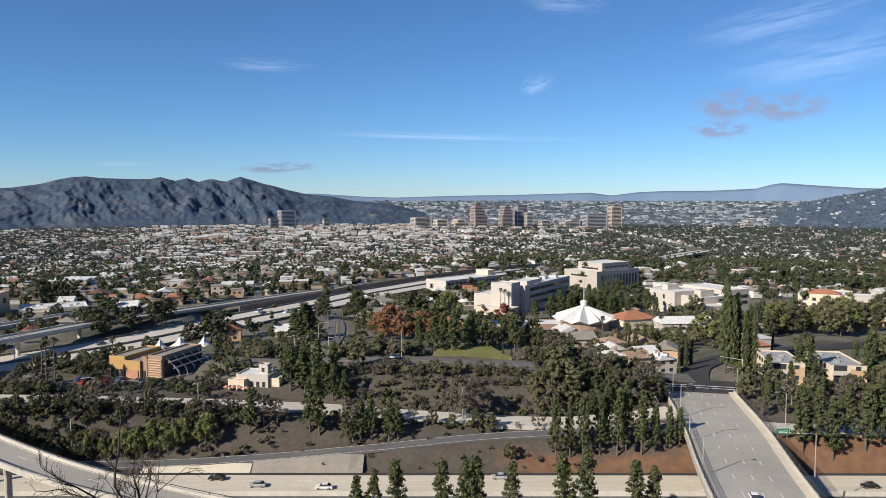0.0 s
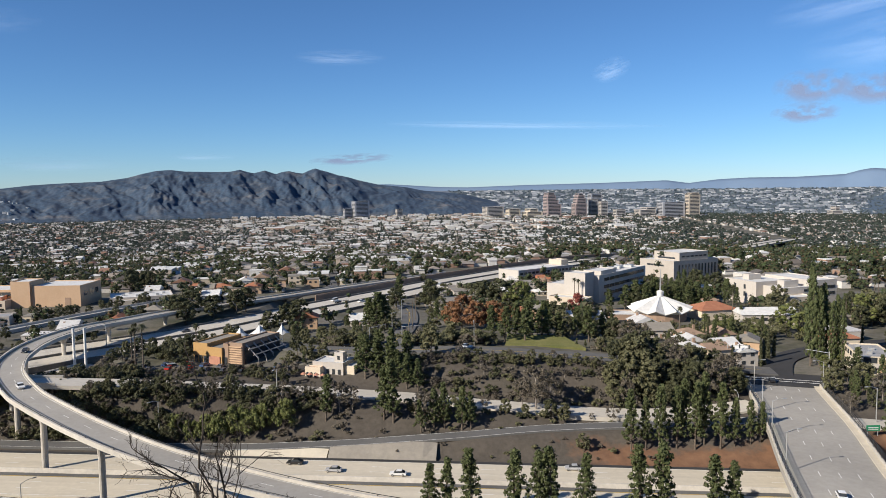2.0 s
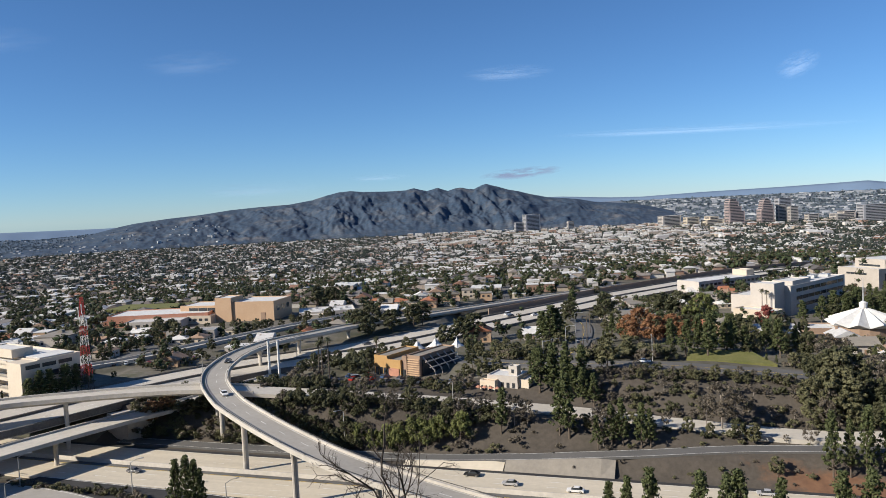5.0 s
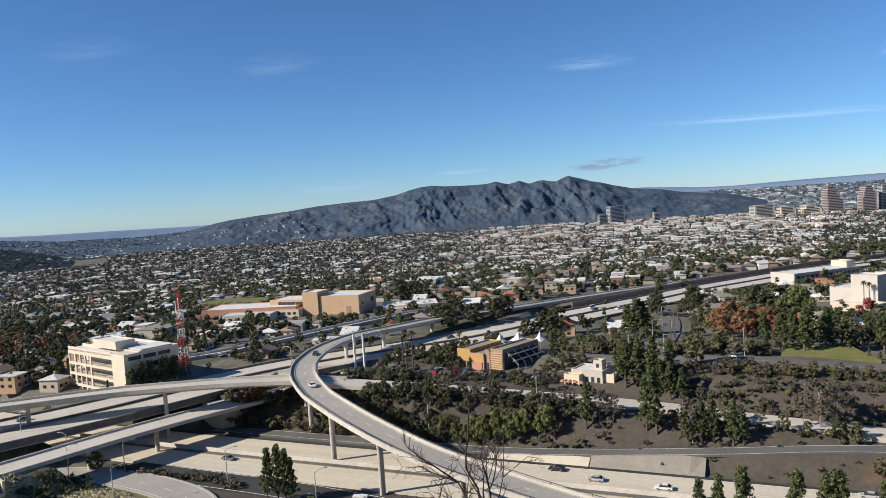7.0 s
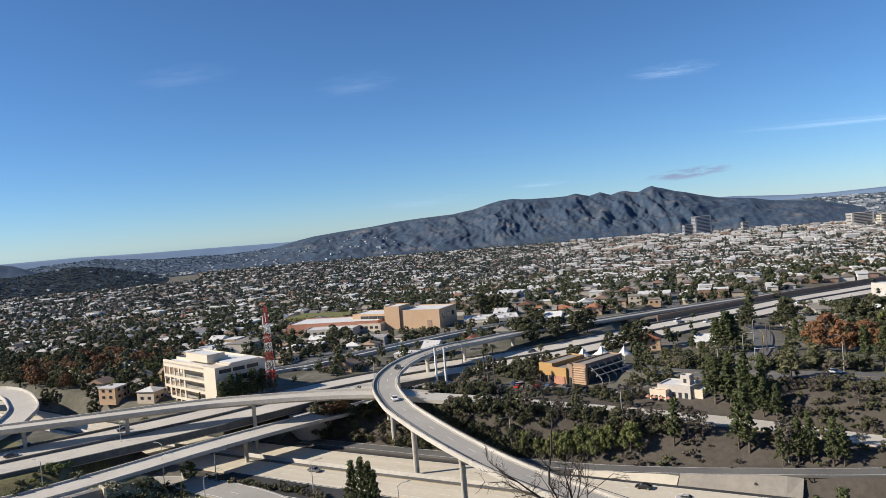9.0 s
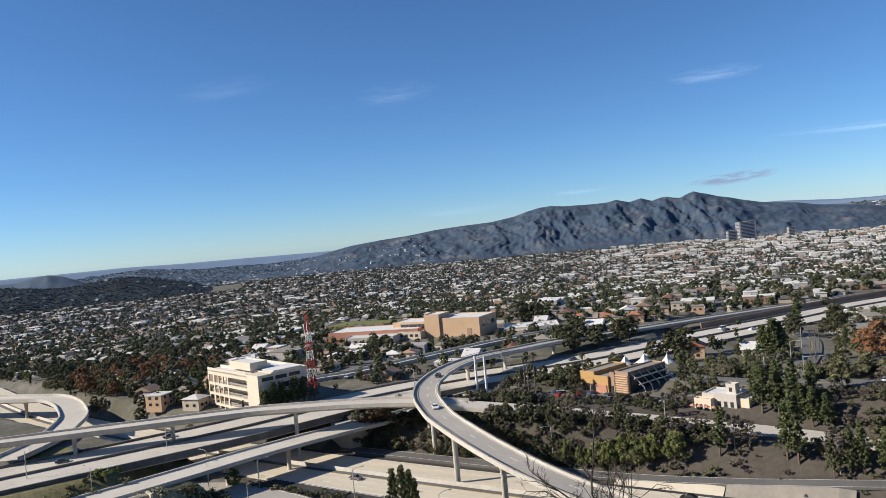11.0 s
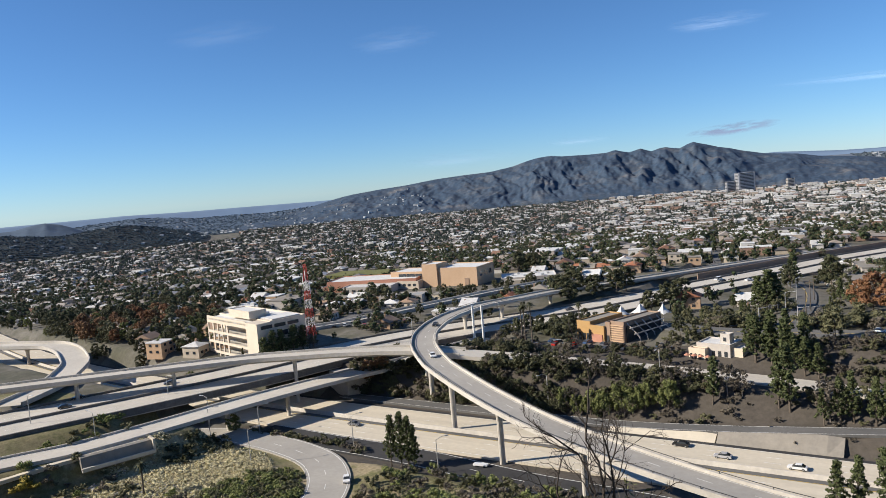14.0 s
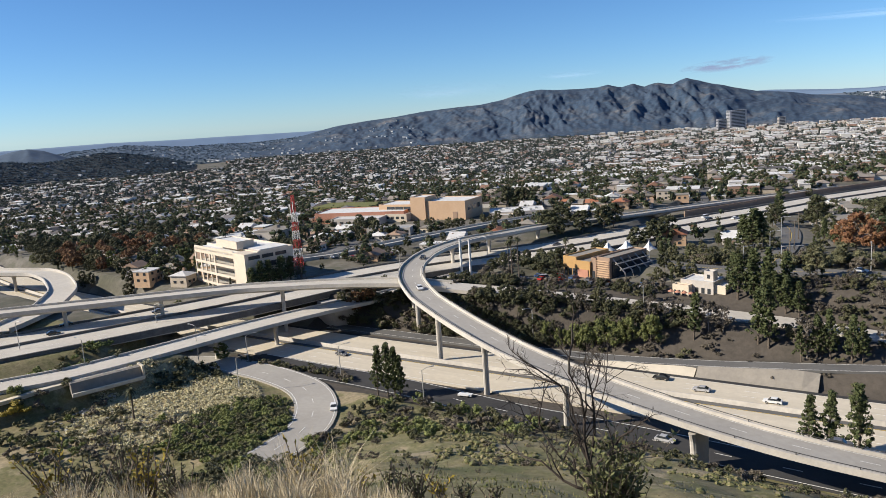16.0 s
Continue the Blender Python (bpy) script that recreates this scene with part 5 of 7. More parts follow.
for i, (p, n_) in enumerate(zip(av, an)):
    for side, lo, hi in ((-1, 6.5, 16), (1, 6.2, 9.5)):
        for _k in range(3 if side < 0 else 2):
            o = side * trng.uniform(lo, hi)
            x, y = p[0] + n_[0] * o, p[1] + n_[1] * o
            if -60 < x < 60 and off_road(x, y, 1.0) and not (-6 < x < 22 and 208 < y < 229):
                plant(trng.choice(["elm", "olive", "shrub", "olive_shrub", "dry_shrub"]) if side < 0 else trng.choice(["dry_shrub", "olive_shrub", "shrub"]), x, y, trng.uniform(2.2, 5.0) if side < 0 else trng.uniform(1.0, 2.2), "planting along the avenue")
for x, y, h in ((75.3, 231, 9.7), (64.6, 257.5, 7.3), (77.3, 232.6, 8.8), (61.1, 248.9, 6.3), (-192.7, 165, 9), (104, 236, 10), (98, 250, 9), (70.6, 222.6, 9.5), (71.6, 223.4, 8.6), (62.2, 221.6, 6.5), (61.3, 246, 8)):
    plant("cypress", x, y, h, "cypresses among the houses")
for x, y, h in ((-17.7, 246.1, 11.3), (-12.9, 243, 9.3), (-7.4, 246.8, 9), (-21, 252, 9), (-3, 244, 7.5)):
    plant("autumn", x, y, h, "autumn trees by the avenue", wide=1.1)
scatter(["elm", "olive", "green", "elm"], 110, -330, -208, 152, 226, 3.5, 7.5, "trees by the houses", 1.2, lambda x, y: (x + 205) ** 2 + (y - 172) ** 2 > 900, 2.8)
scatter(["elm", "olive", "elm"], 34, -214, -150, 290, 352, 3.0, 6.0, "trees beside the school", 2.0, lambda x, y: (x + 214) ** 2 + (y - 338) ** 2 > 420 and y < 340 + (x + 214) * 0.1, 3.0)
scatter(["elm", "olive", "olive_shrub", "green"], 70, 58, 104, 219, 288, 2.0, 5.0, "garden trees by the crossing", 0.8, lambda x, y: clear(x, y, -8), 2.4)
scatter(["elm", "olive_shrub", "pine", "olive"], 46, -66, -20, 217, 300, 1.8, 5.0, "planting beside the hill street", 0.6, None, 2.6)
for x, y, h in ((-203, 380, 13), (-201, 396, 14), (-206, 389, 12), (-197, 391, 11)):
    plant("oak", x, y, h, "dark trees behind the freeway", wide=0.8)
for x, y, h in ((-40, 344, 11), (-52, 333, 12), (-48, 254.3, 14), (-50.5, 256, 12), (-45.5, 257, 12.5)):
    plant("pine", x, y, h, "dark conifers beside the freeway", wide=1.5)
plant("red", 24, 300, 9), plant("red", -9.5, 247.5, 7)
for x, y, h in ((-12.7, 318, 13.1), (1.5, 316, 12.7), (-6.1, 314, 14), (-16, 322, 12)):
    plant("oak", x, y, h, "broad trees before the long building", wide=1.1)
plant("green", 2.5, 311, 13), plant("green", -1.5, 309, 10)
for x, y, h in ((-3.2, 221.9, 11), (2.7, 221.3, 12.7), (7.9, 226.7, 12.1), (13.1, 228, 8.7), (19, 236.5, 9.4), (26.5, 231.7, 8.9), (5, 230, 12), (0, 228, 11), (10, 233, 11), (22, 228, 11), (-7, 228, 10)):
    plant("pine", x, y, h, "trees above the avenue", wide=1.25)
plant("olive", -23, 204, 9), plant("grey", 37.6, 226, 8), plant("grey", 33, 224, 9)
scatter(["elm", "olive", "oak", "pine"], 80, 12, 84, 208, 266, 2.4, 4.8, "garden trees below the church", 1.0, lambda x, y: y > 222 - 0.2 * x, 2.6)
scatter(["elm", "olive", "pine", "elm", "pine"], 70, -34, 84, 219, 302, 3.5, 8, "trees above the avenue", 1.5, lambda x, y: abs(x / y - 0.188) > 0.055 and not (-14 < x < 32 and y < 228) and not (abs(x / y + 0.047) < 0.035 and y < 256), 3.2)
scatter(["elm", "olive", "pine", "green"], 90, 92, 200, 212, 330, 6, 13, "trees among the eastern houses", 2.0, lambda x, y: (x - 110) ** 2 + (y - 214) ** 2 > 500, 4.0)
scatter(["pine", "pine", "oak"], 30, 50, 104, 322, 400, 8, 12, "tall trees behind the church", 2.0, lambda x, y: y > 318 + (x - 40) * 0.25 and (x - 45) ** 2 + (y - 365) ** 2 > 520, 4.0)
scatter(["oak", "olive"], 20, -70, -20, 300, 420, 3, 6.5, "trees beside the freeway", 3.0, None, 5.0)
for x, y, h in ((-36.5, 318, 13), (-52.2, 318, 9), (-50, 312, 8)):
    plant("oak", x, y, h, "broad trees beside the freeway")
for x, y, h in ((-133, 283, 10), (-128.5, 287, 11.5), (-126, 276, 9), (-120, 288, 9.5), (-115, 300, 10), (-112.5, 304, 10.5), (-83, 268, 10), (-79.5, 271, 11), (-88, 262, 8)):
    plant("oak", x, y, h, "dark trees beside the cross freeway", wide=1.15)
for x, y, h in ((-186.2, 168.6, 9.0), (-184.8, 171.4, 9.6), (-183.8, 174.5, 9.2), (-182.6, 178, 9.8), (-182, 182, 9.0), (-181, 186, 8.5)):
    plant("pine", x, y, h, "conifers beside the office building", wide=1.55)
for x, y, h in ((-143.7, 169.6, 6.5), (-140.5, 171, 6)):
    plant("rust", x, y, h, "thicket under the ramps", wide=1.2)
for i in range(440):
    x, y = trng.uniform(-152, -98), trng.uniform(165.5, 190)
    z = ground_at(x, y)
    if 0.9 < z < 13.5 and room(x, y, ROOM["cross_freeway"]) > 1 and (room(x, y, ROOM["low_ramp"]) > 1.5 or z < 4.5) and (room(x, y, ROOM["high_ramp"]) > 1.0 or z < 9.5):
        k_ = trng.choice(["shrub", "shrub", "olive_shrub", "dry_shrub", "oak", "olive"])
        plant(k_, x, y, trng.uniform(1.2, 2.6) * (1.5 if k_ in ("olive", "oak") else 1), "thicket under the ramps", wide=1.1)
for i in range(90):
    x, y = trng.uniform(-148, -108), trng.uniform(167.2, 175)
    k_ = trng.choice(["shrub", "olive", "oak", "dry_shrub", "olive_shrub"])
    plant(k_, x, y, trng.uniform(1.6, 3.4), "thicket under the ramps", wide=1.2)
# the ramp ends here; shrubs placed to hide its cut end from the camera
for x, y, h in ((-99.4, 83.2, 2.4), (-96.6, 82.6, 2.6), (-94.2, 84.6, 2.2), (-101.8, 83.4, 2.0), (-92.8, 87.2, 2.0), (-98, 80.6, 2.4), (-95, 80.5, 2.2), (-92.4, 82.5, 2.0)):
    plant(trng.choice(["bright_shrub", "olive_shrub"]), x, y, h, "scrub where the ramp passes the hill", wide=1.3)
for i in range(26):
    x = -152 + i * 1.55
    plant(trng.choice(["shrub", "olive_shrub", "dry_shrub"]), x, 130.2 + 0.5 * math.sin(i * 1.7) - max(0, (x + 120)) * 0.25, trng.uniform(1.2, 2.4), "hedge between ramp and freeway")
for x, y, h in ((-150.5, 109.8, 2.6), (-149.8, 114.1, 2.4), (-151.8, 106.7, 2.2), (-149.6, 104.1, 2.2), (-148, 108, 2.4), (-146, 113, 2.0), (-152, 112, 2.2), (-147, 105, 1.8), (-144, 116, 1.8), (-147.5, 118, 2.2), (-150, 118, 2.4)):
    plant("shrub", x, y, h, "dark shrubs inside the ramp", wide=1.2)
plant("green", -155.5, 127.8, 5.2), plant("yellow_shrub", -163.3, 77.8, 3.4, wide=1.3), plant("bright_shrub", -166, 80, 2.6)
scatter(["olive_shrub", "bright_shrub", "bright_shrub"], 50, -180, -167, 90, 130, 1.2, 2.4, "planting between the lanes", 0.2, None, 1.2)
scatter(["olive_shrub", "dry_shrub", "bright_shrub", "olive_shrub"], 170, -165, -112, 66, 92, 0.6, 2.0, "scrub inside the ramp", 1.0, None, 1.5)
scatter(["bright_shrub", "bright_shrub", "olive_shrub"], 260, -129, -103, 82, 112, 0.8, 1.8, "green scrub beside the ramp", 0.8, lambda x, y: x > -129 + abs(y - 98) * 0.5, 1.0)
# more scrub to cover that cut end in the camera's view
scatter(["bright_shrub", "olive_shrub", "shrub"], 60, -104, -88, 70, 88, 1.2, 2.6, "scrub where the ramp passes the hill", 0.4, None, 1.2)
scatter(["dry_shrub", "olive_shrub"], 40, -60, 30, 161.5, 176, 0.6, 1.4, "scrub on the bare bank", 0.5, None, 3.0)
scatter(["oak", "olive", "pine"], 26, -75, -45, 206, 250, 2.5, 6, "trees by the car parks", 2.5, lambda x, y: clear(x, y, -6), 4.0)
scatter(["elm", "olive", "elm", "green"], 50, -450, -320, 158, 222, 4, 8, "trees by the houses", 2.0, None, 4.0)
scatter(["rust", "rust", "autumn", "olive", "elm"], 70, -350, -270, 176, 226, 6, 9.5, "autumn trees by the houses", 3.0, None, 4.5)
scatter(["elm", "olive", "elm", "pine"], 150, -420, -205, 165, 300, 4, 8.5, "trees by the houses", 2.5, lambda x, y: (x + 205) ** 2 + (y - 172) ** 2 > 900, 3.6)
scatter(["oak", "shrub", "olive"], 40, -190, -125, 200, 270, 2.0, 5.0, "planting beside the cross freeway", 2.0, None, 3.0)
scatter(["shrub", "olive", "oak"], 40, -128, -96, 205, 270, 2.0, 5.5, "planting beside the cross freeway", 2.0, None, 2.6)


for key, lists in SCRUB.items():
    v = np.concatenate(lists)
    kind_ = "scrub" if TREES[key][0] == "shrub" else "tree_crowns"
    tagged(part(kind_, fast_mesh(kind_, v, np.arange(len(v)).reshape(-1, 3), TREES[key][2][0][1].materials[0]), None), TREES[key][3] + " in loose patches", "scrub" if kind_ == "scrub" else "trees", kind="stuff")


def palm(x, y, h, group="palms"):
    ob = thing("palm_tree", "tall slim palm with a small tuft of fronds", "tree", (x, y, ground_at(x, y)), trng.uniform(0, 360), group)
    part("trunk", Geo().tube([(0, 0, -0.3), (0.05, 0, h * 0.5), (0.1, 0.05, h)], [0.24, 0.17, 0.15], 7), M["bark"], ob)
    g = Geo()
    r = random.Random(int(x * 7 + y))
    for i in range(34):
        a, d = i * 2.4, r.uniform(-0.9, 0.8)
        prev = None
        for k in range(4):
            q = k / 3
            reach = 1.6 * q * math.cos(d * (0.6 + 0.8 * q))
            z = h + 1.5 * q * math.sin(d) - 0.9 * q * q
            wv = 0.22 * (1 - q * 0.8)
            p = [(0.1 + math.cos(a) * reach - math.sin(a) * wv * s_, 0.05 + math.sin(a) * reach + math.cos(a) * wv * s_, z) for s_ in (-1, 1)]
            if prev:
                g.add(prev + p, [(0, 1, 3, 2)])
            prev = p
    part("crown", g, M["leaf_dark"], ob)


for x, y, h in ((-139.6, 89.7, 6.6), (-107.1, 201, 13), (-109.2, 203, 11.9), (-105.3, 202, 13.8), (-100, 226, 9.6), (26, 338, 12), (28, 339, 11.5), (58, 272, 8), (84, 300, 12), (100, 275, 9), (96, 282, 8), (122, 290, 11), (128, 300, 10), (110, 268, 9), (150, 330, 13), (156, 340, 12), (163, 345, 13), (171, 350, 12), (178, 352, 14), (190, 350, 12)):
    palm(x, y, h)

# ---- buildings that stand out

PANES = {}


def pane_mesh(w, h, mat="window_glass", depth=0.16):
    key = (round(w, 2), round(h, 2), mat, depth)
    if key not in PANES:
        PANES[key] = Geo().box(0, 0, 0, w, depth, h).mesh("window", M[mat])
    return PANES[key]


def windows(parent, face, cols, rows, w, h, z0, dz, u0, u1, name="window", mat="window_glass"):
    """Windows on a face of a box (x0, y0, x1, y1) side: 'front' (y0), 'left' (x0), 'right' (x1)."""
    side, c0, c1, at = face
    for r in range(rows):
        for c in range(cols):
            u = u0 + (u1 - u0) * (c + 0.5) / cols
            ob = part(name, pane_mesh(w, h, mat), None, parent)
            turn = 0 if side == "front" else 90
            ob.matrix_local = pose(*((u, at, z0 + r * dz) if side == "front" else (at, u, z0 + r * dz)), 0, 0, turn)


def block(parent, x0, x1, y0, y1, h, mat, roof="white_roof", z=-2.0, name="wall", lip=0.5):
    """A mass with a parapet and a roof deck inside it."""
    g = Geo().box((x0 + x1) / 2, (y0 + y1) / 2, z, x1 - x0, y1 - y0, h - z)
    part(name, g, M[mat], parent)
    if lip:
        p = Geo()
        t = 0.3
        p.box((x0 + x1) / 2, y0 + t / 2, h + 0.004, x1 - x0, t, lip).box((x0 + x1) / 2, y1 - t / 2, h + 0.004, x1 - x0, t, lip)
        p.box(x0 + t / 2, (y0 + y1) / 2, h + 0.004, t, y1 - y0 - 2 * t, lip).box(x1 - t / 2, (y0 + y1) / 2, h + 0.004, t, y1 - y0 - 2 * t, lip)
        part("parapet", p, M[mat], parent)
        part("roof", Geo().box((x0 + x1) / 2, (y0 + y1) / 2, h + 0.004, x1 - x0 - 2 * t - 0.02, y1 - y0 - 2 * t - 0.02, 0.12), M[roof], parent)


def roof_units(parent, spots, mat="steel"):
    for x, y, z, sx, sy, sz in spots:
        part("roof_unit", Geo().box(x, y, z + 0.13, sx, sy, sz), M[mat], parent)


# office building beside the interchange
b = thing("office_building", "cream office building with open parking decks and a penthouse", "building", (-188, 168, 7), -15)
block(b, -38, 0, 5, 18.6, 12.0, "office_wall", z=-5.0, lip=0.7)
part("end_wall", Geo().box(-4, 2.49, -5, 8, 4.98, 17.4), M["office_wall"], b, "blank cream stair wall")
part("deck_roof", Geo().box(-23.01, 2.49, 11.4, 29.98, 4.98, 0.5), M["white_roof"], b)
for z0, z1 in ((10.3, 12.7), (6.7, 7.6), (3.1, 4.0), (-0.5, 0.4), (-5.0, -3.2)):
    part("spandrel", Geo().box(-23.01, 0.2, z0, 29.98, 0.4, z1 - z0), M["office_wall"], b)
for z0 in (6.8, 3.2, -0.4):
    part("deck", Geo().box(-23.01, 2.7, z0, 29.9, 4.5, 0.3), M["structure_concrete"], b)
for u, w in ((-37.7, 0.6), (-33.4, 0.9), (-29.8, 0.6), (-26.2, 0.6), (-22.4, 1.0)):
    for z0, z1 in ((-3.19, -0.51), (0.41, 3.09), (4.01, 6.69), (7.61, 10.29)):
        part("pier", Geo().box(u, 0.22, z0, w, 0.44, z1 - z0), M["office_wall"], b)
for z0 in (0.9, 4.5, 8.1):
    part("guard_rail", Geo().box(-15.2, 0.28, z0 + 0.5, 13.2, 0.08, 0.08), M["steel"], b)
block(b, -26, -10.5, 3.0, 9.5, 15.0, "office_wall", z=12.75, name="penthouse", lip=0.4)
block(b, -9.6, -0.6, 6, 17, 12.9, "white_wall", z=12.2, name="raised_roof", lip=0)
part("roof_cover", Geo().box(-5.1, 11.5, 12.91, 8.8, 10.8, 0.15), M["white_roof"], b)
windows(b, ("right", 0, 0, 0.03), 3, 1, 4.2, 1.2, 10.3, 1, 1.0, 16)
windows(b, ("right", 0, 0, 0.03), 3, 2, 3.0, 1.7, 3.6, 3.6, 8, 18.4)
roof_units(b, [(-32, 13, 12.0, 3, 2, 1.2), (-18, 13, 12.0, 2.4, 2, 1.0), (-25, 15, 12.0, 1.6, 1.6, 0.9)])

# red and white lattice mast
b = thing("radio_mast", "red and white lattice radio mast", "mast", (-177.5, 182, 7.3), 20)
for i in range(10):
    z0, z1 = i * 3.0, i * 3.0 + 2.99
    a0, a1 = 1.45 * (1 - z0 / 40), 1.45 * (1 - z1 / 40)
    g = Geo()
    cs = ((-1, -1), (1, -1), (1, 1), (-1, 1))
    for k in range(4):
        p, q = cs[k], cs[(k + 1) % 4]
        g.tube([(p[0] * a0, p[1] * a0, z0), (p[0] * a1, p[1] * a1, z1)], [0.07, 0.07], 4)
        g.tube([(p[0] * a0, p[1] * a0, z0), (q[0] * a1, q[1] * a1, z1)], [0.035, 0.035], 4)
        g.tube([(q[0] * a0, q[1] * a0, z0), (p[0] * a1, p[1] * a1, z1)], [0.035, 0.035], 4)
        g.tube([(p[0] * a1, p[1] * a1, z1), (q[0] * a1, q[1] * a1, z1)], [0.06, 0.06], 4)
    part("section", g, M["white_paint" if i in (3, 5, 7) else "dark_metal" if i < 2 else "red_paint"], b, "white section" if i in (3, 5, 7) else "")
g = Geo()
for i in range(6):
    g.tube([(0.5 * math.cos(i), 0.5 * math.sin(i), 20 + i), (1.2 * math.cos(i), 1.2 * math.sin(i), 20 + i), (1.2 * math.cos(i), 1.2 * math.sin(i), 23 + i)], [0.1, 0.1, 0.12], 5)
part("antennas", g, M["white_paint"], b)
for x, y in ((-128.4, 206), (-125.4, 206.8)):
    b = thing("pole", "tall plain white steel pole beside the flyover", "pole", (x, y, ground_at(x, y)), group="pair of poles")
    part("shaft", Geo().tube([(0, 0, -0.3), (0, 0, 13)], [0.42, 0.36], 10), M["white_paint"], b)
    part("cap", Geo().tube([(0, 0, 13.0), (0, 0, 13.25)], [0.46, 0.4], 10), M["steel"], b)

# school
b = thing("school_building", "peach stucco school hall of several plain blocks", "building", (-226, 331, 5.2), 6)
block(b, 0, 23, 0, 22, 9.8, "peach_wall")
block(b, -9, -0.02, -1, 12, 12.0, "peach_wall")
block(b, -32, -9.05, 4, 22, 7.6, "peach_wall")
block(b, -30, -9.05, -6, 3.9, 3.8, "tan_wall")
part("door", Geo().box(17, -0.05, 0, 2.6, 0.2, 4.6), M["brown_wall"], b)
windows(b, ("front", 0, 0, 3.97), 3, 1, 5.0, 2.0, 4.9, 1, -27, -11)
windows(b, ("front", 0, 0, -6.03), 6, 1, 1.8, 1.3, 1.6, 1, -29, -10)
windows(b, ("right", 0, 0, 23.03), 3, 1, 3.0, 2.4, 5.0, 1, 2, 20)
b = thing("gym_building", "long low brick building with a pale flat roof", "building", (-262, 318, 5), 18)
block(b, -26, 26, 0, 24, 5.4, "coral_wall", "white_roof")
block(b, -12, 16, -12, -0.05, 3.6, "white_wall", "roofing")
windows(b, ("front", 0, 0, -12.03), 7, 1, 2.0, 1.4, 1.2, 1, -11, 15)
tagged(part("sports_field", Geo().box(-322, 398, 2.2, 66, 26, 2.1, 12), M["lawn"]), "bright green sports field", "field", kind="structure")

b = thing("warehouse_building", "long low building with a white flat roof and roof units", "building", (-192, 339, 4.6), 29)
block(b, 0, 28.5, 0, 20, 3.4, "white_wall")
block(b, 4, 12, -5, -0.05, 2.6, "cream_wall")
windows(b, ("front", 0, 0, -0.03), 8, 1, 1.6, 1.0, 1.2, 1, 12.5, 28)
roof_units(b, [(3 + 3.1 * k, 5 + 5 * (k % 3), 3.4, 1.4, 1.6, 0.9) for k in range(8)])
b = thing("classroom_building", "white two-storey classroom block with a grey roof", "building", (-221, 273, 5.6), 20.6)
block(b, 0, 21, 0, 10, 4.0, "white_wall", "grey_roof")
windows(b, ("front", 0, 0, -0.03), 8, 2, 1.5, 0.9, 0.5, 1.9, 0.5, 20.5)

# orange shop with slanted white beams
b = thing("shop_building", "orange and brown stucco shop with stepped walls and white beams", "building", (-96.3, 215.2, 8.2), -17.5)
b.matrix_world = b.matrix_world @ Matrix.Diagonal((0.88, 1, 0.95, 1))
block(b, 0, 6, 0, 16, 5.8, "orange_wall", "slope_concrete")
block(b, 6.02, 12.5, -0.6, 16, 4.9, "orange_wall", "slope_concrete")
block(b, 12.52, 14.5, 0.2, 16, 6.2, "brown_wall", "slope_concrete")
block(b, 14.52, 20, 0.6, 19, 6.6, "brown_wall", "slope_concrete")
part("coral_panel", Geo().box(9.6, -0.75, -1, 4.6, 0.25, 3.6), M["coral_wall"], b)
for k in range(8):
    part("slat", Geo().box(17.2, 0.42, 0.6 + k * 0.72, 5.2, 0.3, 0.32), M["peach_wall"], b)
for u in (1.2, 3.2, 4.9, 7.0, 13.4):
    part("window", pane_mesh(1.2, 2.4, depth=0.3), None, b).matrix_local = pose(u, -0.02 if u < 6 else -0.62 if u < 12 else 0.18, 0.0)
for k in range(5):
    y0 = 2.0 + k * 3.6
    part("beam", Geo().tube([(20.2, y0, 6.4), (24.5, y0 + 0.6, 2.6), (25.0, y0 + 0.7, 0)], [0.26, 0.26, 0.26], 4), M["white_wall"], b)
for z, x in ((5.0, 21.9), (3.4, 23.7)):
    part("beam", Geo().box(x, 9.5, z, 0.3, 16.5, 0.3), M["white_wall"], b)
# the side's shade, put in as one dark glassy sheet
part("side_glazing", Geo().box(20.25, 10, 0.2, 0.3, 17, 5.4), M["window_glass"], b)
for x, y, w in ((-83, 236, 7), (-76, 237.5, 5.5), (-91, 240, 6)):
    t = thing("canopy", "white stretched fabric canopy on a mast", "canopy", (x, y, ground_at(x, y)), 20, "canopies behind the shop")
    g = Geo()
    n = 16
    ring = [(math.cos(2 * math.pi * i / n) * w / 2 * (1.0 if i % 4 == 0 else 0.74), math.sin(2 * math.pi * i / n) * w / 2 * (1.0 if i % 4 == 0 else 0.74), 3.4 - (0.4 if i % 4 == 0 else 0)) for i in range(n)]
    midr = [(p[0] * 0.4, p[1] * 0.4, 4.4) for p in ring]
    g.add(ring + midr + [(0, 0, 6.2)], [(i, (i + 1) % n, n + (i + 1) % n, n + i) for i in range(n)] + [(n + i, n + (i + 1) % n, 2 * n) for i in range(n)])
    part("fabric", g, M["white_roof"], t)
    part("mast", Geo().tube([(0, 0, -0.2), (0, 0, 6.5)], [0.12, 0.1], 6), M["steel"], t)

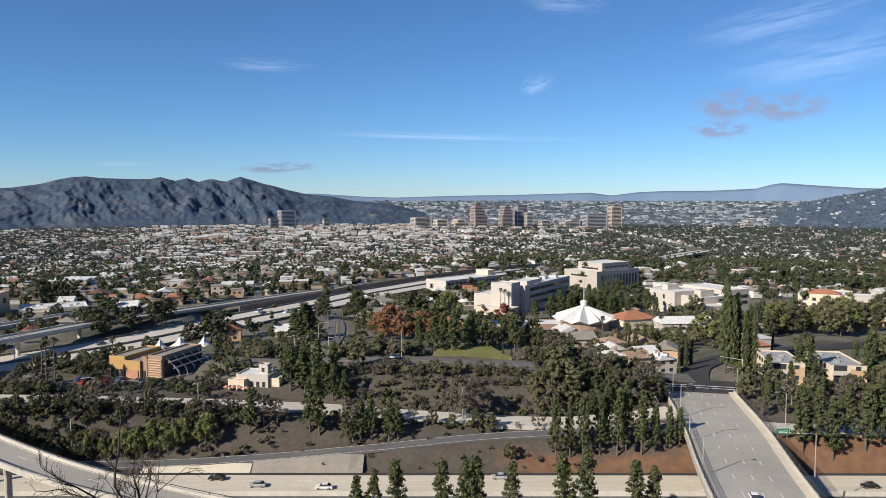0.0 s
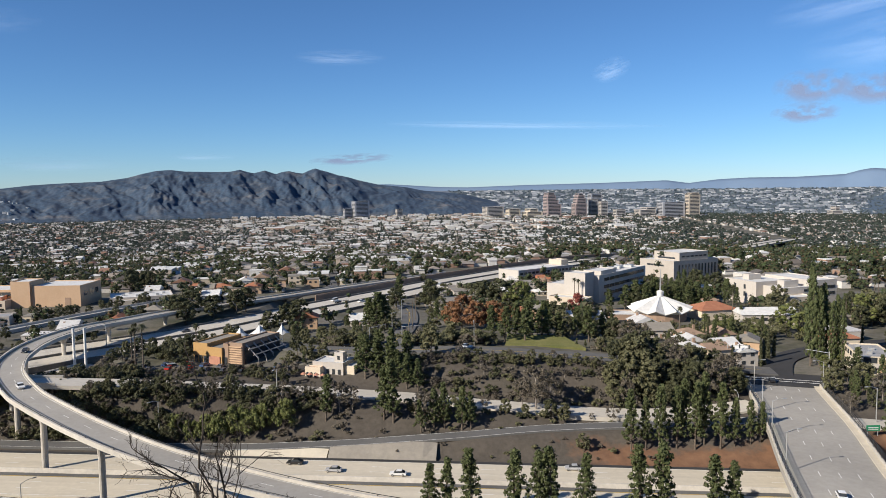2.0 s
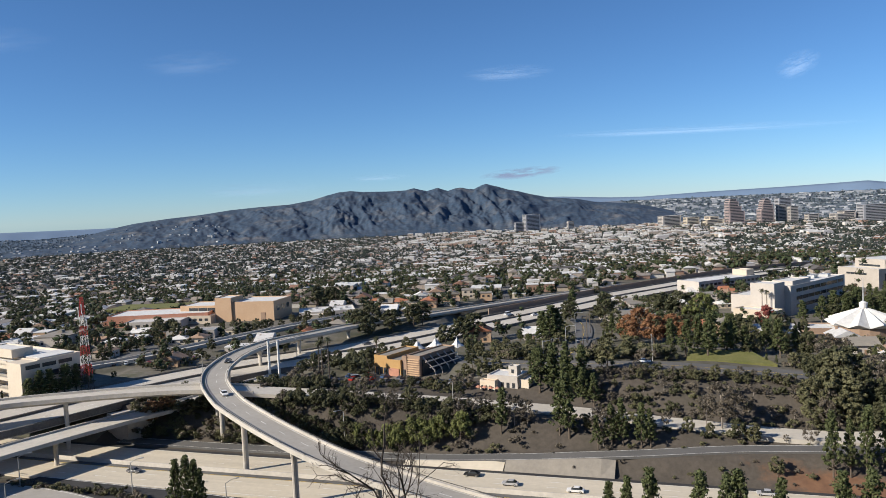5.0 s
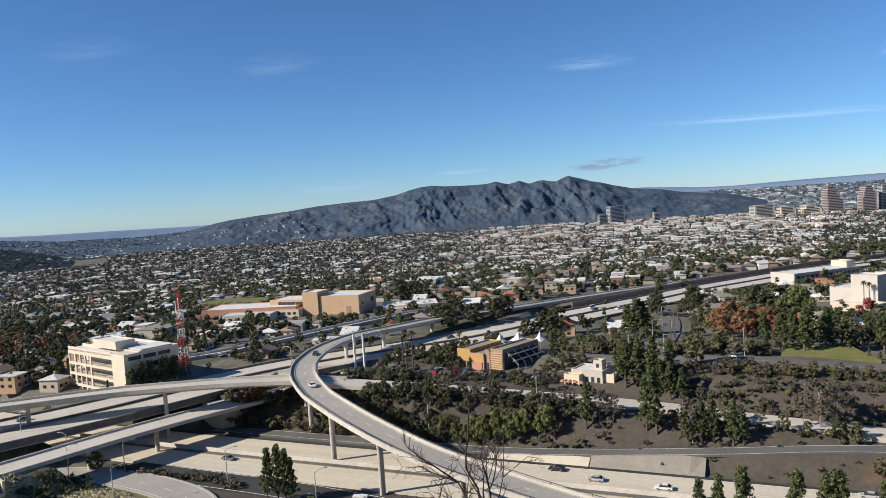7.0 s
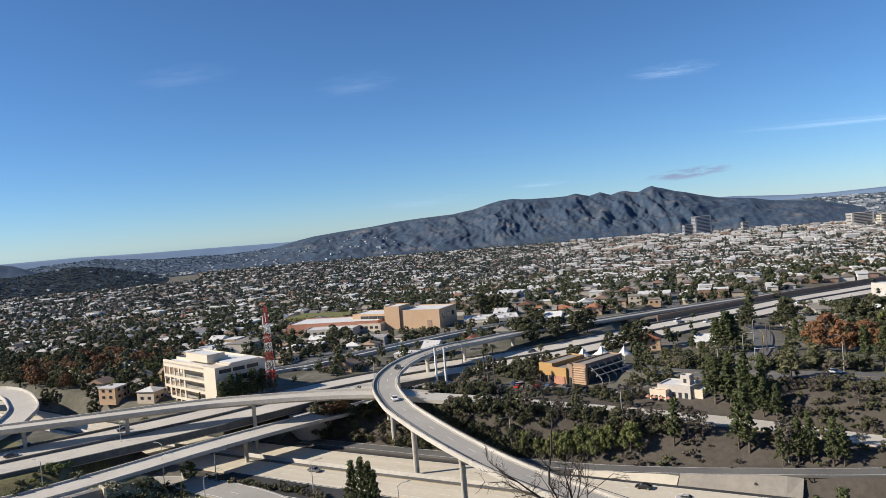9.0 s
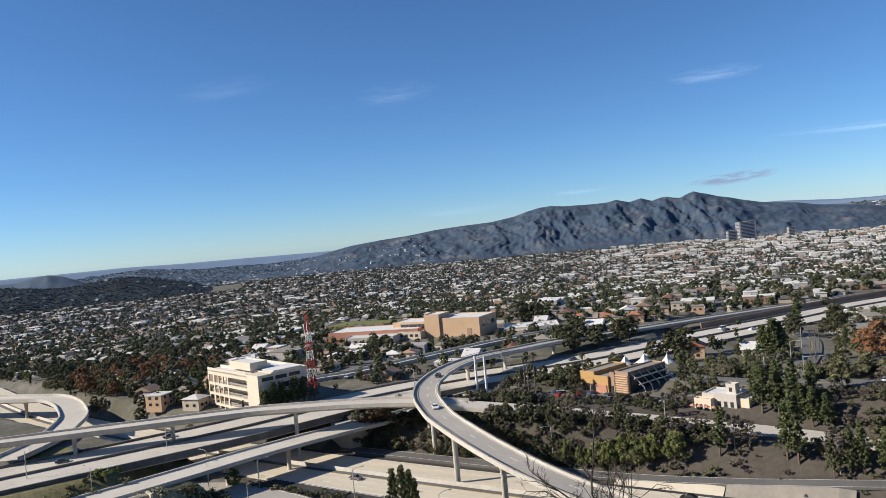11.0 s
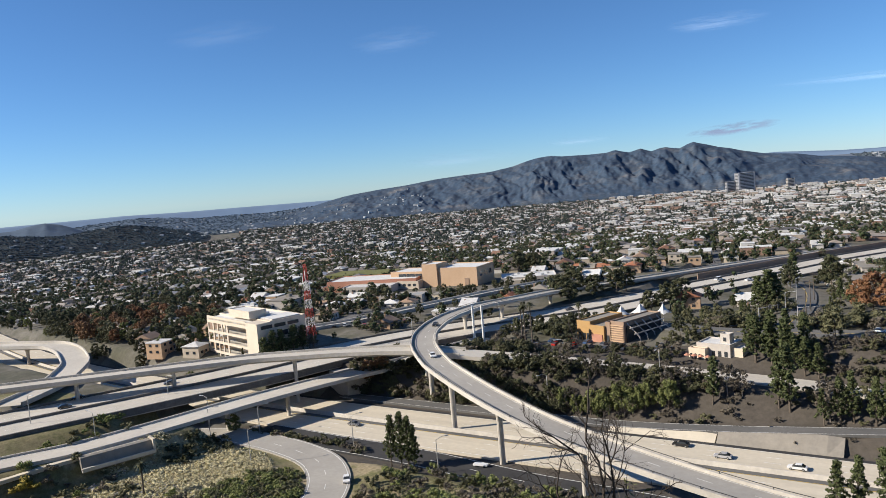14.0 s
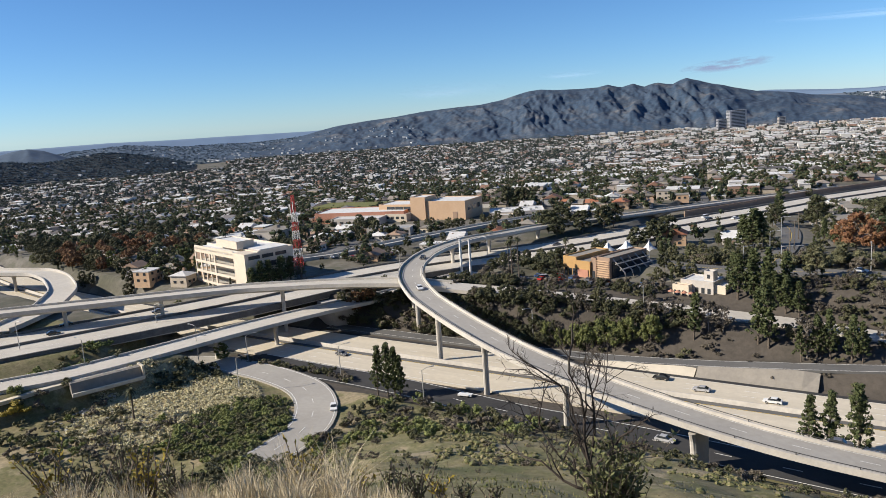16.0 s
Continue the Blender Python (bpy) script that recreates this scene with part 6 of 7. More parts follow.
# white courtyard building with arches
b = thing("courtyard_building", "white stucco building with arches and a low tower", "building", (-49.5, 197, 8.9), -12)
b.matrix_world = b.matrix_world @ Matrix.Diagonal((0.82, 0.82, 0.86, 1))
block(b, -6, 5, -2, 7, 4.6, "white_wall")
block(b, -7.5, -2, -4.5, -2.05, 3.4, "cream_wall", "terracotta")
block(b, 0.5, 3.6, 1, 4, 7.2, "white_wall", z=4.7, name="tower")
block(b, 5.05, 8.5, -1, 6, 3.6, "cream_wall")
# each open arch is a dark panel in place of its inner shade
for i, u in enumerate((-6.6, -5.2, -3.8)):
    g = Geo()
    pts = [(-0.45, 0), (0.45, 0)] + [(0.45 * math.cos(a), 1.5 + 0.45 * math.sin(a)) for a in (0, 0.6, 1.2, 1.9, 2.5, math.pi)]
    n = len(pts)
    g.add([(u + p, -4.53, 0.3 + q) for p, q in pts] + [(u + p, -4.4, 0.3 + q) for p, q in pts], [tuple(range(n)), tuple(reversed(range(n, 2 * n)))] + [(j, j + n, (j + 1) % n + n, (j + 1) % n) for j in range(n)])
    part("arch_opening", g, M["window_glass"], b)
windows(b, ("front", 0, 0, -2.03), 3, 1, 1.0, 1.6, 1.4, 1, -1.5, 4.6)
windows(b, ("front", 0, 0, 0.97), 1, 1, 0.9, 1.2, 5.4, 1, 1, 3)
for k in range(4):
    part("parasol", Geo().add([(math.cos(a) * 1.1 - 7 + k * 2.3, -6.5 + math.sin(a) * 1.1, 2.0) for a in np.arange(6) * math.pi / 3] + [(-7 + k * 2.3, -6.5, 2.7)], [(i, (i + 1) % 6, 6) for i in range(6)]), M["coral_wall"], b)

# church with a folded white roof
b = thing("church", "round church with a folded white roof and a spire", "church", (56, 298, 7.6))
n = 20
ring = [(12.5 * math.cos(2 * math.pi * i / n) * (1 if i % 2 == 0 else 0.86), 12.5 * math.sin(2 * math.pi * i / n) * (1 if i % 2 == 0 else 0.86), 4.9 if i % 2 == 0 else 3.4) for i in range(n)]
top = [(1.4 * math.cos(2 * math.pi * i / n), 1.4 * math.sin(2 * math.pi * i / n), 9.0 if i % 2 == 0 else 8.6) for i in range(n)]
part("roof", Geo().add(ring + top + [(p[0], p[1], p[2] - 0.3) for p in ring], [(i, (i + 1) % n, n + (i + 1) % n, n + i) for i in range(n)] + [(i, 2 * n + i, 2 * n + (i + 1) % n, (i + 1) % n) for i in range(n)] + [tuple(reversed(range(2 * n, 3 * n)))]), M["white_roof"], b)
part("wall", Geo().prism([(10 * math.cos(2 * math.pi * i / n), 10 * math.sin(2 * math.pi * i / n)) for i in range(n)], -2, 3.7), M["brown_wall"], b)
part("lantern", Geo().tube([(0, 0, 8.6), (0, 0, 10.8), (0, 0, 11.3)], [1.2, 1.4, 0.5], 12), M["white_roof"], b)
part("spire", Geo().tube([(0, 0, 11.2), (0, 0, 19.5)], [0.3, 0.08], 6), M["steel"], b)
block(b, -20, -9, -8, 4, 2.4, "brown_wall")
b = thing("church_hall", "low hall with a red tiled hip roof", "building", (77, 305, 7.4), 20)
w_, r_ = house_mesh("hip", 16, 12, 3.6, None)
part("wall", w_, M["cream_wall"], b), part("roof", r_, M["terracotta"], b)
b = thing("long_hall", "long low hall with a white roof", "building", (93, 290, 7.8), 5)
w_, r_ = house_mesh("gable", 20, 9, 3.8, None)
part("wall", w_, M["white_wall"], b), part("roof", r_, M["white_roof"], b)
windows(b, ("front", 0, 0, -4.53), 6, 1, 1.4, 1.2, 1.4, 1, -9.5, 9.5)

# civic building
b = thing("civic_building", "white concrete civic building with a blank end wall", "building", (31, 340, 6.4), -32)
block(b, -10.5, 0, 0, 9, 13.6, "white_wall")
block(b, -9, 2.5, 9.05, 62, 11.8, "white_wall")
block(b, -8, 1, 14, 30, 13.4, "white_wall", z=12.0, name="penthouse")
windows(b, ("right", 0, 0, 2.53), 8, 3, 5.2, 1.5, 2.6, 3.3, 14, 60)
block(b, -24, -10.55, 8, 30, 7.0, "white_wall")
block(b, -14, 4, -8, -0.05, 3.4, "tan_wall")
roof_units(b, [(-4, 36, 11.8, 4, 3, 1.6), (-5, 46, 11.8, 3, 4, 1.4), (-3, 54, 11.8, 4, 3, 1.2)])
# stepped concrete courts building
b = thing("courts_building", "large tan concrete building in stepped blocks", "building", (92, 449, 4.4), -53)
b.matrix_world = b.matrix_world @ Matrix.Diagonal((0.95, 0.78, 0.84, 1))
block(b, -28, 0, 0, 50, 12.0, "court_wall")
block(b, -22, -1.5, 8, 40, 17.5, "court_wall", z=12.2, name="upper_wall")
windows(b, ("right", 0, 0, 0.03), 12, 1, 1.6, 8.0, 1.5, 1, 4, 48)
windows(b, ("front", 0, 0, -0.03), 5, 1, 2.6, 1.2, 8.2, 1, -22, -8)
windows(b, ("front", 0, 0, 7.97), 1, 1, 14, 1.2, 13.2, 1, -20, -4)
windows(b, ("right", 0, 0, -1.47), 6, 1, 3.4, 1.0, 14.5, 1, 10, 39)
# long building with window rows beside the freeway
b = thing("long_building", "long pale three-storey building with window rows", "building", (-4, 426, 5.6), -45)
block(b, -8, 8, 0, 46, 6.6, "white_wall")
windows(b, ("right", 0, 0, 8.03), 14, 2, 2.2, 1.3, 1.4, 2.9, 1, 45)
block(b, -6, 4, 40, 46, 9.6, "tan_wall", z=6.8, name="stair_tower")
# white medical complex
b = thing("medical_building", "white medical building of several boxy wings", "building", (115, 326, 7.2), -64)
block(b, -40, -20, 0, 20, 8.5, "white_wall")
block(b, -19.95, -8, 4, 20, 7.0, "white_wall")
block(b, -7.95, 0, 0, 14, 4.2, "cream_wall")
block(b, -36, -8, 20.05, 34, 9.5, "white_wall")
block(b, -34, -30, 5, 12, 10.6, "white_wall", z=8.7, name="penthouse")
block(b, -16, -12, 8, 16, 9.6, "white_wall", z=7.2, name="penthouse")
windows(b, ("right", 0, 0, -7.94), 4, 2, 2.6, 1.3, 3.4, 2.8, 21, 33)
windows(b, ("front", 0, 0, -0.03), 2, 2, 1.2, 2.0, 2.0, 3.2, -36, -24)
windows(b, ("right", 0, 0, -7.97), 2, 1, 2.0, 1.0, 5.4, 1, 15, 19.5)
# pink residence with tiled roofs
b = thing("residence_building", "pinkish four-storey residence with red tile roofs and balconies", "building", (184, 338, 5.6), -30)
block(b, -22, 0, 0, 22, 9.0, "cream_wall")
block(b, 0.05, 8, 3, 16, 8.5, "white_wall")
windows(b, ("front", 0, 0, -0.03), 5, 3, 1.5, 1.4, 1.2, 2.6, -21, -1)
for k in range(3):
    part("balcony", Geo().box(-4, -0.6, 0.6 + 2.6 * k, 3.4, 1.1, 0.9), M["white_wall"], b)
w_, r_ = house_mesh("hip", 15, 8, 0.5, None)
part("tile_roof", Geo().add([(p[0] - 12, p[1] + 6, p[2] + 9.0) for p in r_.v], r_.f), M["terracotta"], b)
# apartment houses beside the bridge
for (x, y, w, d, h, turn, brick) in ((90.5, 206, 9, 18, 5.6, -10, True), (106, 204, 9.5, 20, 5.4, -8, True)):
    b = thing("apartment_building", "two-storey flat-roofed apartment house with stucco and brick walls", "building", (x, y, 8.0), turn, "apartment houses")
    block(b, 0, w, 0, d, h, "cream_wall", "grey_roof")
    part("brick_panel", Geo().box(w * 0.76, -0.06, 0.1, w * 0.42, 0.16, h - 0.6), M["peach_wall" if brick else "tan_wall"], b)
    for k in range(2):
        part("balcony", Geo().box(w * 0.28, -0.5, 0.4 + 2.9 * k, w * 0.42, 1.0, 1.0), M["white_wall"], b)
        windows(b, ("front", 0, 0, -0.03), 1, 1, w * 0.36, 1.5, 1.5 + 2.9 * k, 1, w * 0.1, w * 0.46)
        windows(b, ("front", 0, 0, -0.16), 1, 1, 1.2, 1.1, 1.7 + 2.9 * k, 1, w * 0.66, w * 0.86)
        windows(b, ("left", 0, 0, -0.03), 5, 1, 1.5, 1.2, 1.5 + 2.9 * k, 1, 2, d - 2)
    roof_units(b, [(w * 0.4, d * 0.3, h, 1.2, 1.2, 0.8), (w * 0.6, d * 0.6, h, 1.4, 1.0, 0.7), (w * 0.3, d * 0.8, h, 1.0, 1.0, 0.6)])

# houses near the camera's side of the city


def near_house(x, y, z, w, d, h, kind, turn, wall, roof, label):
    b = thing("house", label, "house", (x, y, z), turn, "nearest houses")
    a, r = house_mesh(kind, w, d, h, None)
    part("wall", a, M[wall], b)
    part("roof", r, M[roof], b)
    for side, at, span in (("front", -d / 2 - 0.03, w), ("left", -w / 2 - 0.03, d), ("right", w / 2 + 0.03, d), ("front", d / 2 + 0.03, w)):
        windows(b, (side, 0, 0, at), 2, 1 if h < 4.2 else 2, 1.1, 0.95, 0.8, 2.3, -span / 2 + 0.5, span / 2 - 0.5)
    part("door", pane_mesh(0.75, 1.6, "brown_wall"), None, b).matrix_local = pose(0, -d / 2 - 0.04, 0)
    if kind != "flat":
        part("chimney", Geo().box(w * 0.3, d * 0.12, h - 0.5, 0.7, 0.7, min(w, d) * 0.24 + 1.0), M["brown_wall"], b)


WALLS = [("white_wall", "white"), ("cream_wall", "cream"), ("tan_wall", "tan"), ("white_wall", "white"), ("peach_wall", "peach")]
ROOFS = [("roofing", "grey shingle"), ("terracotta", "red tile"), ("white_roof", "pale"), ("slope_concrete", "grey"), ("brown_wall", "brown shingle")]
hr_ = random.Random(3)
for x, y, z, w, d, h, kind, turn in NEAR_HOUSES:
    (wm, wn_), (rm, rn_) = hr_.choice(WALLS), hr_.choice(ROOFS)
    if kind == "flat":
        rm, rn_ = hr_.choice([("white_roof", "white"), ("slope_concrete", "grey")])
    near_house(x, y, z, w, d, h, kind, turn, wm, rm, "%s stucco house with a %s %s roof" % (wn_, rn_, "flat" if kind == "flat" else "pitched"))
for x, y, w, d, h, kind, turn in ((66, 225, 6, 6.5, 4.4, "gable", 105), (57.5, 224, 7, 6.5, 3.0, "gable", 20), (50, 223, 7, 6, 2.9, "hip", 12), (52.5, 233, 7.5, 7, 3.0, "gable", 100), (72, 240, 6.5, 7.5, 4.0, "gable", 70), (62, 232, 7, 8, 2.9, "gable", 20), (55, 246, 8, 7, 2.9, "hip", 15), (66, 250, 8, 8, 3.0, "gable", 100), (46, 250, 8, 8, 2.9, "gable", 10), (102, 250, 11, 9, 3.4, "hip", 10), (108, 262, 11, 10, 3.2, "flat", 12), (44, 266, 8, 8, 2.9, "gable", 100)):
    (wm, wn_), (rm, rn_) = hr_.choice(WALLS), hr_.choice(ROOFS)
    near_house(x, y, ground_at(x, y), w, d, h, kind, turn, wm, rm, "%s stucco house with a %s roof" % (wn_, rn_))

for x, y, w, d, kind in ((-250, 187, 6.5, 8, "gable"), (-240, 180, 6, 7, "gable"), (-232, 191, 6.5, 7, "hip"), (-223, 184, 6, 7, "flat"), (-246, 199, 7, 8, "gable"), (-262, 191, 6.5, 7, "hip"), (-230, 203, 6, 8, "gable"), (-272, 184, 7, 7, "gable"), (-258, 176, 6, 7, "gable"), (-228, 174, 6, 7, "hip"), (-243, 170, 7, 7, "flat")):
    (wm, wn_), (rm, rn_) = hr_.choice(WALLS), hr_.choice([("slope_concrete", "grey"), ("roofing", "grey shingle"), ("brown_wall", "brown shingle")])
    near_house(x, y, ground_at(x, y), w, d, hr_.uniform(2.4, 4.4), kind, hr_.choice((14, 104)), wm, rm, "%s stucco house with a %s roof beside the loop ramp" % (wn_, rn_))
for i in range(70):
    x, y = trng.uniform(-285, -214), trng.uniform(160, 206)
    if off_road(x, y, 1.2) and all((x - o.matrix_world.translation.x) ** 2 + (y - o.matrix_world.translation.y) ** 2 > 20 for o in scene.objects if o.name.startswith("house")):
        plant(trng.choice(["elm", "olive", "green", "elm"]), x, y, trng.uniform(2.6, 5.5), "trees by the houses")

# ---- downtown


def tower(x0, x1, top, steps, wall, label, depth=34, y=2080, band=3.6, mats="tower_glass"):
    """A far tower between two sideways places, its top at a height; steps: (share of width cut each side, height share)."""
    base = ground_at((x0 + x1) / 2, y) - 1
    w, h = (x1 - x0) * 0.86, top - base
    depth = min(depth, w * 0.7)
    b = thing("tower", label, "building", ((x0 + x1) / 2, y, base), math.degrees(math.atan2(-(x0 + x1) / 2, y)) * 0.6 + 24, "downtown towers")
    z = 0
    for cl, cr, share in steps:
        z1 = h * share
        a, c = -w / 2 + cl * w, w / 2 - cr * w
        part("wall", Geo().box((a + c) / 2, depth / 2, z, c - a, depth - z * 0.02, z1 - z), M[wall], b)
        n = max(1, int((z1 - z) / band))
        for k in range(n):
            part("window_band", Geo().box((a + c) / 2, 0.01 * z - 0.1, z + (k + 0.35) * (z1 - z) / n, (c - a) * 0.82, 0.5, (z1 - z) / n * 0.5), M[mats], b)
            part("window_band", Geo().box(a - 0.1, depth / 2, z + (k + 0.35) * (z1 - z) / n, 0.5, depth * 0.85, (z1 - z) / n * 0.5), M[mats], b)
        z = z1 + 0.004
    return b


TW = 2080
tower(-450, -401, 21, [(0, 0, 1.0)], "grey_tower", "grey office slab with rows of dark windows")
tower(-478, -452, 0, [(0, 0, 1.0)], "grey_tower", "lower dark office block beside the slab")
tower(82, 130, 39, [(0, 0, 0.55), (0, 0.2, 0.72), (0, 0.38, 0.9), (0.05, 0.5, 1.0)], "rose_tower", "rose-brown stepped office tower")
tower(158, 198, 36, [(0, 0, 0.6), (0.12, 0.06, 0.8), (0.2, 0.2, 0.93), (0.3, 0.3, 1.0)], "rose_tower", "pale rose stepped tower with a dark centre")
tower(204, 228, 20, [(0, 0, 1.0)], "white_wall", "white office tower among downtown buildings", y=2110)
tower(228, 252, 15, [(0, 0, 1.0)], "white_wall", "white office block among downtown buildings")
tower(210, 250, 35, [(0, 0, 1.0)], "grey_tower", "green-grey glass tower among downtown buildings", y=2180)
tower(386, 462, 11, [(0, 0, 1.0)], "grey_tower", "long banded grey office block")
tower(459, 497, 36, [(0, 0, 0.94), (0.15, 0.15, 1.0)], "tan_wall", "tan office tower with vertical piers")
tower(-84, -25, 2, [(0, 0, 1.0)], "white_wall", "white office block with strip windows")
tower(-22, 18, -4, [(0, 0, 1.0)], "cream_wall", "cream mid-rise block among downtown buildings")
tower(25, 80, -4, [(0, 0, 0.7), (0.2, 0.3, 1.0)], "cream_wall", "cream mid-rise apartment block")
tower(328, 384, -3, [(0, 0, 0.8), (0.4, 0, 1.0)], "white_wall", "white mid-rise block among downtown buildings")
tower(268, 300, -7, [(0, 0, 1.0)], "white_wall", "white low block among downtown buildings")
tower(-330, -310, -2, [(0, 0, 1.0)], "white_wall", "white slim block among downtown buildings")
tower(815, 850, -2, [(0, 0, 0.6), (0.3, 0.3, 1.0)], "white_wall", "white mid-rise block among trees", y=2050)

# ---- vehicles


def car_meshes(key, van=False):
    L, Wd = (4.6, 1.82) if not van else (5.4, 2.0)
    prof = [(-2.3, 0.35), (2.25, 0.35), (2.3, 0.62), (2.1, 0.8), (1.15, 0.92), (-1.9, 0.98), (-2.28, 0.85)]
    cab = [(1.15, 0.9), (0.45, 1.4), (-1.15, 1.45), (-1.95, 0.95)] if not van else [(1.6, 0.9), (1.1, 1.85), (-2.2, 1.9), (-2.28, 0.9)]

    def extrude(pr, hw, inset=0.0):
        n = len(pr)
        g = Geo()
        v = [(x, -hw + (inset if z > 1.2 else 0), z) for x, z in pr] + [(x, hw - (inset if z > 1.2 else 0), z) for x, z in pr]
        return g.add(v, [tuple(range(n)), tuple(reversed(range(n, 2 * n)))] + [(j, j + n, (j + 1) % n + n, (j + 1) % n) for j in range(n)])

    body = extrude(prof, Wd / 2)
    cabin = extrude(cab, Wd / 2 - 0.08, 0.12)
    roofp = extrude([(cab[1][0] - 0.05, cab[1][1] + 0.01), (cab[1][0] - 0.1, cab[1][1] + 0.07), (cab[2][0] + 0.05, cab[2][1] + 0.06), (cab[2][0], cab[2][1] + 0.01)], Wd / 2 - 0.18)
    wheel = Geo().tube([(0, -0.11, 0), (0, 0.11, 0)], [0.33, 0.33], 12)
    return body.mesh("body", M[key]), cabin.mesh("glazing", M["window_glass"]), roofp.mesh("roof", M[key]), wheel.mesh("wheel", M["tyre"]), Geo().tube([(0, -0.13, 0), (0, 0.13, 0)], [0.19, 0.19], 10).mesh("rim", M["steel"]), Geo().box(2.24, 0, 0.58, 0.12, 0.4, 0.14).mesh("headlight", M["white_paint"])


CARS = {}
COLOURS = {"car_white": "white", "car_black": "black", "car_silver": "silver", "car_grey": "dark grey", "car_red": "red", "car_blue": "dark blue"}


def car(key, x, y, z, turn, where, van=False):
    if (key, van) not in CARS:
        CARS[(key, van)] = car_meshes(key, van)
    body, glass, roof, wheel, rim, lamp = CARS[(key, van)]
    c = thing("van" if van else "car", "%s %s %s" % (COLOURS[key], "van" if van else "passenger car", where), "car", (x, y, z + 0.02), turn)
    c.matrix_world = c.matrix_world @ Matrix.Diagonal((1 / UNIT, 1 / UNIT, 1 / UNIT, 1))
    part("body", body, None, c), part("glazing", glass, None, c), part("roof", roof, None, c)
    for a in (-1.45, 1.4):
        for b in (-0.82, 0.82):
            w_ = part("wheel", wheel, None, c)
            w_.matrix_local = pose(a, b, 0.33)
            part("rim", rim, None, w_)
    for b in (-0.62, 0.62):
        part("headlight", lamp, None, c).matrix_local = pose(0, b, 0)


def car_on(road, key, x, y, back, where, van=False):
    line = ROADS[road][0]
    i = int(np.hypot(line[:, 0] - x, line[:, 1] - y).argmin())
    t = line[min(i + 1, len(line) - 1)] - line[max(i - 1, 0)]
    car(key, x, y, line[i][2], math.degrees(math.atan2(t[1], t[0])) + (180 if back else 0), where, van)


for key, x, y, back in (("car_black", -48, 156.4, True), ("car_silver", -38.5, 152.6, True), ("car_white", -24.5, 149.9 + 1.5, True), ("car_silver", 12, 157, True), ("car_black", 88, 152, True), ("car_grey", -128, 143.5, False)):
    car_on("freeway", key, x, y, back, "driving on the freeway")
for key, x, y in (("car_white", -113.5, 160.5), ("car_black", -136.5, 196), ("car_grey", -10, 120.5)):
    car_on("flyover", key, x, y, True, "driving on the flyover")
car_on("near_ramp", "car_white", -103.5, 112, False, "on the curving exit ramp")
car_on("slip_road", "car_silver", -38, 125.5, False, "on the slip road")
car_on("bridge_street", "car_white", 54.5, 128.7, True, "driving over the street bridge")
car_on("bridge_street", "car_black", 68, 205, False, "turning at the crossing")
for key, x, y, back in (("car_black", -201, 109, False), ("car_black", -206.5, 116, True), ("car_grey", -192, 136, True), ("car_black", -151, 214, False), ("car_silver", -104, 268, False), ("car_white", -96, 305, True), ("car_black", -80, 332, True), ("car_white", -70, 336, False), ("car_black", -60, 376, True), ("car_white", -40, 398, False), ("car_grey", -120, 262, True)):
    car_on("cross_freeway", key, x, y, back, "driving on the cross freeway")
car_on("cross_freeway", "car_white", -83, 338, True, "driving on the cross freeway", True)
car_on("avenue", "car_white", -14, 212, False, "driving on the avenue")
pr = random.Random(9)
keys = list(COLOURS)
for i in range(16):
    x, y = -108 + i * 2.9, 203.5 + 2.5 * math.sin(i * 0.4) + (0 if i % 2 else 4.5)
    if off_road(x, y, 3):
        car(pr.choice(keys), x, y, ground_at(x, y), 80 + pr.uniform(-5, 5), "parked near the shop")
for i in range(9):
    x, y = -64 + 4.2 * i, 222 + 1.1 * i
    if off_road(x, y, 2):
        car(pr.choice(keys), x, y, ground_at(x, y), 20, "parked beside the planting")
for i in range(14):
    x, y = -205 + i * 3.1, 196 + i * 2.4
    car(pr.choice(keys), x - 12, y + 6, ground_at(x - 12, y + 6), 130 + pr.uniform(-6, 6), "parked behind the office building")
car("car_white", -105, 192, ground_at(-105, 192), 30, "parked beside the freeway", True)
car("car_white", -99, 207, ground_at(-99, 207), 40, "parked beside the freeway", True)

# ---- lamps, signals, signs


def street_lamp(x, y, h, turn, z=None, group="street lamps", arm=2.2):
    z = ground_at(x, y) if z is None else z
    t = thing("street_lamp", "grey steel street lamp with a single arm", "lamp", (x, y, z), turn, group)
    part("post", Geo().tube([(0, 0, -0.2), (0, 0, h)], [0.13, 0.08], 7), M["steel"], t)
    part("arm", Geo().tube([(0, 0, h - 0.05), (arm * 0.5, 0, h + 0.35), (arm, 0, h + 0.4)], [0.06, 0.05, 0.05], 6), M["steel"], t)
    part("head", Geo().box(arm + 0.3, 0, h + 0.3, 0.8, 0.28, 0.16), M["steel"], t)


for x, y, t in ((49.5, 140, 10), (53.5, 160, 10), (57.2, 178, 10), (60.8, 196, 10)):
    street_lamp(x - 0.2, y, 7.5, t, 7.18, "lamps on the bridge")
for x, y, t in ((70.6, 140, 190), (79.5, 172, 190), (77.5, 196, 190)):
    street_lamp(x, y, 8, t, 7.0 if x < 75 else None, "lamps on the bridge")
for x, y, t in ((-89, 124.3, 60), (-132, 112, 60), (-158, 122, 30), (-118, 131.3, 60), (-85, 169.2, -120), (-148, 129.6, 60)):
    street_lamp(x, y, 7.5, t, None, "lamps beside the ramps")
for x, y, t in ((-196, 97, 0), (-182, 128, 0), (-172.5, 100, 180), (-165.5, 128, 180), (-152.6, 205, 180), (-135, 235, 180), (50, 172.6, 90), (100, 173.5, -90), (-58, 176, -90), (-12, 216, -90), (-40, 240, 0), (-43, 280, 0)):
    street_lamp(x, y, 7.5, t, None, "roadside lamps")
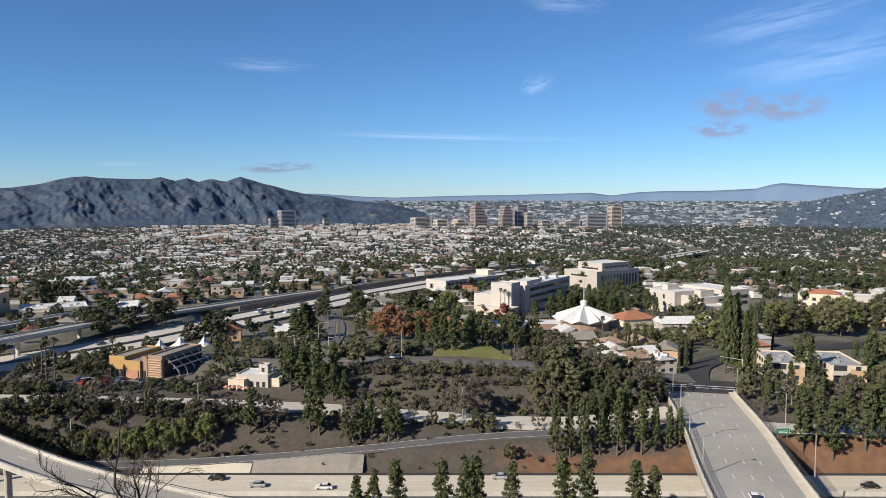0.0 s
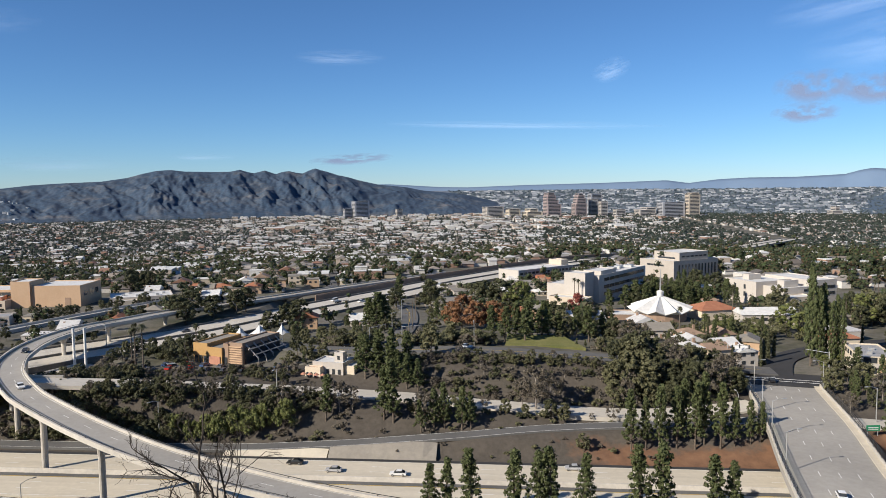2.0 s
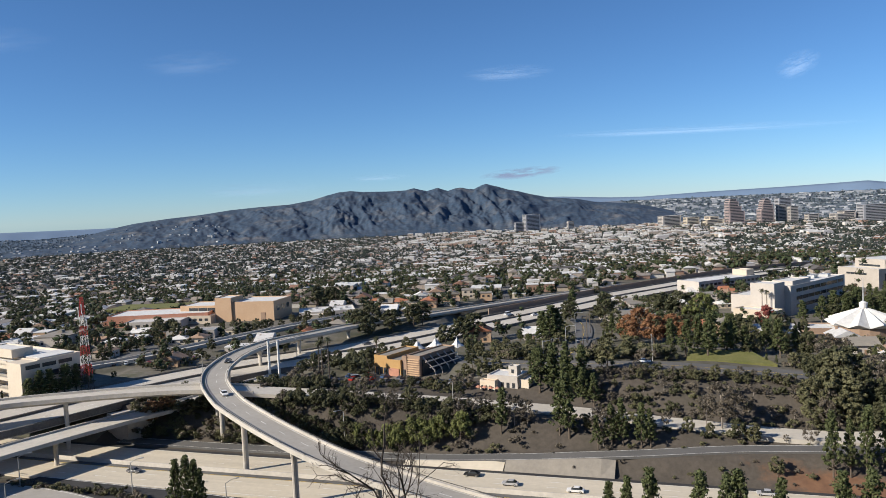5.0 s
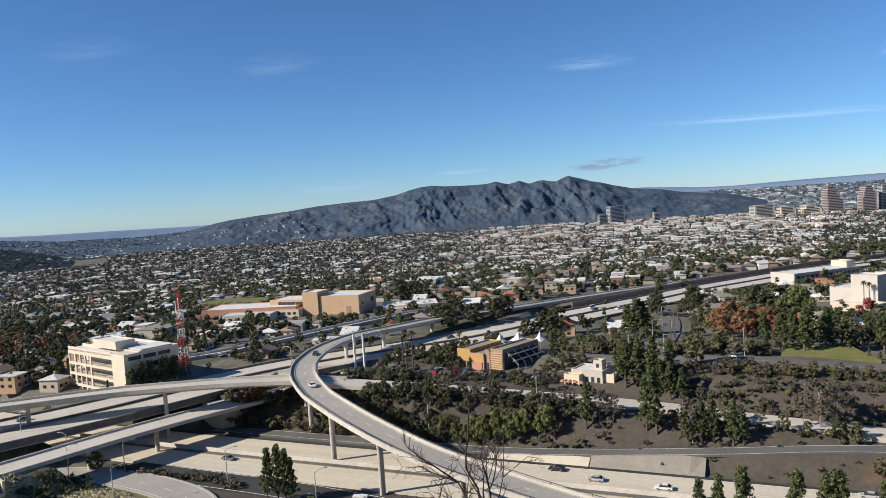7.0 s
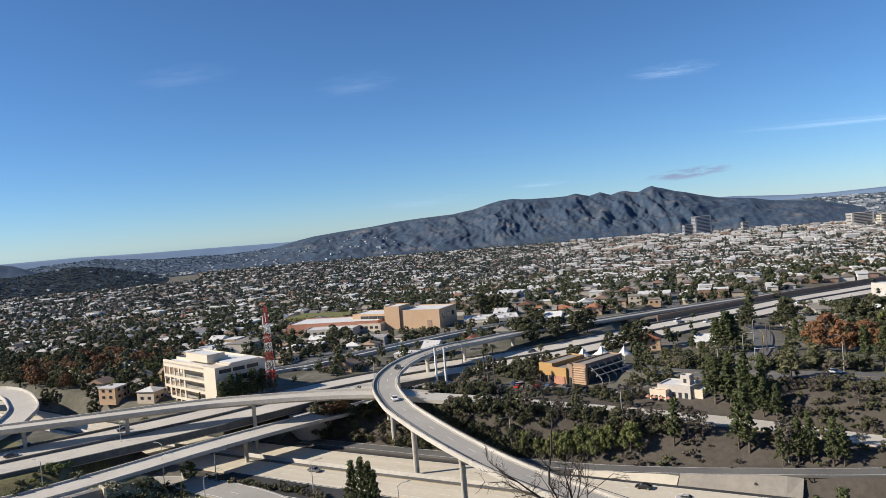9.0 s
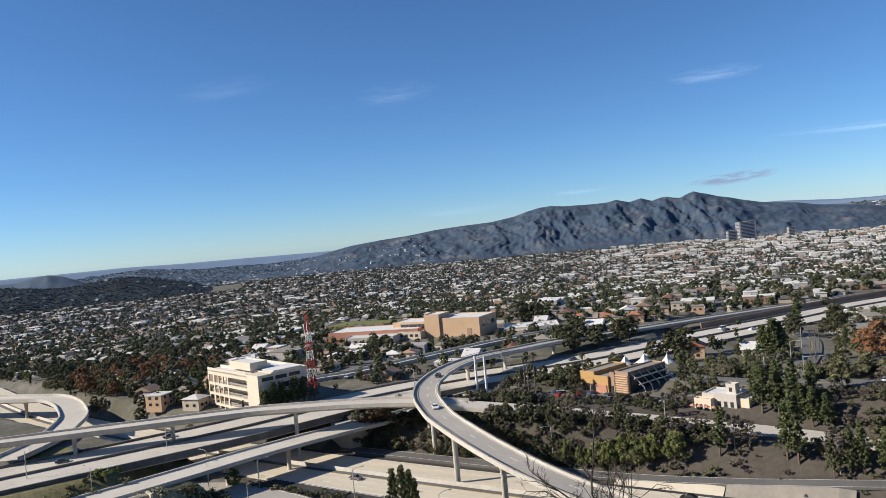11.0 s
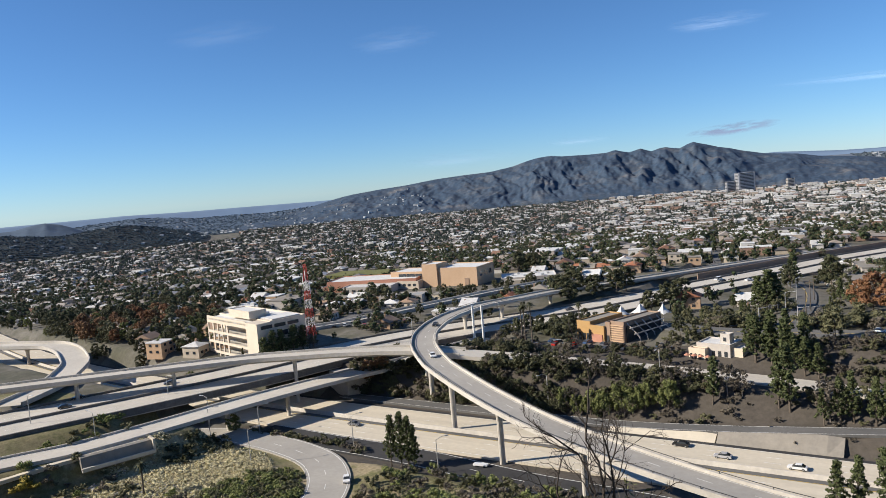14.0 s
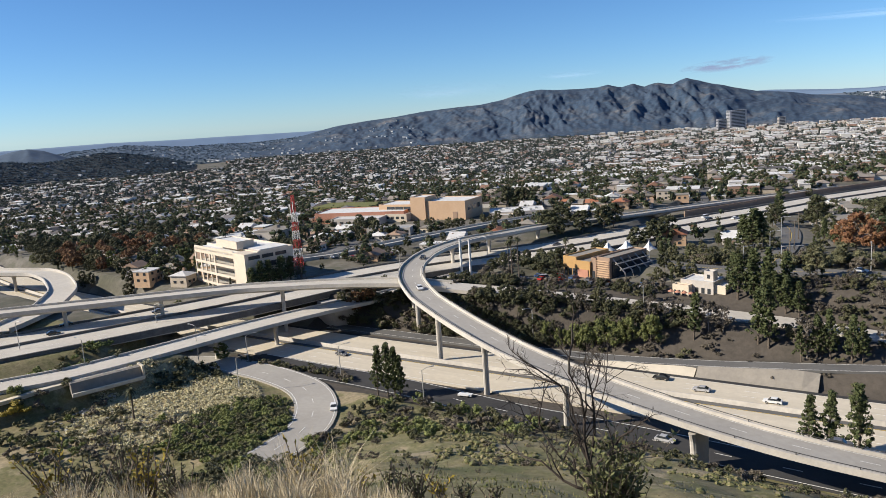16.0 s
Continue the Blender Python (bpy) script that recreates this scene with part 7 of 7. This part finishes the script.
for x, y, t in ((-34, 222, 0), (61, 222, -20), (86, 214, 160), (-44, 222, 40)):
    s_ = thing("traffic_signal", "traffic signal on a long steel mast arm", "signal", (x, y, ground_at(x, y)), t)
    part("post", Geo().tube([(0, 0, -0.2), (0, 0, 6)], [0.16, 0.12], 7), M["steel"], s_)
    part("arm", Geo().tube([(0, 0, 5.6), (6, 0, 6.2)], [0.1, 0.06], 6), M["steel"], s_)
    for k in (3.2, 5.8):
        part("signal_head", Geo().box(k, -0.15, 5.2, 0.4, 0.3, 1.1), M["dark_metal"], s_)
s_ = thing("road_sign", "green road sign on two posts", "sign", (75.5, 164.5, 6.6), 8)
part("panel", Geo().box(0, 0, 0.7, 3.0, 0.1, 1.2), M["green_sign"], s_)
for k in (-1.1, 1.1):
    part("post", Geo().tube([(k, 0.12, -0.5), (k, 0.12, 1.9)], [0.06, 0.06], 6), M["steel"], s_)
for k in (0.95, 1.3):
    part("writing_bar", Geo().box(0, -0.06, k, 2.2, 0.03, 0.16), M["white_paint"], s_)
# utility poles along the hill street
for i in range(3):
    x, y = -32.5 - i * 2.4, 226 + i * 26
    s_ = thing("utility_pole", "wooden utility pole with a cross arm", "pole", (x, y, ground_at(x, y)), 5, "utility poles")
    part("shaft", Geo().tube([(0, 0, -0.2), (0, 0, 10)], [0.16, 0.11], 7), M["bark"], s_)
    part("cross_arm", Geo().box(0, 0, 9.1, 2.4, 0.12, 0.14), M["bark"], s_)
# concrete channel beside the low ramp
s_ = thing("drain_channel", "concrete drain channel with a sloping wall and railing", "channel", (-157.6, 95.5, 5.6), 71.4)
# darker concrete on this wall helps paint its shaded face
part("wall", Geo().add([(-7.6, -2.7, -1.6), (7.6, -2.7, -1.6), (7.6, -1.6, 1.5), (-7.6, -1.6, 1.5), (-7.6, 0.2, -1.4), (7.6, 0.2, -1.4), (7.6, 0.2, 1.5), (-7.6, 0.2, 1.5)], [(0, 1, 2, 3), (4, 7, 6, 5), (3, 2, 6, 7), (0, 3, 7, 4), (1, 5, 6, 2), (0, 4, 5, 1)]), M["slope_concrete"], s_)
part("coping", Geo().box(0, -3.2, -1.2, 15.6, 0.6, 0.75), M["structure_concrete"], s_)
part("end_wall", Geo().box(7.9, -1.2, -1.2, 0.5, 3.4, 3.1), M["pale_concrete"], s_)
for k in range(7):
    part("rail_post", pane_mesh(0.1, 1.0, "steel", 0.1), None, s_).matrix_local = pose(-7.2 + k * 2.4, -0.1, 1.5)
part("rail", Geo().box(0, -0.1, 2.45, 14.6, 0.08, 0.08), M["steel"], s_)
path = smooth_line([(-182, 52, 0), (-172, 66, 0), (-166.8, 76.6, 0), (-161.6, 89, 0), (-157.2, 103, 0)])
path[:, 2] = [ground_at(p[0], p[1]) + 0.22 for p in path]
tagged(part("road", sweep(path, [(-1.2, 0), (-1.2, -0.8), (1.2, -0.8), (1.2, 0)]), M["pale_concrete"]), "narrow pale service road above the channel", "road", kind="structure")
# guard rails along the flyover's parapets
line, w = ROADS["flyover"]
fly = bpy.data.objects["flyover_bridge"]
for sgn in (-1, 1):
    part("guard_rail", sweep(line[:150], [(sgn * (w / 2 - 0.2) - 0.04, 0.92), (sgn * (w / 2 - 0.2) - 0.04, 0.82), (sgn * (w / 2 - 0.2) + 0.04, 0.82), (sgn * (w / 2 - 0.2) + 0.04, 0.92)]), M["dark_metal"], fly)
    nl = sides_of(line)
    for p, n in list(zip(line, nl))[2:120:4]:
        o = sgn * (w / 2 - 0.2)
        part("rail_post", pane_mesh(0.12, 0.42, "dark_metal", 0.12), None, fly).matrix_local = pose(p[0] + n[0] * o, p[1] + n[1] * o, p[2] + 0.5)
# abutment of the low ramp and construction arrow board
tagged(part("abutment", Geo().prism([(-157, 167), (-148, 164.6), (-142, 171), (-151, 176)], -0.8, 6.4), M["structure_concrete"]), "sloping pale concrete abutment under the low ramp", "abutment", kind="structure")
s_ = thing("arrow_trailer", "white trailer with road signs beside the column", "trailer", (-82.5, 130.6, 0.1), 10)
s_.matrix_world = s_.matrix_world @ Matrix.Diagonal((0.7, 0.7, 0.7, 1))
part("bed", Geo().box(0, 0, 0.5, 4.5, 1.6, 0.5), M["car_white"], s_)
for k in (-1.2, 1.2):
    part("wheel", Geo().tube([(k, -0.9, 0.32), (k, 0.9, 0.32)], [0.32, 0.32], 10), M["tyre"], s_)

# ---- the hillside's near growth
nr = np.random.default_rng(21)


def blades(n, a0, a1, r0, r1, h0, h1, wide, seed, bend=0.35):
    """Thin grass stems between two bearings and distances: vertices and quads."""
    r_ = np.random.default_rng(seed)
    az, rr = np.radians(r_.uniform(a0, a1, n)), r_.uniform(r0, r1, n)
    tuft = 0.35 * np.sin(az * 37 + rr * 3) + 0.25 * np.sin(az * 91)
    h = (r_.uniform(h0, h1, n)) * (0.75 + tuft) * np.interp(np.degrees(az), [-70, -44, -38, -24], [1.0, 1.0, 0.6, 0.4])
    x, y = rr * np.sin(az), rr * np.cos(az)
    z = ground_height(x, y) - 0.03
    turn = r_.uniform(0, 3.14, n)
    d = r_.uniform(0, 6.28, n)
    dx, dy = np.cos(d), np.sin(d)
    lean = h * bend * r_.uniform(0.1, 1.2, n)
    v = []
    for k in range(4):
        q = k / 3
        w = wide * (1 - 0.8 * q)
        px, py, pz = x + dx * lean * q * q, y + dy * lean * q * q, z + h * q * (1 - 0.2 * q * bend)
        ux, uy = np.cos(turn) * w, np.sin(turn) * w
        v += [np.stack([px - ux, py - uy, pz], 1), np.stack([px + ux, py + uy, pz], 1)]
    v = np.stack(v, 1).reshape(-1, 3)
    b = np.arange(n)[:, None] * 8
    q = np.concatenate([b + np.array([[2 * k, 2 * k + 1, 2 * k + 3, 2 * k + 2]]) for k in range(3)])
    return v, q


M["straw"] = material("straw", [(0.36, 0.29, 0.17), (0.46, 0.38, 0.24)], 1.0, 0.9, by="island", by_amount=0.8, by_stops=[(0.46, 0.38, 0.24), (0.62, 0.54, 0.39), (0.56, 0.47, 0.31), (0.40, 0.33, 0.20), (0.68, 0.61, 0.47)])
M["green_blade"] = material("green_blade", [(0.10, 0.13, 0.035), (0.15, 0.17, 0.05)], 1.0, 0.9, by="island", by_amount=0.8, by_stops=[(0.13, 0.145, 0.045), (0.18, 0.18, 0.065), (0.24, 0.205, 0.105), (0.28, 0.235, 0.13), (0.12, 0.13, 0.04)])
v, q = blades(34000, -68, -20, 2.6, 5.0, 0.03, 0.17, 0.002, 1)
tagged(part("dry_grass", fast_mesh("dry_grass", v, q, M["straw"]), None), "dry straw-coloured grass on the hill's edge", "grass", kind="stuff")
v, q = blades(2600, -50, -42, 3.3, 4.4, 0.08, 0.36, 0.002, 2, 0.7)
tagged(part("dry_grass", fast_mesh("dry_grass", v, q, M["straw"]), None), "tall dry grass tufts on the hill's edge", "grass", kind="stuff")
v, q = blades(26000, -64, -8, 20, 118, 0.1, 0.5, 0.035, 3)
tagged(part("hill_grass", fast_mesh("hill_grass", v, q, M["green_blade"]), None), "short olive grass on the hillside", "grass", kind="stuff")
hs = np.random.default_rng(66)
n = 13000
ha, hd = np.radians(-64 + 56 * hs.random(n) ** 2.1), hs.uniform(62, 132, n)
hx, hy = hd * np.sin(ha), hd * np.cos(ha)
ok = (waves(hx, hy, 11, 5) + 0.5 * waves(hx, hy, 4, 1) + hs.normal(0, 0.35, n) > np.where(np.degrees(ha) > -42, 0.62, -0.45)) & np.array([off_road(a, b, 0.8) for a, b in zip(hx, hy)])
hx, hy = hx[ok], hy[ok]
hr2 = hs.uniform(0.3, 0.95, len(hx))
v, q = leaf_cloud(np.stack([hx, hy, ground_height(hx, hy) + hr2 * 0.25], 1), hr2 * 0.8, 20, 0.085, hs, 0.6)
M["low_scrub"] = material("low_scrub", [(0.12, 0.125, 0.05), (0.19, 0.17, 0.08)], 0.08, 0.9, by="island", by_amount=0.55, by_stops=[(0.10, 0.115, 0.04), (0.15, 0.15, 0.06), (0.24, 0.20, 0.11), (0.12, 0.13, 0.045), (0.30, 0.25, 0.15)])
tagged(part("low_scrub", fast_mesh("low_scrub", v, q, M["low_scrub"]), None), "low olive and straw-coloured scrub on the hillside", "scrub", kind="stuff")
M["pale_tuft"] = material("pale_tuft", [(0.48, 0.43, 0.26), (0.6, 0.54, 0.34)], 0.3, 0.9, by="island", by_amount=0.7, by_stops=[(0.52, 0.47, 0.28), (0.66, 0.60, 0.40), (0.42, 0.39, 0.21), (0.60, 0.54, 0.34)])
tf = np.random.default_rng(44)
n = 4200
ux, uy = tf.uniform(-158, -118, n), tf.uniform(78, 120, n)
ok = (np.hypot((ux + 139) / 19, (uy - 98) / 21) + 0.2 * waves(ux, uy, 6) < 1.0)
ux, uy = ux[ok], uy[ok]
us = tf.uniform(0.3, 0.75, len(ux))
v, q = leaf_cloud(np.stack([ux, uy, ground_height(ux, uy) + us * 0.35], 1), us, 14, 0.15, tf, 0.7, 0.5)
tagged(part("dry_tufts", fast_mesh("dry_tufts", v, q, M["pale_tuft"]), None), "pale dry grass tufts inside the curving ramp", "grass", kind="stuff")


def near_shrub(az, r, h, n, leaf, label, seed, size=0.03):
    """A small leafy shrub of bent stems close to the camera."""
    x, y = r * math.sin(radians(az)), r * math.cos(radians(az))
    s_ = thing("shrub", label, "shrub", (x, y, ground_at(x, y)), 0, "shrubs on the hill's edge")
    rr = random.Random(seed)
    stems, lv, lf = Geo(), [], []
    for i in range(n):
        a, tilt = rr.uniform(0, 6.28), rr.uniform(0.05, 0.55)
        L = h * rr.uniform(0.55, 1.05)
        pts = [(0.05 * math.cos(a), 0.05 * math.sin(a), -0.03)]
        for k in (0.33, 0.66, 1.0):
            pts.append((math.cos(a) * tilt * L * k ** 1.3 + rr.uniform(-0.02, 0.02), math.sin(a) * tilt * L * k ** 1.3 + rr.uniform(-0.02, 0.02), L * k))
        stems.tube(pts, [0.006, 0.005, 0.004, 0.002], 4)
        for j in range(int(L / size * 1.3)):
            k = rr.uniform(0.25, 1.0) * 2.999
            i0 = int(k)
            p = Vector(pts[i0]).lerp(Vector(pts[i0 + 1]), k - i0)
            d = Vector((rr.gauss(0, 1), rr.gauss(0, 1), rr.uniform(0.2, 1.4))).normalized()
            e = d.cross(Vector((rr.gauss(0, 1), rr.gauss(0, 1), rr.gauss(0, 1)))).normalized()
            ln = size * rr.uniform(0.7, 1.4)
            b0 = len(lv)
            lv += [p, p + d * ln * 0.5 + e * ln * 0.22, p + d * ln, p + d * ln * 0.5 - e * ln * 0.22]
            lf.append((b0, b0 + 1, b0 + 2, b0 + 3))
    part("stem", stems, M["bark"], s_)
    part("leaves", fast_mesh("leaves", [tuple(p) for p in lv], lf, M[leaf]), None, s_)


for i, (az, r, h) in enumerate(((-63, 4.2, 0.42), (-61, 3.9, 0.36), (-59, 4.3, 0.40), (-57, 3.8, 0.34), (-55.2, 4.1, 0.30), (-62, 3.4, 0.30), (-45.5, 4.0, 0.60), (-38.8, 4.1, 0.40), (-36.8, 4.4, 0.52), (-35, 4.0, 0.34), (-33, 4.2, 0.30), (-30.5, 4.4, 0.28), (-41.5, 4.2, 0.36), (-58, 4.5, 0.5))):
    near_shrub(az, r, h * (0.95 if az < -54 else 0.65), 18, "leaf_olive" if i % 3 else "leaf_yellow", "small leafy shrub with yellowish green leaves", i + 40, 0.028)

M["dark_bark"] = material("dark_bark", [(0.045, 0.036, 0.03), (0.085, 0.07, 0.058)], 3.0, 0.95, (12.0, 0.3))
# bare tree with a leafy shrub at its foot
AZ, RR = -22.6, 8.6
tx, ty = RR * math.sin(radians(AZ)), RR * math.cos(radians(AZ))
tz = ground_at(tx, ty)
bt = thing("bare_tree", "leafless dark-barked young tree with forked branches", "tree", (tx, ty, tz))
br_ = random.Random(12)
SIDE = Vector((math.cos(radians(AZ)), -math.sin(radians(AZ)), 0))


def branch(wood, p, d, length, rad, depth):
    pts, q = [p], Vector(p)
    dd = Vector(d)
    for k in range(4):
        dd = (dd + Vector((br_.gauss(0, 0.13), br_.gauss(0, 0.13), 0.05))).normalized()
        q = q + dd * length / 4
        pts.append(tuple(q))
    wood.tube(pts, [rad, rad * 0.88, rad * 0.76, rad * 0.64, rad * 0.5], 5)
    if depth > 0:
        for k in range(4):
            i = br_.choice((1, 2, 3, 4)) if k else 4
            side = dd.cross(Vector((br_.gauss(0, 1), br_.gauss(0, 1), br_.gauss(0, 0.6)))).normalized()
            branch(wood, pts[i], (dd * 0.75 + side * br_.uniform(0.4, 0.9)).normalized(), length * br_.uniform(0.4, 0.62), rad * (0.5 if k else 0.62), depth - 1)


part("trunk", Geo().tube([(0, 0, -0.1), (-0.01, 0, 0.35), (-0.02, 0.01, 0.75)], [0.055, 0.05, 0.045], 7), M["dark_bark"], bt)
HT = 60 - RR * math.tan(radians(15.4)) - tz
for a, l, u, at in ((-0.72, 0.36, 0.9, 0.45), (-0.42, 0.40, 1.0, 0.75), (-0.12, 0.50, 1.0, 0.75), (0.14, 0.36, 1.0, 0.75), (0.42, 0.26, 0.9, 0.6), (-1.0, 0.28, 0.3, 0.4)):
    wood = Geo()
    branch(wood, (-0.015, 0.005, at), (SIDE * a + Vector((0, 0, u))).normalized(), l * HT * 0.95, 0.021, 4)
    part("branch", wood, M["dark_bark"], bt)
for az, r, h, sd in ((-20.8, 8.5, 0.85, 1), (-20.0, 8.6, 1.05, 2), (-21.9, 8.4, 0.7, 3), (-21.4, 8.8, 0.8, 5), (-19.2, 8.6, 0.7, 4)):
    near_shrub(az, r, h * 1.3, 20, "leaf_fresh", "upright shrub with long narrow olive leaves", sd + 90, 0.075)

# pale stones on the hillside and inside the ramp
stone = Geo()
for i in range(520):
    x, y = nr.uniform(-156, -128), nr.uniform(78, 96)
    s0 = nr.uniform(0.2, 0.55)
    stone.box(x, y, ground_at(x, y) - 0.1, s0, s0 * nr.uniform(0.6, 1), s0 * 0.6, nr.uniform(0, 90))
tagged(part("stones", stone, M["rock"]), "scattered pale stones inside the curving ramp", "stones", kind="stuff")

# ---- thin clouds high over the distance


def cloud_material(name, colour, glow, cover, solid=0.75, dense=0.8, lit=1.0, detail=9.0, rough=0.62, stretch=(1.0, 1.0, 2.2)):
    m = bpy.data.materials.new(name)
    m.use_nodes = True
    nt = m.node_tree
    cb = nt.nodes["Principled BSDF"]
    cb.inputs["Base Color"].default_value = (*[v * lit for v in colour], 1)
    cb.inputs["Roughness"].default_value = 1.0
    # added glow sets the cloud's brightness on top of the sun's light
    cb.inputs["Emission Color"].default_value = (*colour, 1)
    cb.inputs["Emission Strength"].default_value = glow
    tc = nt.nodes.new("ShaderNodeTexCoord")
    gr = nt.nodes.new("ShaderNodeTexGradient")
    gr.gradient_type = "SPHERICAL"
    nt.links.new(tc.outputs["Object"], gr.inputs["Vector"])
    soft = ramp_of(nt, noise_of(nt, 1.6, detail, rough, stretch), [(0.36, (0, 0, 0)), (dense, (1, 1, 1))])
    fade = ramp_of(nt, gr.outputs["Fac"], [(0.0, (0, 0, 0)), (solid, (1, 1, 1))])
    al = mix_of(nt, 1.0, mix_of(nt, 1.0, soft, fade, "MULTIPLY"), (cover,) * 3, "MULTIPLY")
    nt.links.new(al, cb.inputs["Alpha"])
    return m


WISP = cloud_material("cloud_wisp", (0.62, 0.72, 0.86), 0.4, 0.28)
GREY = cloud_material("cloud_grey", (0.19, 0.22, 0.31), 0.9, 0.85, 0.5, 0.6, 0.25, 3.5, 0.5, (1.5, 1.0, 1.0))
VEIL = cloud_material("cloud_veil", (0.62, 0.72, 0.86), 0.4, 0.2)


def cloud(az, el, wide, tall, lean=0.0, mat=None, label="thin pale wisp of cloud"):
    """A soft patch of cloud; bearing, height, width and thickness in degrees."""
    r = 3720.0
    n = 12
    v, f = [], []
    for i in range(n + 1):
        for j in range(7):
            u, w = i / n * 2 - 1, j / 6 * 2 - 1
            v.append((u, 0.25 * (1 - u * u) * (1 - w * w), w))
    for i in range(n):
        for j in range(6):
            a = i * 7 + j
            f.append((a, a + 7, a + 8, a + 1))
    ob = part("cloud", fast_mesh("cloud", v, f, mat or WISP, True), None)
    sx, sz = r * math.radians(wide) / 2, r * math.radians(tall) / 2
    c, s = math.cos(radians(az)), math.sin(radians(az))
    ob.matrix_world = pose(r * s, r * c, 60 + r * math.tan(radians(el)), 0, lean, -az) @ Matrix.Diagonal((sx, 40, sz, 1))
    ob.visible_shadow = False
    tagged(ob, label, "cloud", "clouds", "structure")


for c in ((7.0, 8.3, 3.0, 1.8, -20), (9, 14.0, 7, 2.2, 5, VEIL), (0.5, 4.5, 22, 0.7, 1.5), (20.5, 6.4, 5.5, 2.6, 0, GREY), (24.3, 6.1, 6, 2.4, 0, GREY), (20.0, 4.7, 4.6, 1.5, 0, GREY), (27, 9.5, 16, 4.5, -8, VEIL), (-12.3, 2.1, 6.5, 0.9, -3, GREY),
          (-36.1, 10.8, 7, 2.0, -4), (-48.5, 11.8, 8, 2.0, -6), (-13, 9.5, 7, 1.3, 0), (-32, 1.8, 9, 1.3, 0), (-23, 2.3, 5, 0.6, 0), (24, 12, 14, 3, -10, VEIL)):
    cloud(*c)

tagged(part("lawn", Geo().add([(-3, 217.4, 14.05), (20, 215.2, 13.6), (14, 226.5, 14.9), (-2.5, 227, 15.1), (-3, 217.4, 12), (20, 215.2, 12), (14, 226.5, 12), (-2.5, 227, 12)], [(0, 1, 2, 3), (0, 4, 5, 1), (1, 5, 6, 2), (2, 6, 7, 3), (3, 7, 4, 0)]), M["lawn"]), "sloping green and yellow lawn above the avenue", "lawn", kind="structure")

# ---- from the plan's units to metres
for ob in list(scene.objects):
    if ob.parent is None and ob.type not in ("CAMERA", "LIGHT"):
        ob.matrix_world = Matrix.Scale(UNIT, 4) @ ob.matrix_world
